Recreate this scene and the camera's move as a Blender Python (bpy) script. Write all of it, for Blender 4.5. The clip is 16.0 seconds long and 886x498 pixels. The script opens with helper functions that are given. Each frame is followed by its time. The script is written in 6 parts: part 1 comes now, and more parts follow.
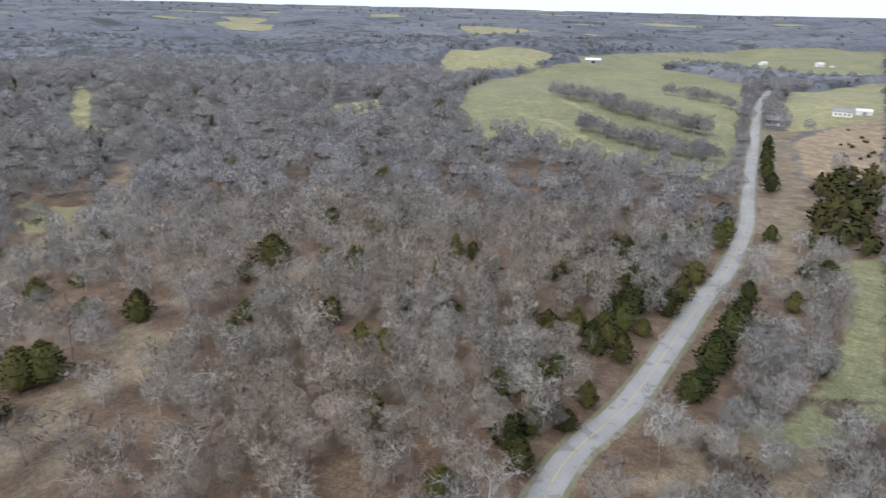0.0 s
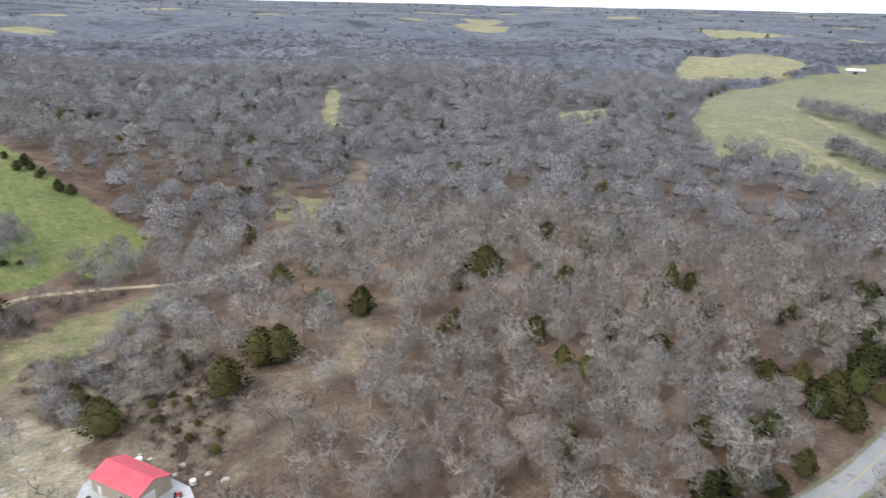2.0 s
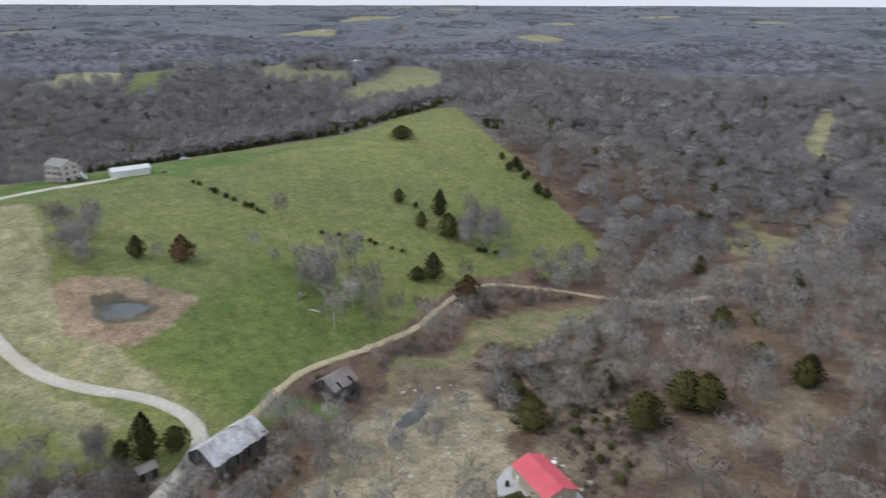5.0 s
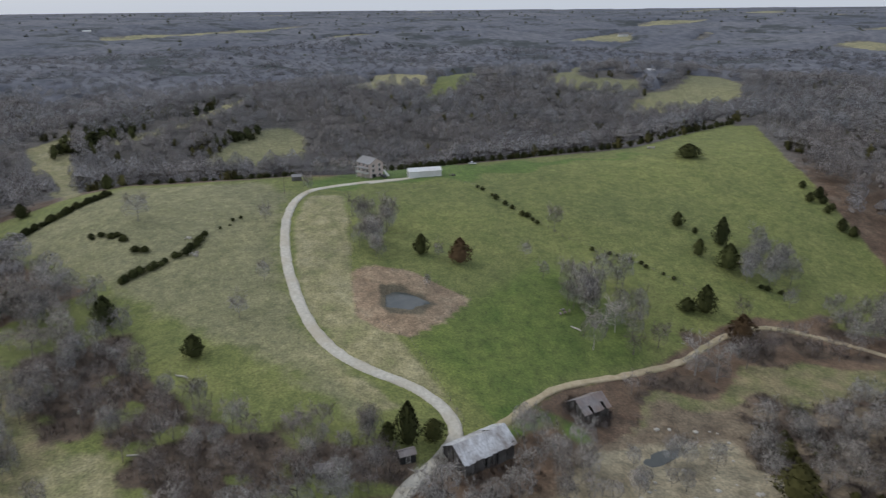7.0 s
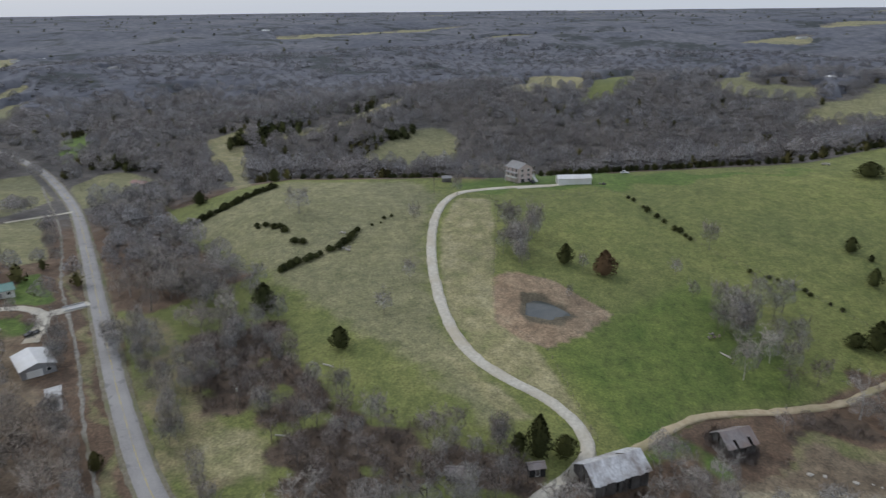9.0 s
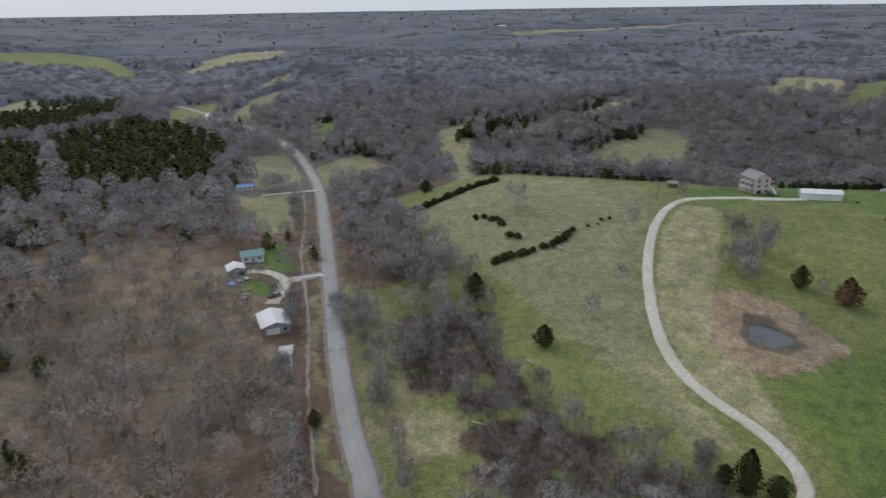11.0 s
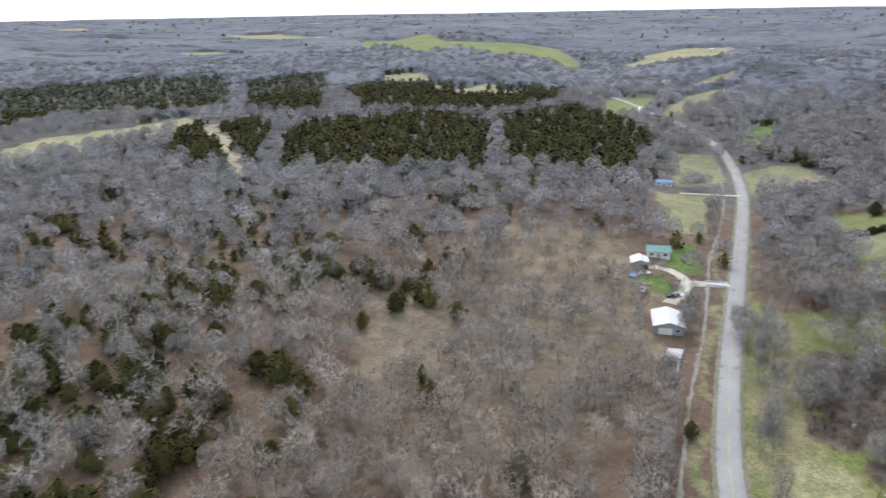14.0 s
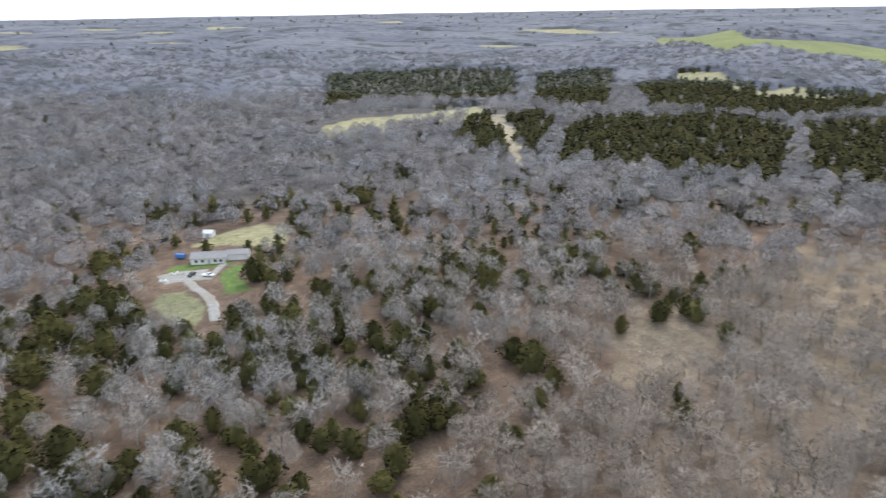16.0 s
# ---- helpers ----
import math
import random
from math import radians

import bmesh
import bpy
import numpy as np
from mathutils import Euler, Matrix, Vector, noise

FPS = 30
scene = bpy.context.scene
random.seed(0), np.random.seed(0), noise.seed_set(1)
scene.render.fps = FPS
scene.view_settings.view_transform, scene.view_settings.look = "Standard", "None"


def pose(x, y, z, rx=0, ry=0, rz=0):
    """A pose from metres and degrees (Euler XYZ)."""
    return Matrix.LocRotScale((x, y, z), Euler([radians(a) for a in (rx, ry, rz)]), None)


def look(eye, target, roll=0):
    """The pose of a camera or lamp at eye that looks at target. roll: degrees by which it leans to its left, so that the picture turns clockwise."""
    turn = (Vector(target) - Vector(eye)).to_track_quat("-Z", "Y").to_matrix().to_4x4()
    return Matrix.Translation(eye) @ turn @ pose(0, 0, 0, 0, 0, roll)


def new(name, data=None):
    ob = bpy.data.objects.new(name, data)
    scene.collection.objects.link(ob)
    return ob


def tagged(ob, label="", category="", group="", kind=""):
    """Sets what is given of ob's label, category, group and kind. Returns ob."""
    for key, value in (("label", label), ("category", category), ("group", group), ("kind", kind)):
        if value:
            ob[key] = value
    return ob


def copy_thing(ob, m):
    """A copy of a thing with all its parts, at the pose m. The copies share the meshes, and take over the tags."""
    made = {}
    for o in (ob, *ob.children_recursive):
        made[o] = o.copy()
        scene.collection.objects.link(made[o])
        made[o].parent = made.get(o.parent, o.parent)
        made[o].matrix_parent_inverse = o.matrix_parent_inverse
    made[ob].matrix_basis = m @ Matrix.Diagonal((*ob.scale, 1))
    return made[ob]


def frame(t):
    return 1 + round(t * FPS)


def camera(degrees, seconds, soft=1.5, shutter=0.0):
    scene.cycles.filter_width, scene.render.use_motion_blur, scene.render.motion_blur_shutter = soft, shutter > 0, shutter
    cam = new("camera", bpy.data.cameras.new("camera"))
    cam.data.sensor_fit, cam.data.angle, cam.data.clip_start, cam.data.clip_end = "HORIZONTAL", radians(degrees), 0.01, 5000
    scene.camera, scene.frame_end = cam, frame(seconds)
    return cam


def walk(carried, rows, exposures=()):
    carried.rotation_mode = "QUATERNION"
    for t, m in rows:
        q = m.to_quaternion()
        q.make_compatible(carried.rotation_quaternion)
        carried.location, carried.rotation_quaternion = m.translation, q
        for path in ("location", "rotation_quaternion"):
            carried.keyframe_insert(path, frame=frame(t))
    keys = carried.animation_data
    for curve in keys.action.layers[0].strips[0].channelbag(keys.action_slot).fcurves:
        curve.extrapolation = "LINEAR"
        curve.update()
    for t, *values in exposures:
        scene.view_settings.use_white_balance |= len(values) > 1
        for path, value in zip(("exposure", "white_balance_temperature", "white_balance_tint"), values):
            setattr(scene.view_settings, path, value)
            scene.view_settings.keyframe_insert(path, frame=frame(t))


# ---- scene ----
cam = camera(64.40, 16.0, 1.35, 0.5)
walk(cam, [
    (0.0, pose(1.14, -0.56, 87.96, 71.034, -1.301, 0.093)),
    (0.5, pose(1.12, -0.50, 89.39, 70.938, -1.251, 4.574)),
    (1.0, pose(1.15, -0.36, 90.84, 70.841, -1.216, 9.064)),
    (1.5, pose(0.98, -0.42, 92.40, 70.750, -1.165, 13.525)),
    (2.0, pose(0.92, -0.33, 93.61, 70.700, -1.153, 18.119)),
    (2.5, pose(0.84, -0.35, 95.28, 70.593, -1.014, 22.722)),
    (3.0, pose(0.47, -0.24, 96.48, 70.508, -0.908, 27.634)),
    (3.5, pose(0.22, -0.05, 97.80, 70.519, -0.757, 32.543)),
    (4.0, pose(-0.19, 0.01, 99.14, 70.562, -0.536, 40.156)),
    (4.5, pose(-0.16, 0.10, 100.28, 70.632, -0.451, 48.014)),
    (5.0, pose(-0.35, 0.35, 101.60, 70.707, -0.172, 55.067)),
    (5.2, pose(-0.29, 0.33, 102.29, 70.711, -0.094, 57.827)),
    (7.3, pose(-0.04, 0.24, 108.56, 70.918, 0.465, 79.956)),
    (7.5, pose(0.07, 0.38, 109.41, 70.850, 0.417, 81.049)),
    (8.0, pose(-0.00, 0.00, 109.98, 70.892, 0.363, 82.070)),
    (8.2, pose(-0.26, 0.10, 109.80, 70.956, 0.477, 83.492)),
    (10.3, pose(-0.64, 0.30, 110.80, 70.920, 0.733, 101.623)),
    (10.5, pose(-0.89, 0.42, 110.74, 70.920, 0.859, 103.574)),
    (11.0, pose(-0.85, 0.22, 110.98, 70.948, 0.923, 108.181)),
    (11.5, pose(-1.09, -0.10, 110.68, 70.999, 1.002, 112.477)),
    (12.0, pose(-1.00, -0.22, 110.56, 71.061, 0.975, 118.467)),
    (12.5, pose(-1.05, -0.57, 110.22, 71.087, 0.915, 124.345)),
    (13.0, pose(-0.81, -0.87, 109.76, 71.156, 0.913, 130.209)),
    (13.5, pose(-1.12, -1.20, 109.56, 71.184, 0.973, 136.525)),
    (14.0, pose(-1.34, -1.36, 109.37, 71.195, 0.961, 141.989)),
    (14.5, pose(-1.18, -1.63, 109.54, 71.187, 0.835, 147.307)),
    (15.0, pose(-1.11, -1.85, 109.61, 71.164, 0.807, 153.075)),
    (15.5, pose(-1.09, -2.01, 109.72, 71.152, 0.794, 158.826)),
    (16.0, pose(-1.08, -2.02, 109.59, 71.162, 0.876, 164.598)),
], [(0, 0.14), (2.5, 0.36), (3.5, 0.32), (4.5, 0.0), (5, -0.28), (7.5, -0.72), (10.5, -0.74), (11.5, -0.5), (13, 0.08), (14.5, 0.34), (16, 0.44)])

# ---- sky and sun ----
world = bpy.data.worlds.new("sky")
scene.world = world
world.use_nodes = True
wn, wl = world.node_tree.nodes, world.node_tree.links
wn.clear()
w_out = wn.new("ShaderNodeOutputWorld")
w_bg = wn.new("ShaderNodeBackground")
w_sky = wn.new("ShaderNodeTexSky")
w_sky.sky_type, w_sky.sun_disc = "NISHITA", False
w_sky.sun_elevation, w_sky.sun_rotation = radians(48), radians(215)
w_sky.dust_density = 3.0
w_mix = wn.new("ShaderNodeMix")
w_mix.data_type = "RGBA"
w_mix.inputs["Factor"].default_value = 0.72        # thin cloud over most of the sky
w_mix.inputs["B"].default_value = (8.5, 9.3, 10.7, 1)
w_bg.inputs["Strength"].default_value = 0.138
wl.new(w_sky.outputs["Color"], w_mix.inputs["A"])
wl.new(w_mix.outputs["Result"], w_bg.inputs["Color"])
wl.new(w_bg.outputs["Background"], w_out.inputs["Surface"])

sun = new("sun", bpy.data.lights.new("sun", "SUN"))
sun.data.energy, sun.data.angle, sun.data.color = 1.4, radians(14), (1.0, 0.99, 0.965)
sun.matrix_world = look((0, 0, 0), (math.sin(radians(35)) * 0.67, math.cos(radians(35)) * 0.67, -0.74))


# ---- materials ----
def surface(name, rough=0.9, metal=0.0):
    m = bpy.data.materials.new(name)
    m.use_nodes = True
    b = m.node_tree.nodes["Principled BSDF"]
    b.inputs["Roughness"].default_value, b.inputs["Metallic"].default_value = rough, metal
    return m, m.node_tree.nodes, m.node_tree.links, b


def grain(n, l, scale, detail=4.0, coord="Object", rough=0.6, stretch=None):
    t = n.new("ShaderNodeTexCoord")
    g = n.new("ShaderNodeTexNoise")
    g.inputs["Scale"].default_value, g.inputs["Detail"].default_value, g.inputs["Roughness"].default_value = scale, detail, rough
    src = t.outputs[coord]
    if stretch:
        mp = n.new("ShaderNodeMapping")
        mp.inputs["Scale"].default_value = stretch
        l.new(src, mp.inputs["Vector"])
        src = mp.outputs["Vector"]
    l.new(src, g.inputs["Vector"])
    return g.outputs["Fac"]


def ramp(n, l, fac, *stops):
    r = n.new("ShaderNodeValToRGB")
    e = r.color_ramp.elements
    while len(e) < len(stops):
        e.new(0.5)
    for k, (p, c) in zip(e, stops):
        k.position, k.color = p, (*c, 1)
    l.new(fac, r.inputs["Fac"])
    return r.outputs["Color"]


def blend(n, l, fac, a, b, how="MIX"):
    x = n.new("ShaderNodeMix")
    x.data_type, x.blend_type = "RGBA", how
    for socket, v in (("Factor", fac), ("A", a), ("B", b)):
        if isinstance(v, (int, float)):
            x.inputs[socket].default_value = v
        elif isinstance(v, tuple):
            x.inputs[socket].default_value = (*v, 1)
        else:
            l.new(v, x.inputs[socket])
    return x.outputs["Result"]


def bump(n, l, b, fac, strength, distance):
    k = n.new("ShaderNodeBump")
    k.inputs["Strength"].default_value, k.inputs["Distance"].default_value = strength, distance
    l.new(fac, k.inputs["Height"])
    l.new(k.outputs["Normal"], b.inputs["Normal"])


def plain(name, dark, light, scale, rough=0.85, metal=0.0, stain=None, depth=0.02, stretch=None):
    """A surface with fine grain between two colours and larger stains."""
    m, n, l, b = surface(name, rough, metal)
    fine = grain(n, l, scale, 5, stretch=stretch)
    col = ramp(n, l, fine, (0.3, dark), (0.7, light))
    if stain:
        col = blend(n, l, ramp(n, l, grain(n, l, scale * 0.13, 3), (0.45, (0, 0, 0)), (0.7, (1, 1, 1))), col, stain)
    l.new(col, b.inputs["Base Color"])
    bump(n, l, b, fine, 0.4, depth)
    return m


def bark(name, dark, light, rough=0.95, open_share=0.0):
    """Wood, twigs or leaves whose tint differs from tree to tree and a little from twig to twig."""
    m, n, l, b = surface(name, rough)
    g = n.new("ShaderNodeNewGeometry")
    o = n.new("ShaderNodeObjectInfo")
    t = n.new("ShaderNodeAttribute")
    t.attribute_name = "tint"

    def times(a, k, plus=None):
        x = n.new("ShaderNodeMath")
        x.operation = "MULTIPLY_ADD"
        l.new(a, x.inputs[0])
        x.inputs[1].default_value = k
        if plus is not None:
            l.new(plus, x.inputs[2])
        else:
            x.inputs[2].default_value = 0.0
        return x.outputs[0]

    s = n.new("ShaderNodeMath")
    s.operation = "ADD"
    l.new(t.outputs["Fac"], s.inputs[0])
    l.new(o.outputs["Random"], s.inputs[1])
    w = n.new("ShaderNodeMath")
    w.operation = "FRACT"
    l.new(s.outputs[0], w.inputs[0])
    mix = times(g.outputs["Random Per Island"], 0.35, times(w.outputs[0], 0.65))
    col = ramp(n, l, mix, (0.0, dark), (1.0, light))

    def patches(scale, *stops):
        k = n.new("ShaderNodeTexNoise")
        k.inputs["Scale"].default_value, k.inputs["Detail"].default_value = scale, 3
        l.new(g.outputs["Position"], k.inputs["Vector"])
        return ramp(n, l, k.outputs["Fac"], *stops)

    col = blend(n, l, 1.0, col, patches(0.018, (0.36, (1.02, 0.97, 0.93)), (0.62, (0.99, 1.0, 1.01))), "MULTIPLY")
    col = blend(n, l, 1.0, col, patches(0.06, (0.35, (0.80, 0.80, 0.80)), (0.65, (1.14, 1.14, 1.14))), "MULTIPLY")
    brown = n.new("ShaderNodeAttribute")
    brown.attribute_name = "warm"
    col = blend(n, l, brown.outputs["Fac"], col, blend(n, l, 1.0, col, (0.96, 0.88, 0.81), "MULTIPLY"))
    l.new(col, b.inputs["Base Color"])
    b.inputs["Specular IOR Level"].default_value = 0.15
    if open_share:      # sprays of fine twigs let light through
        t = n.new("ShaderNodeBsdfTransparent")
        x = n.new("ShaderNodeMixShader")
        if isinstance(open_share, tuple):
            lo, hi, scale = open_share
            gap = ramp(n, l, grain(n, l, scale, 5, "Object", 0.75, (1, 1, 0.45)), (0.41, (lo, lo, lo)), (0.56, (hi, hi, hi)))
            l.new(gap, x.inputs["Fac"])
        else:
            x.inputs["Fac"].default_value = open_share
        l.new(b.outputs["BSDF"], x.inputs[1])
        l.new(t.outputs["BSDF"], x.inputs[2])
        l.new(x.outputs["Shader"], n["Material Output"].inputs["Surface"])
    return m


M_TWIG = bark("grey_twigs", (0.16, 0.151, 0.141), (0.47, 0.457, 0.438))
M_TRUNK = bark("grey_bark", (0.10, 0.09, 0.08), (0.25, 0.235, 0.22))
M_SPRAY = bark("grey_twig_sprays", (0.12, 0.11, 0.103), (0.30, 0.286, 0.275), open_share=0.15)
M_HAZE = bark("fine_twig_haze", (0.15, 0.142, 0.133), (0.36, 0.35, 0.335), open_share=(0.45, 1.0, 2.6))
M_MIDHAZE = bark("twig_haze", (0.122, 0.119, 0.122), (0.278, 0.273, 0.279), open_share=(0.25, 0.97, 1.1))
M_PALE = bark("pale_bark", (0.42, 0.40, 0.37), (0.62, 0.60, 0.56))
M_CEDAR = bark("cedar_leaf", (0.020, 0.026, 0.010), (0.078, 0.086, 0.028))
M_OLIVE = bark("olive_cedar_leaf", (0.028, 0.030, 0.011), (0.116, 0.108, 0.038))
M_PINE = bark("plantation_leaf", (0.030, 0.033, 0.013), (0.085, 0.078, 0.030))
M_RUSTY = bark("rusty_cedar_leaf", (0.07, 0.045, 0.025), (0.13, 0.085, 0.045))
M_BRUSH = bark("brush_twigs", (0.085, 0.067, 0.058), (0.235, 0.20, 0.182))
M_BRUSHWOOD = bark("brushwood_twigs", (0.13, 0.112, 0.103), (0.33, 0.297, 0.275))
M_DARKHAZE = bark("brushwood_haze", (0.12, 0.10, 0.092), (0.24, 0.21, 0.195), open_share=(0.66, 1.0, 2.4))
# bluer than the nearer woods: aerial haze put into the base colour
M_FARWOOD = bark("far_wood_hazed", (0.105, 0.107, 0.118), (0.205, 0.207, 0.225), open_share=(0.2, 0.92, 0.55))
# paler and cooler than the near cedars, the same haze painted in
M_FARDARK = bark("far_evergreen_hazed", (0.05, 0.06, 0.042), (0.125, 0.13, 0.085))



def canopy_material():
    """Bare crowns from afar, with haze painted in as blue-grey, greyer and browner by turns, with stands of evergreens
    among them.
    """
    m, n, l, b = surface("far_canopy_hazed", 0.95)
    t = n.new("ShaderNodeAttribute")
    t.attribute_name = "tint"
    # the blue cast is distance haze, put into the crowns' colour
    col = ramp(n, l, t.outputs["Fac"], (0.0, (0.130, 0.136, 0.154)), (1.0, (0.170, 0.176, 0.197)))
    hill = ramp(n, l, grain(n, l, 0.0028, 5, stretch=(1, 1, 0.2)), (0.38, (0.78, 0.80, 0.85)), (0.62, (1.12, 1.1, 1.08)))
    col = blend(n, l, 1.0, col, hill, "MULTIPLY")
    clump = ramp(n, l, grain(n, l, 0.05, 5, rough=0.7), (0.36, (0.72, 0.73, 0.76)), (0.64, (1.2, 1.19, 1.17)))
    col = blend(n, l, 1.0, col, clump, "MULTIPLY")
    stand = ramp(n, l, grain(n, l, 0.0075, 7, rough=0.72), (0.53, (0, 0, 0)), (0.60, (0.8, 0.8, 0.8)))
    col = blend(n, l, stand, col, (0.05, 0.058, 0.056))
    l.new(col, b.inputs["Base Color"])
    b.inputs["Specular IOR Level"].default_value = 0.1
    return m


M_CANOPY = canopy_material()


def ground_material():
    m, n, l, b = surface("land", 0.95)
    big, mid, fine = grain(n, l, 0.012, 4), grain(n, l, 0.11, 5), grain(n, l, 1.3, 5, rough=0.7)
    tuft = grain(n, l, 0.32, 4, rough=0.65)

    def tone(*stops):
        c = ramp(n, l, mid, *stops)
        f = ramp(n, l, fine, (0.32, (0.55, 0.56, 0.55)), (0.68, (1.42, 1.41, 1.38)))
        c = blend(n, l, 1.0, c, f, "MULTIPLY")
        t = ramp(n, l, tuft, (0.33, (0.74, 0.76, 0.74)), (0.67, (1.25, 1.23, 1.19)))
        c = blend(n, l, 1.0, c, t, "MULTIPLY")
        k = ramp(n, l, big, (0.35, (0.82, 0.84, 0.86)), (0.65, (1.15, 1.12, 1.08)))
        return blend(n, l, 1.0, c, k, "MULTIPLY")

    tones = {
        "woods": tone((0.3, (0.085, 0.078, 0.076)), (0.7, (0.145, 0.135, 0.134))),
        "grass": tone((0.3, (0.122, 0.147, 0.044)), (0.72, (0.182, 0.195, 0.066))),
        "olive": tone((0.3, (0.158, 0.160, 0.084)), (0.7, (0.228, 0.220, 0.128))),
        "lush": tone((0.3, (0.065, 0.115, 0.02)), (0.7, (0.12, 0.175, 0.04))),
        "meadow": tone((0.35, (0.132, 0.142, 0.058)), (0.6, (0.222, 0.19, 0.112))),
        "litter2": tone((0.3, (0.105, 0.067, 0.046)), (0.7, (0.195, 0.135, 0.097))),
        "straw": tone((0.25, (0.165, 0.175, 0.08)), (0.5, (0.25, 0.232, 0.13)), (0.75, (0.34, 0.312, 0.20))),
        "green": tone((0.3, (0.084, 0.128, 0.026)), (0.7, (0.146, 0.182, 0.046))),
        "dry": tone((0.3, (0.125, 0.090, 0.065)), (0.7, (0.245, 0.190, 0.144))),
        "tan": tone((0.3, (0.125, 0.093, 0.065)), (0.7, (0.235, 0.186, 0.134))),
        "rust": tone((0.3, (0.20, 0.14, 0.095)), (0.55, (0.29, 0.215, 0.15)), (0.8, (0.38, 0.31, 0.22))),
        "mud": tone((0.3, (0.075, 0.064, 0.045)), (0.7, (0.135, 0.115, 0.082))),
        "dirt": tone((0.3, (0.205, 0.172, 0.120)), (0.7, (0.385, 0.336, 0.243))),
        "scrub": tone((0.3, (0.07, 0.05, 0.038)), (0.7, (0.135, 0.10, 0.076))),
    }
    col = tone((0.25, (0.072, 0.044, 0.030)), (0.55, (0.140, 0.095, 0.067)), (0.8, (0.215, 0.160, 0.118)))
    for key, c in tones.items():
        a = n.new("ShaderNodeAttribute")
        a.attribute_name = key
        j = n.new("ShaderNodeMath")
        j.operation = "MULTIPLY_ADD"
        l.new(mid, j.inputs[0])
        j.inputs[1].default_value = 0.9
        l.new(a.outputs["Fac"], j.inputs[2])
        k = n.new("ShaderNodeMapRange")
        k.interpolation_type = "SMOOTHSTEP"
        l.new(j.outputs[0], k.inputs["Value"])
        k.inputs["From Min"].default_value, k.inputs["From Max"].default_value = 0.72, 1.18
        col = blend(n, l, k.outputs["Result"], col, c)
    l.new(col, b.inputs["Base Color"])
    bump(n, l, b, fine, 0.5, 0.25)
    return m


M_LAND = ground_material()


def road_material():
    m, n, l, b = surface("worn_asphalt", 0.9)
    fine = grain(n, l, 3.0, 5)
    col = ramp(n, l, fine, (0.3, (0.21, 0.206, 0.205)), (0.7, (0.33, 0.322, 0.318)))
    col = blend(n, l, ramp(n, l, grain(n, l, 0.09, 4), (0.4, (0, 0, 0)), (0.7, (0.7, 0.7, 0.7))), col, (0.36, 0.35, 0.34))
    col = blend(n, l, ramp(n, l, grain(n, l, 0.25, 3, rough=0.4), (0.62, (0, 0, 0)), (0.66, (0.5, 0.5, 0.5))), col, (0.13, 0.13, 0.135))
    l.new(col, b.inputs["Base Color"])
    bump(n, l, b, fine, 0.3, 0.01)
    return m


M_ROAD = road_material()
M_VERGE = plain("verge_gravel", (0.13, 0.115, 0.085), (0.27, 0.245, 0.19), 0.7, 0.95, stain=(0.14, 0.15, 0.07), depth=0.05)
M_LINE = plain("faded_yellow_paint", (0.42, 0.33, 0.10), (0.55, 0.44, 0.16), 1.2, 0.7, stain=(0.28, 0.26, 0.2))
M_GRAVEL = plain("limestone_gravel", (0.40, 0.375, 0.315), (0.61, 0.58, 0.505), 0.8, 0.95, stain=(0.45, 0.40, 0.31), depth=0.05)
M_YARDGRAVEL = plain("grey_yard_gravel", (0.22, 0.212, 0.195), (0.36, 0.35, 0.325), 0.7, 0.95, stain=(0.25, 0.225, 0.18), depth=0.05)
M_CREEK = plain("creek_stones", (0.15, 0.135, 0.11), (0.33, 0.315, 0.285), 0.5, 0.95, stain=(0.15, 0.135, 0.09), depth=0.06)
M_LANE = plain("dirt_lane", (0.34, 0.27, 0.17), (0.50, 0.42, 0.29), 0.5, 0.95, stain=(0.28, 0.25, 0.14), depth=0.06)
M_RED = plain("red_metal_roof", (0.60, 0.085, 0.11), (0.70, 0.125, 0.15), 0.25, 0.45, 0.0, stain=(0.66, 0.14, 0.16), depth=0.002)
M_TANWALL = plain("tan_steel_siding", (0.36, 0.30, 0.23), (0.44, 0.37, 0.29), 0.6, 0.6, stain=(0.40, 0.34, 0.27))
M_WHITE = plain("white_paint", (0.68, 0.68, 0.66), (0.82, 0.82, 0.80), 0.8, 0.6, stain=(0.62, 0.61, 0.57))
M_WHITEROOF = plain("white_metal_roof", (0.62, 0.63, 0.64), (0.78, 0.78, 0.78), 0.5, 0.5, stain=(0.55, 0.53, 0.50))
M_SILVER = plain("weathered_tin", (0.34, 0.34, 0.35), (0.72, 0.73, 0.75), 1.3, 0.55, 0.2, stain=(0.22, 0.185, 0.165), stretch=(1, 0.25, 1))
M_RUSTTIN = plain("rusty_tin", (0.17, 0.15, 0.15), (0.30, 0.275, 0.27), 0.8, 0.7, 0.1, stain=(0.22, 0.15, 0.12), stretch=(1, 0.25, 1))
M_OLDBOARD = plain("grey_barn_boards", (0.10, 0.095, 0.09), (0.22, 0.21, 0.20), 1.5, 0.95, stain=(0.07, 0.06, 0.055), stretch=(1, 1, 0.15))
# black shed walls; elsewhere near-black painted for shade in openings and inside barns
M_DARK = plain("black_wall_and_shade", (0.012, 0.012, 0.012), (0.03, 0.03, 0.03), 1.0, 0.9)
M_STONE = plain("pale_pink_siding", (0.48, 0.385, 0.35), (0.62, 0.51, 0.47), 1.2, 0.85, stain=(0.50, 0.42, 0.39))
M_GREYROOF = plain("grey_shingles", (0.20, 0.20, 0.205), (0.33, 0.325, 0.325), 1.5, 0.9, stain=(0.25, 0.24, 0.23))
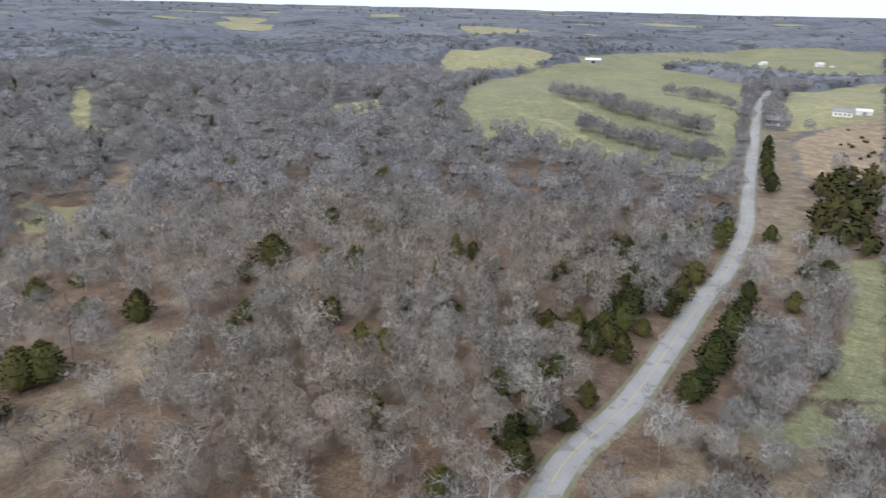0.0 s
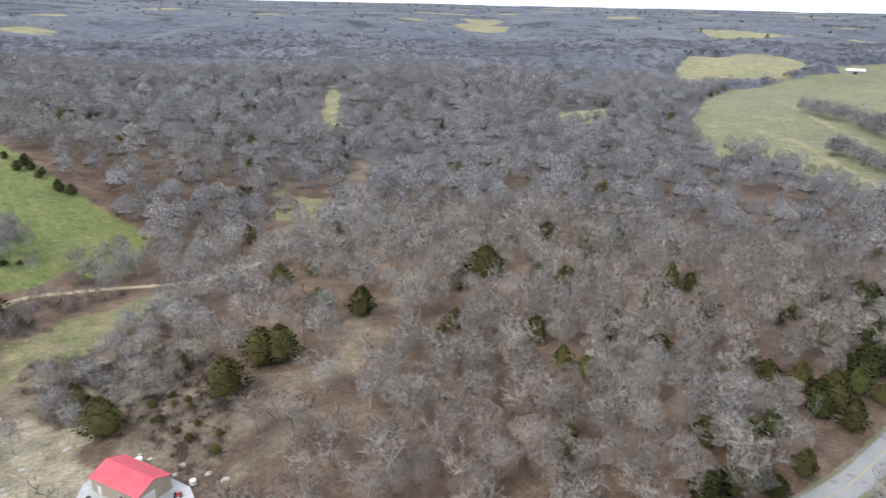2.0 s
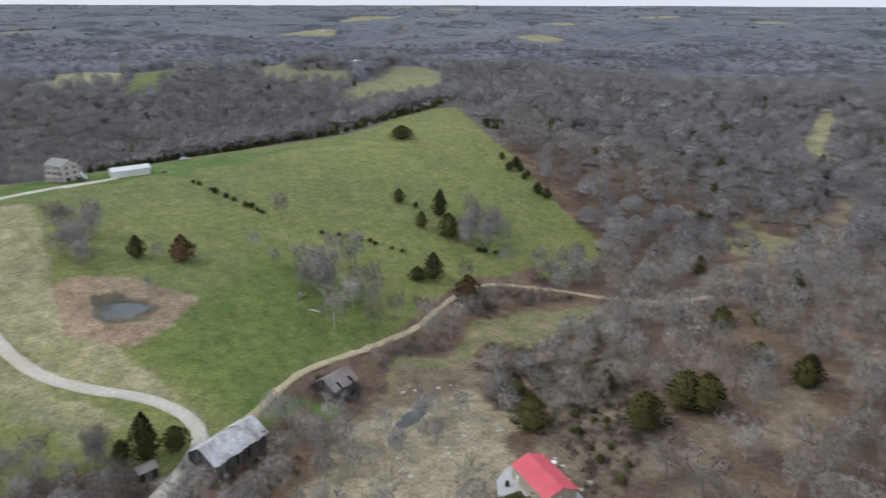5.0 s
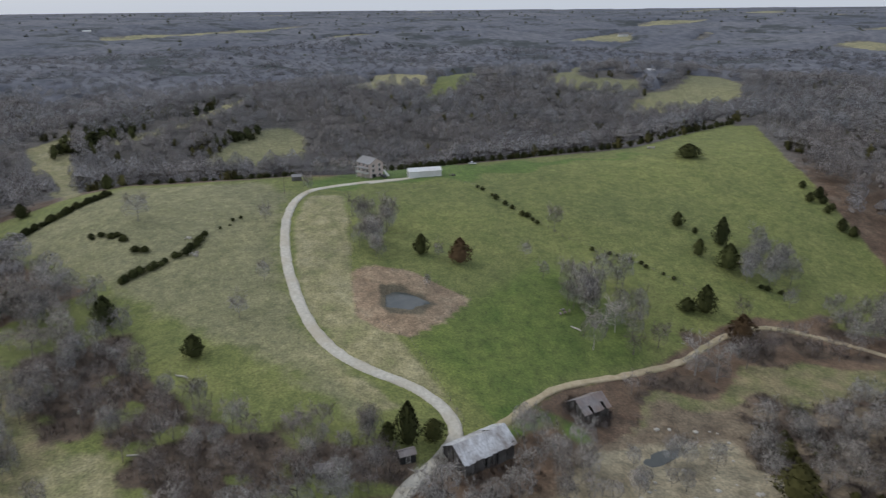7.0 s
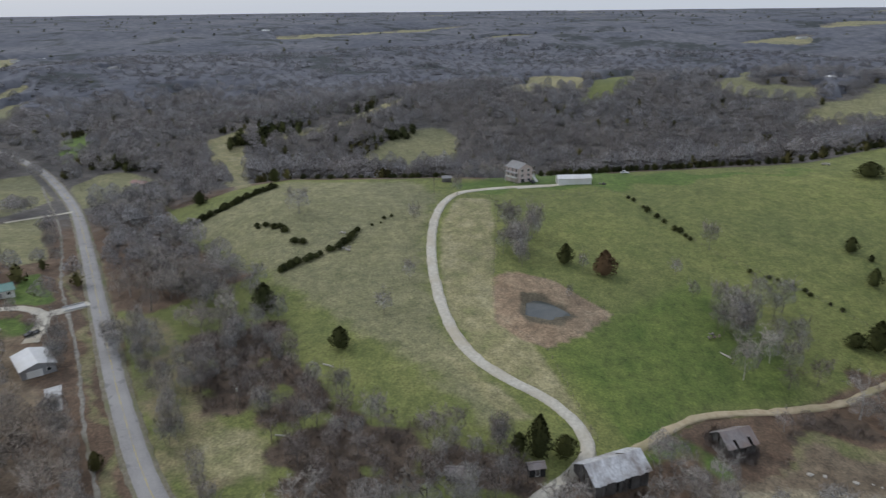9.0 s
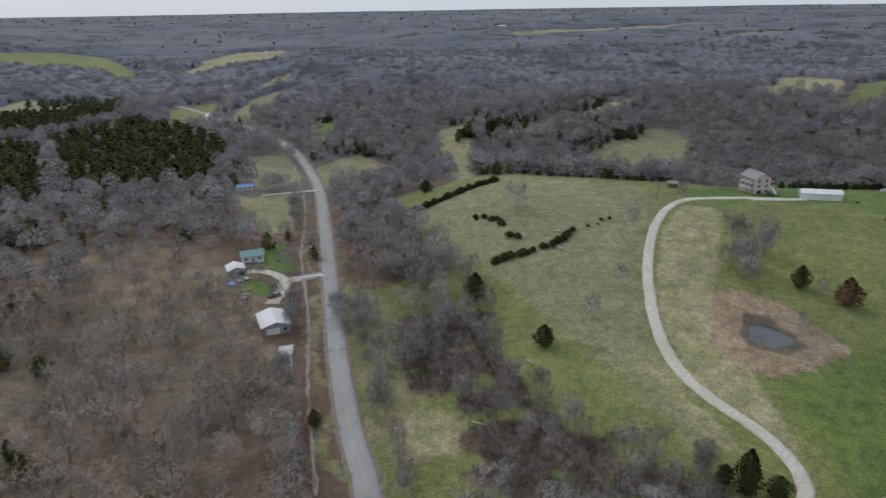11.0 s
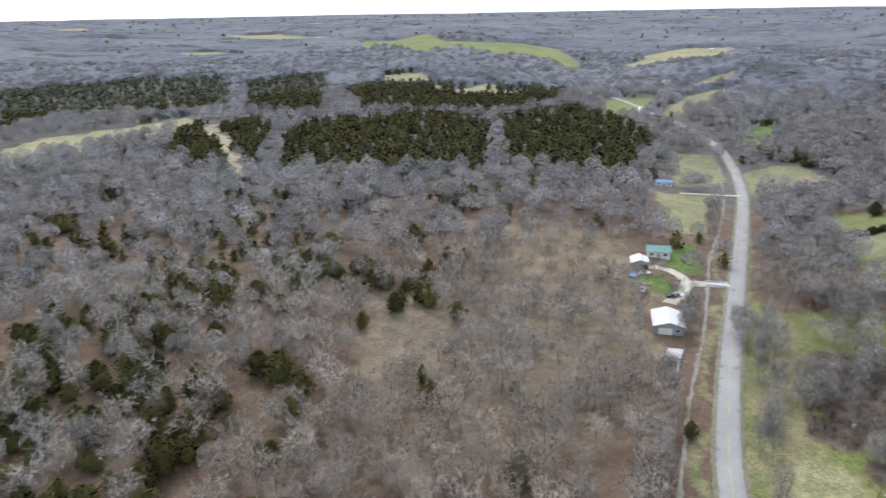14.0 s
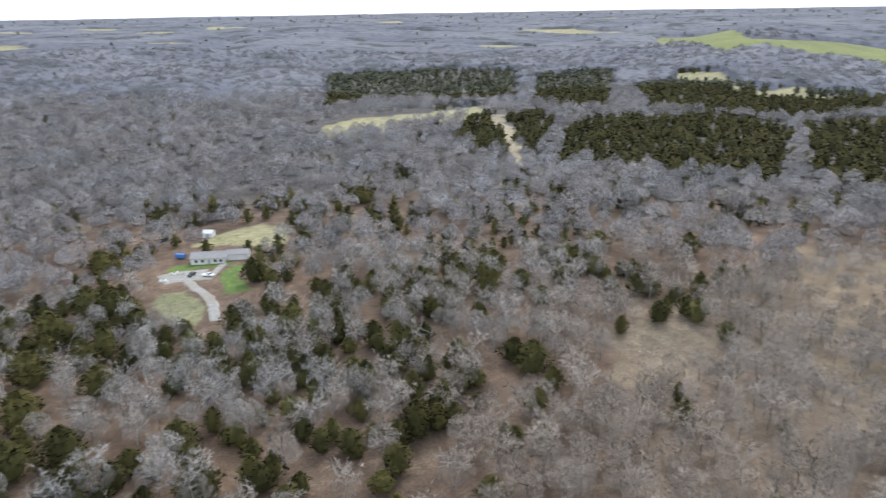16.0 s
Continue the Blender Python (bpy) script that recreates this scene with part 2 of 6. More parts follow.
M_RUSTROOF = plain("faded_red_roof", (0.20, 0.105, 0.095), (0.33, 0.20, 0.185), 0.7, 0.7, stain=(0.22, 0.16, 0.15))
M_TEAL = plain("green_metal_roof", (0.08, 0.20, 0.18), (0.13, 0.28, 0.25), 0.5, 0.5, stain=(0.12, 0.22, 0.20))
M_BLUEROOF = plain("blue_tarp", (0.06, 0.17, 0.42), (0.12, 0.28, 0.58), 0.7, 0.5)
M_GREYWALL = plain("grey_siding", (0.26, 0.265, 0.27), (0.36, 0.365, 0.37), 0.8, 0.75, stain=(0.24, 0.23, 0.22))
M_CONCRETE = plain("pale_concrete", (0.42, 0.42, 0.42), (0.56, 0.56, 0.56), 0.7, 0.9, stain=(0.36, 0.35, 0.34))
M_POLE = plain("weathered_pole", (0.14, 0.115, 0.09), (0.24, 0.20, 0.165), 2.0, 0.95, stretch=(1, 1, 0.1))
M_STEEL = plain("galvanised_steel", (0.42, 0.43, 0.44), (0.58, 0.59, 0.60), 2.0, 0.4, 0.8)
M_RUBBER = plain("black_rubber", (0.015, 0.015, 0.015), (0.035, 0.035, 0.035), 3.0, 0.8)
M_CARWHITE = plain("white_car_paint", (0.72, 0.72, 0.72), (0.82, 0.82, 0.82), 0.4, 0.25)
M_CARDARK = plain("dark_car_paint", (0.025, 0.027, 0.03), (0.05, 0.052, 0.056), 0.4, 0.25)
M_CARRED = plain("red_paint", (0.42, 0.02, 0.025), (0.52, 0.035, 0.04), 0.6, 0.35)
M_BLUEPLASTIC = plain("blue_plastic", (0.05, 0.16, 0.42), (0.09, 0.24, 0.55), 0.6, 0.4)
M_JUNK = plain("faded_timber_scrap", (0.30, 0.25, 0.20), (0.50, 0.44, 0.37), 0.9, 0.9)
M_ROCK = plain("limestone_rock", (0.34, 0.32, 0.28), (0.54, 0.51, 0.46), 0.8, 0.95, stain=(0.28, 0.25, 0.2), depth=0.08)


def glass_material():
    m, n, l, b = surface("window_glass", 0.06)
    b.inputs["Base Color"].default_value = (0.03, 0.035, 0.04, 1)
    return m


def water_material():
    m, n, l, b = surface("pond_water", 0.05)
    l.new(ramp(n, l, grain(n, l, 0.15, 3), (0.35, (0.06, 0.068, 0.066)), (0.65, (0.09, 0.094, 0.088))), b.inputs["Base Color"])
    b.inputs["IOR"].default_value = 1.33
    bump(n, l, b, grain(n, l, 1.6, 3), 0.12, 0.03)
    return m


M_GLASS, M_WATER = glass_material(), water_material()

# ---- the lie of the land ----
def smooth(a, b, v):
    k = np.clip((v - a) / (b - a), 0, 1)
    return k * k * (3 - 2 * k)


def along(x, y, pts):
    """Distance to a polyline, the value carried along it, and the side (+ is its left)."""
    best, val, side = np.full(np.shape(x), 1e9), np.zeros(np.shape(x)), np.ones(np.shape(x))
    for (ax, ay, az), (bx, by, bz) in zip(pts, pts[1:]):
        dx, dy = bx - ax, by - ay
        k = np.clip(((x - ax) * dx + (y - ay) * dy) / (dx * dx + dy * dy), 0, 1)
        d = np.hypot(x - ax - k * dx, y - ay - k * dy)
        near = d < best
        best = np.where(near, d, best)
        val = np.where(near, az + k * (bz - az), val)
        side = np.where(near, np.sign(dx * (y - ay) - dy * (x - ax)), side)
    return best, val, side


def mound(x, y, cx, cy, h, sx, sy, turn=0.0):
    c, s = np.cos(np.radians(turn)), np.sin(np.radians(turn))
    u, v = (x - cx) * c + (y - cy) * s, (y - cy) * c - (x - cx) * s
    return h * np.exp(-(u / sx) ** 2 - (v / sy) ** 2)


CREST = [(-372, -150, 14), (-380, -85, 21), (-373, -5, 22), (-366, 39, 22), (-381, 100, 22), (-388, 212, 24),
         (-441, 312, 29), (-520, 400, 22)]
ROAD = [(-40, -15, 0), (-80, -38, 0), (-126, -62, 0), (-156, -82, 0), (-196, -107, 0), (-258, -141, 0), (-315, -173, 0), (-390, -212, -2), (-470, -262, -4), (-540, -325, -3),
        (-592, -393, -1), (-660, -480, 1)]
CREEK = [(-60, 40, -5), (-112, 62, -9), (-150, 100, -12), (-178, 165, -14), (-205, 235, -13), (-195, 320, -10), (-190, 420, -6), (-330, 560, -3)]
WEST_RIDGE = [(-560, -225, 6), (-640, -160, 13), (-740, -85, 19), (-850, 30, 24), (-900, 180, 26), (-880, 330, 25), (-800, 470, 20), (-700, 560, 12)]
VALLEY = [(-660, -490, 0), (-745, -620, -2), (-900, -830, -4), (-1080, -960, -5), (-1390, -1080, -6), (-1800, -1050, -4), (-2400, -1500, -2), (-3200, -1700, 0)]


def height(x, y):
    """The lie of the land."""
    x, y = np.asarray(x, float), np.asarray(y, float)
    r = np.hypot(x, y)
    d, v, side = along(x, y, CREST)
    w = np.where(side < 0, 135.0, 75.0)
    z = v * np.exp(-(d / w) ** 2)
    d, v, side = along(x, y, ROAD)
    z = z * smooth(6, 95, d) + v * np.exp(-(d / 40) ** 2)
    d, v, side = along(x, y, CREEK)
    z = z + v * np.exp(-(d / 58) ** 2)
    z = z + mound(x, y, -40, 215, 7, 90, 80)            # the wooded knoll
    z = z + mound(x, y, -300, 330, 9, 60, 110, -35)      # the shoulder along the field's edge
    z = z + mound(x, y, -330, 640, 16, 260, 150, 20)     # woods over the creek
    z = z + mound(x, y, 110, 640, 16, 170, 190, -20)     # terraced pasture
    z = z + mound(x, y, 420, 700, 14, 160, 260, 10)
    z = z + mound(x, y, -560, 40, -16, 110, 330, 10)     # the hollow behind the farm
    z = z + mound(x, y, -90, -300, 5, 160, 110, 10)      # woods south of the road
    z = z + (-6.0 - z) * (1 - smooth(13, 26, np.hypot(x + 98, y - 97)))      # the levelled barn yard
    far = smooth(620, 1250, r)
    wx, wy = x + 120 * np.sin(y / 390 + 0.6), y + 130 * np.sin(x / 430 + 1.9)
    spine = 1 - np.abs(np.sin(wx / 460 + 0.9 * np.sin(wy / 560 + 0.4)))            # long ridges with dells between
    spur = np.sin(wx / 151 + 1.6 * np.sin(wy / 203 + 0.7)) * np.sin(wy / 173 + 1.4 * np.sin(wx / 187 + 2.2))
    roll = 30 * spine + 11 * spur + 5 * np.sin((x + y) / 83 + 2 * np.sin(x / 141)) * np.sin((x - y) / 97 + 1.9)
    z = z + far * (roll - 8) * (1 - 0.93 * smooth(1500, 4600, r))
    d, v, side = along(x, y, WEST_RIDGE)
    z = z + v * np.exp(-(d / np.where(side > 0, 95.0, 120.0)) ** 2)
    d, v, side = along(x, y, VALLEY)
    z = z * smooth(20, 260, d) + v * np.exp(-(d / 150) ** 2)
    z = z + mound(x, y, -1050, -1330, 20, 330, 210, 40)      # the hill of open fields
    out = 1 + 2.4 * np.clip((r - 1700) / 3200, 0, 1.1) ** 2                     # the plain climbs to the skyline
    z = z + 8 * smooth(900, 1700, r) + 97 * (1 - 1 / out)
    fine = np.sin(x / 17 + 2 * np.sin(y / 29)) * np.sin(y / 19 + 1.5 * np.sin(x / 31 + 1))
    return z + 0.35 * fine * smooth(20, 120, r)


# What the land bears: a kind, how soft its edge is in metres, and its outline.
REGIONS, PINES = [], []


def region(kind, soft, *outline):
    REGIONS.append((kind, soft, list(outline)))


def pines(*outline):
    PINES.append(list(outline))


region('grass', 3, (-432, 298), (-429, 311), (-339, 269), (-280, 255), (-240, 248), (-215, 246), (-196, 210), (-207, 186), (-214, 168), (-209, 147), (-188, 109), (-182, 87), (-180, 75), (-169, 61), (-161, 52), (-156, 39), (-153, 32), (-140, 21), (-138, -6), (-126, -56), (-154, -75), (-185, -93), (-221, -112), (-252, -128), (-246, -115), (-261, -98), (-269, -78), (-296, -105), (-326, -128), (-420, -176), (-378, -152), (-392, -88), (-386, -5), (-380, 39), (-393, 100), (-398, 212), (-444, 306))
region('meadow', 6, (-221, -94), (-227, -85), (-196, -73), (-176, -73), (-169, -58), (-153, -43), (-146, -42), (-150, -72), (-181, -85))
region('meadow', 6, (-222, -110), (-235, -98), (-194, -76), (-173, -73), (-149, -65), (-129, -56), (-145, -68), (-176, -88))
region('scrub', 7, (-227, -88), (-234, -70), (-216, -54), (-196, -44), (-179, -30), (-168, -12), (-158, -8), (-147, -10), (-138, -23), (-137, -33), (-152, -44), (-172, -55), (-175, -67), (-201, -81))
region('scrub', 3, (-178, 106), (-207, 146), (-210, 170), (-194, 200), (-186, 199), (-199, 161), (-182, 127), (-170, 106), (-164, 85))
region('scrub', 3, (-142, -11), (-158, -3), (-163, 18), (-150, 21), (-140, 17))
region('tan', 6, (-160, 128), (-165, 153), (-153, 176), (-132, 162), (-91, 122), (-87, 103), (-110, 112), (-132, 122), (-146, 117))
region('straw', 4, (-340, 6), (-336, 23), (-258, 19), (-225, 18), (-208, 29), (-191, 34), (-167, 41), (-165, 38), (-176, 35), (-187, 21), (-205, 9), (-227, 2), (-257, -2), (-304, -2))
region('straw', 3, (-206, -2), (-189, 11), (-180, 20), (-172, 24), (-172, 16), (-184, 9))
region('lush', 6, (-194, 50), (-198, 65), (-186, 75), (-167, 59), (-163, 52), (-170, 46), (-175, 43))
region('lush', 5, (-158, 49), (-166, 71), (-159, 72), (-153, 54))
region('lush', 8, (-550, 74), (-384, 100), (-375, 205), (-370, 152), (-353, 83), (-351, 24), (-355, 7), (-373, 13))
region('olive', 14, (-340, -139), (-384, -86), (-375, -17), (-347, -5), (-294, -9), (-253, -7), (-217, 0), (-186, 14), (-175, 23), (-171, 10), (-202, -13), (-236, -45), (-284, -86), (-322, -120))
region('rust', 2, (-258, 19), (-259, 30), (-251, 42), (-228, 59), (-216, 46), (-207, 33), (-213, 24), (-223, 17))
region('meadow', 5, (-162, 88), (-173, 108), (-184, 138), (-199, 157), (-186, 192), (-151, 211), (-161, 178), (-165, 153), (-160, 128), (-159, 105), (-150, 84))
region('litter2', 4, (-199, 145), (-210, 164), (-197, 183), (-182, 195), (-186, 173), (-182, 141), (-173, 114), (-172, 103))
region('dirt', 6, (-140, 52), (-154, 74), (-155, 92), (-152, 112), (-137, 119), (-121, 113), (-111, 101), (-106, 89), (-103, 80), (-115, 65), (-124, 51))
region('tan', 6, (-140, 49), (-150, 62), (-160, 75), (-163, 90), (-166, 110), (-160, 142), (-150, 146), (-130, 130), (-138, 94))
region('tan', 4, (-75, 102), (-81, 117), (-85, 128), (-84, 150), (-80, 172), (-76, 202), (-72, 215), (-68, 207), (-70, 178), (-73, 162), (-73, 137), (-72, 123), (-64, 109))
region('straw', 4, (-322, 639), (-295, 604), (-253, 508), (-232, 491), (-230, 457), (-260, 493), (-290, 559))
region('tan', 4, (-205, 432), (-181, 400), (-150, 344), (-154, 340), (-181, 386))
region('meadow', 6, (-196, 330), (-160, 333), (-160, 309), (-170, 286), (-188, 300))
region('straw', 8, (-88, 615), (-76, 564), (-99, 561), (-86, 600), (-50, 631), (-42, 583), (-73, 541))
region('olive', 4, (175, 258), (149, 246), (139, 218), (118, 182), (99, 156), (83, 140), (68, 134), (68, 128), (83, 127), (106, 141))
region('tan', 4, (232, 510), (261, 524), (215, 408), (156, 279), (128, 244), (99, 196), (79, 164), (74, 166), (116, 238), (162, 343))
region('tan', 6, (66, 132), (62, 143), (52, 133), (37, 110), (88, 112), (100, 132), (83, 127))
region('tan', 7, (-134, -212), (-143, -182), (-128, -168), (-107, -160), (-103, -176), (-120, -203))
region('tan', 14, (-233, -257), (-267, -204), (-244, -169), (-202, -136), (-171, -119), (-156, -130), (-158, -157), (-178, -195))
region('litter2', 12, (-228, -283), (-265, -202), (-211, -158), (-183, -130), (-132, -105), (-132, -132), (-152, -193))
region('lush', 3, (-235, -208), (-256, -195), (-238, -176), (-247, -160), (-237, -152), (-222, -163), (-216, -184))
region('lush', 3, (-277, -188), (-294, -178), (-258, -154), (-252, -161), (-256, -177))
region('olive', 4, (-358, -250), (-399, -238), (-310, -186), (-296, -196), (-328, -226))
region('olive', 4, (-495, -335), (-519, -311), (-442, -253), (-385, -256))
region('olive', 3, (-129, -64), (-169, -88), (-250, -132), (-324, -172), (-326, -170), (-221, -113), (-171, -85), (-132, -59))
region('lush', 3, (18, -291), (6, -320), (4, -307), (8, -281), (19, -279))
region('olive', 3, (42, -276), (31, -286), (23, -268), (24, -248), (35, -256))
region('straw', 4, (34, -346), (16, -368), (-15, -367), (-13, -334), (0, -330), (5, -340), (31, -346))
region('lush', 3, (40, -322), (29, -324), (16, -313), (20, -306), (39, -312))
region('tan', 3, (-21, -194), (-29, -196), (-26, -185), (-22, -185))
region('litter2', 12, (-61, 201), (-28, 250), (-3, 292), (36, 352), (74, 325), (45, 227), (22, 186), (-9, 157), (-30, 161))
region('tan', 2.5, (-161, 346), (-146, 335), (-150, 286), (-146, 225), (-154, 205), (-164, 186), (-172, 192), (-163, 218), (-159, 245), (-166, 309))
region('litter2', 5, (-206, 143), (-212, 162), (-207, 198), (-179, 175), (-187, 157), (-183, 130), (-175, 109))
region('scrub', 4, (-162, 126), (-169, 150), (-163, 162), (-131, 135), (-140, 123), (-150, 118))
region('meadow', 8, (-241, -124), (-249, -111), (-210, -82), (-169, -59), (-143, -46), (-131, -60), (-171, -85))
region('straw', 6, (-161, -67), (-170, -64), (-169, -54), (-157, -46), (-148, -46), (-149, -61))
region('scrub', 4, (42, 110), (58, 127), (68, 126), (69, 119), (59, 111))
region('scrub', 4, (85, 133), (96, 141), (109, 146), (88, 112), (79, 112), (79, 121))
region('grass', 12, (-1278, -2066), (-1395, -2043), (-962, -1218), (-1097, -1229), (-1239, -1268), (-1298, -1211), (-1146, -1017), (-1021, -891), (-961, -875), (-1063, -1009), (-1032, -1066), (-928, -1028), (-927, -1145), (-876, -1189), (-913, -1376), (-882, -1458))
region('straw', 8, (-669, -1024), (-703, -1018), (-723, -978), (-693, -922), (-614, -774), (-716, -802), (-688, -698), (-655, -684), (-614, -719), (-590, -770), (-598, -835), (-608, -919))
region('grass', 8, (-703, -575), (-752, -564), (-791, -563), (-705, -508), (-609, -457), (-588, -467), (-599, -491))
region('straw', 10, (-1063, -843), (-1377, -992), (-1517, -973), (-1630, -959), (-1558, -925), (-1222, -825), (-1004, -761))
region('straw', 10, (-1350, -1012), (-1625, -1096), (-1730, -1018), (-1672, -975), (-1400, -944), (-1268, -944))
region('straw', 8, (-901, -589), (-956, -584), (-974, -569), (-959, -555), (-905, -562), (-878, -570))
region('olive', 8, (-643, -452), (-813, -533), (-891, -545), (-921, -524), (-874, -515), (-706, -447), (-644, -430))
region('lush', 6, (-644, -350), (-674, -346), (-639, -322), (-555, -291), (-559, -304))
region('olive', 5, (-484, -264), (-511, -255), (-515, -236), (-495, -210), (-427, -188), (-427, -213), (-418, -226))
region('olive', 6, (-575, -71), (-624, -50), (-658, -27), (-663, -1), (-642, 14), (-571, 7), (-554, -24), (-549, -58))
region('straw', 5, (-603, -204), (-637, -184), (-627, -172), (-594, -171), (-390, -110), (-385, -116), (-501, -162), (-542, -181))
region('straw', 4, (-597, -164), (-632, -131), (-668, -92), (-760, -52), (-1069, 2), (-1035, -7), (-732, -51), (-654, -91), (-614, -132))
region('straw', 6, (-827, 76), (-1233, 148), (-1182, 208), (-1136, 227), (-825, 158), (-831, 113), (-811, 81))
region('grass', 6, (-804, 161), (-1127, 253), (-1164, 299), (-1111, 309), (-863, 222), (-809, 188), (-777, 159), (-771, 142))
region('olive', 6, (-831, 321), (-1243, 507), (-1240, 569), (-1218, 570), (-824, 343), (-818, 320))
region('olive', 6, (-848, 310), (-838, 342), (-816, 362), (-799, 389), (-790, 413), (-751, 386), (-765, 353), (-787, 322))
region('olive', 6, (-701, 351), (-737, 394), (-743, 417), (-748, 439), (-792, 477), (-785, 509), (-735, 508), (-651, 453), (-633, 432), (-656, 423), (-667, 394), (-670, 360), (-684, 348))
region('straw', 10, (-1817, 719), (-1859, 861), (-1913, 951), (-1715, 869), (-1696, 816), (-1714, 693))
region('straw', 10, (-1660, 1002), (-2185, 1511), (-2113, 1482), (-1629, 998))
region('olive', 4, (30, 714), (66, 951), (145, 1049), (244, 1173), (359, 1252), (412, 1149), (457, 1081), (226, 535), (187, 444), (153, 364), (133, 387), (106, 407), (78, 438), (57, 466), (38, 473), (26, 444), (20, 488), (16, 575))
region('grass', 14, (31, 603), (90, 966), (145, 1049), (232, 1114), (169, 986), (102, 727), (49, 504), (32, 496))
region('straw', 2.5, (79, 813), (106, 610), (138, 490), (179, 432), (175, 423), (135, 478), (103, 593))
region('straw', 2.5, (45, 559), (84, 525), (112, 429), (157, 374), (153, 365), (109, 420), (82, 511))
region('straw', 10, (-10, 1045), (15, 1182), (101, 1359), (166, 1287), (190, 1185), (136, 1043), (70, 1020), (12, 859))
region('olive', 8, (210, 1246), (347, 1415), (530, 1643), (719, 1799), (893, 1875), (1168, 1925), (649, 1057), (579, 1110), (517, 1169), (419, 1292), (284, 1150), (223, 1116))
region('straw', 6, (280, 583), (374, 765), (533, 983), (632, 1025), (359, 574), (302, 540), (253, 510))
region('rust', 6, (248, 486), (305, 542), (369, 587), (251, 388), (224, 392), (204, 382))
region('straw', 12, (-757, 2386), (-726, 2674), (-589, 2609), (-511, 2185), (-633, 2203))
region('straw', 12, (-19, 2549), (208, 2351), (321, 2138), (170, 1910))
region('straw', 4, (-62, -642), (-93, -686), (-148, -765), (-203, -789), (-270, -829), (-265, -778), (-189, -741), (-123, -659), (-77, -639))
region('straw', 3, (-69, -709), (-101, -750), (-149, -770), (-205, -796), (-270, -829), (-263, -774), (-238, -715), (-178, -696), (-126, -677), (-80, -658), (-62, -644))
region('dirt', 2.5, (-255, -747), (-267, -732), (-241, -626), (-197, -473), (-185, -476), (-217, -596))
region('green', 14, (-205, 33), (-226, 58), (-256, 96), (-215, 114), (-192, 112), (-183, 73), (-165, 50))
region('mud', 2.5, (-244.6, 27.7), (-244.3, 35.0), (-233.6, 42.9), (-225.9, 46.2), (-219.3, 38.8), (-221.3, 29.3), (-229.3, 25.7))
region('lush', 3, (22, -289), (16, -303), (10, -316), (5, -312), (6, -295), (12, -282), (19, -275))
region('lush', 3, (36, -320), (31, -327), (21, -313), (22, -306), (35, -312))
region('olive', 4, (44, -279), (37, -287), (26, -277), (21, -263), (25, -250), (37, -260))
region('straw', 5, (22, -346), (15, -368), (-1, -376), (-16, -363), (-13, -336), (2, -334))
region('lush', 3, (-232, -205), (-242, -200), (-247, -184), (-238, -172), (-245, -161), (-241, -154), (-234, -154), (-228, -165), (-222, -184), (-223, -197))
region('scrub', 4, (-197, 147), (-207, 165), (-201, 187), (-186, 175), (-184, 156), (-185, 142))
region('scrub', 4, (-152, 122), (-159, 140), (-153, 149), (-130, 130), (-134, 115), (-143, 113))
region('meadow', 2.5, (-307, -172), (-251, -142), (-202, -114), (-157, -89), (-129, -73), (-131, -70), (-160, -87), (-205, -112), (-265, -146))
region('dry', 16, (-127, -207), (-164, -225), (-222, -243), (-235, -207), (-226, -167), (-186, -126), (-146, -100), (-119, -104), (-76, -121), (-83, -148), (-107, -170))
pines((-218, -470), (-281, -602), (-330, -646), (-380, -647), (-421, -623), (-465, -622), (-475, -558), (-454, -507), (-362, -404), (-307, -357), (-290, -388), (-260, -401), (-243, -433))
pines((-494, -539), (-547, -539), (-606, -545), (-594, -493), (-562, -425), (-539, -388), (-447, -326), (-385, -298), (-344, -302), (-337, -337), (-353, -379))
pines((-218, -709), (-249, -732), (-243, -662), (-191, -498), (-173, -528), (-174, -584))
pines((-263, -699), (-304, -731), (-295, -655), (-224, -513), (-200, -488), (-221, -566))
pines((-143, -1303), (-217, -1371), (-295, -1323), (-377, -1220), (-454, -1170), (-327, -851), (-263, -865), (-201, -922), (-150, -908), (-85, -825))
pines((-453, -1076), (-584, -1078), (-387, -712), (-344, -731), (-331, -793))
pines((-507, -891), (-610, -962), (-652, -898), (-650, -775), (-736, -750), (-736, -673), (-609, -573), (-514, -565), (-484, -626), (-434, -641), (-426, -698))
pines((183, 339), (208, 374), (241, 394), (259, 400), (171, 254), (152, 245), (149, 265))
KINDS = ("litter2", "dry", "grass", "green", "olive", "lush", "meadow", "straw", "tan", "rust", "mud", "dirt", "scrub")
RAGGED = ("litter2", "dry", "scrub", "tan", "dirt", "meadow", "lush")


def inside(x, y, poly, soft):
    """1 well inside an outline, 0 well outside, with an edge of that width."""
    odd, dist = np.zeros(x.shape, bool), np.full(x.shape, 1e9)
    for (ax, ay), (bx, by) in zip(poly, poly[1:] + poly[:1]):
        dx, dy = bx - ax, by - ay
        if dx or dy:
            k = np.clip(((x - ax) * dx + (y - ay) * dy) / (dx * dx + dy * dy), 0, 1)
            dist = np.minimum(dist, np.hypot(x - ax - k * dx, y - ay - k * dy))
        if dy:
            odd ^= ((ay > y) != (by > y)) & (x < dx * (y - ay) / dy + ax)
    return smooth(-soft, soft, np.where(odd, dist, -dist))


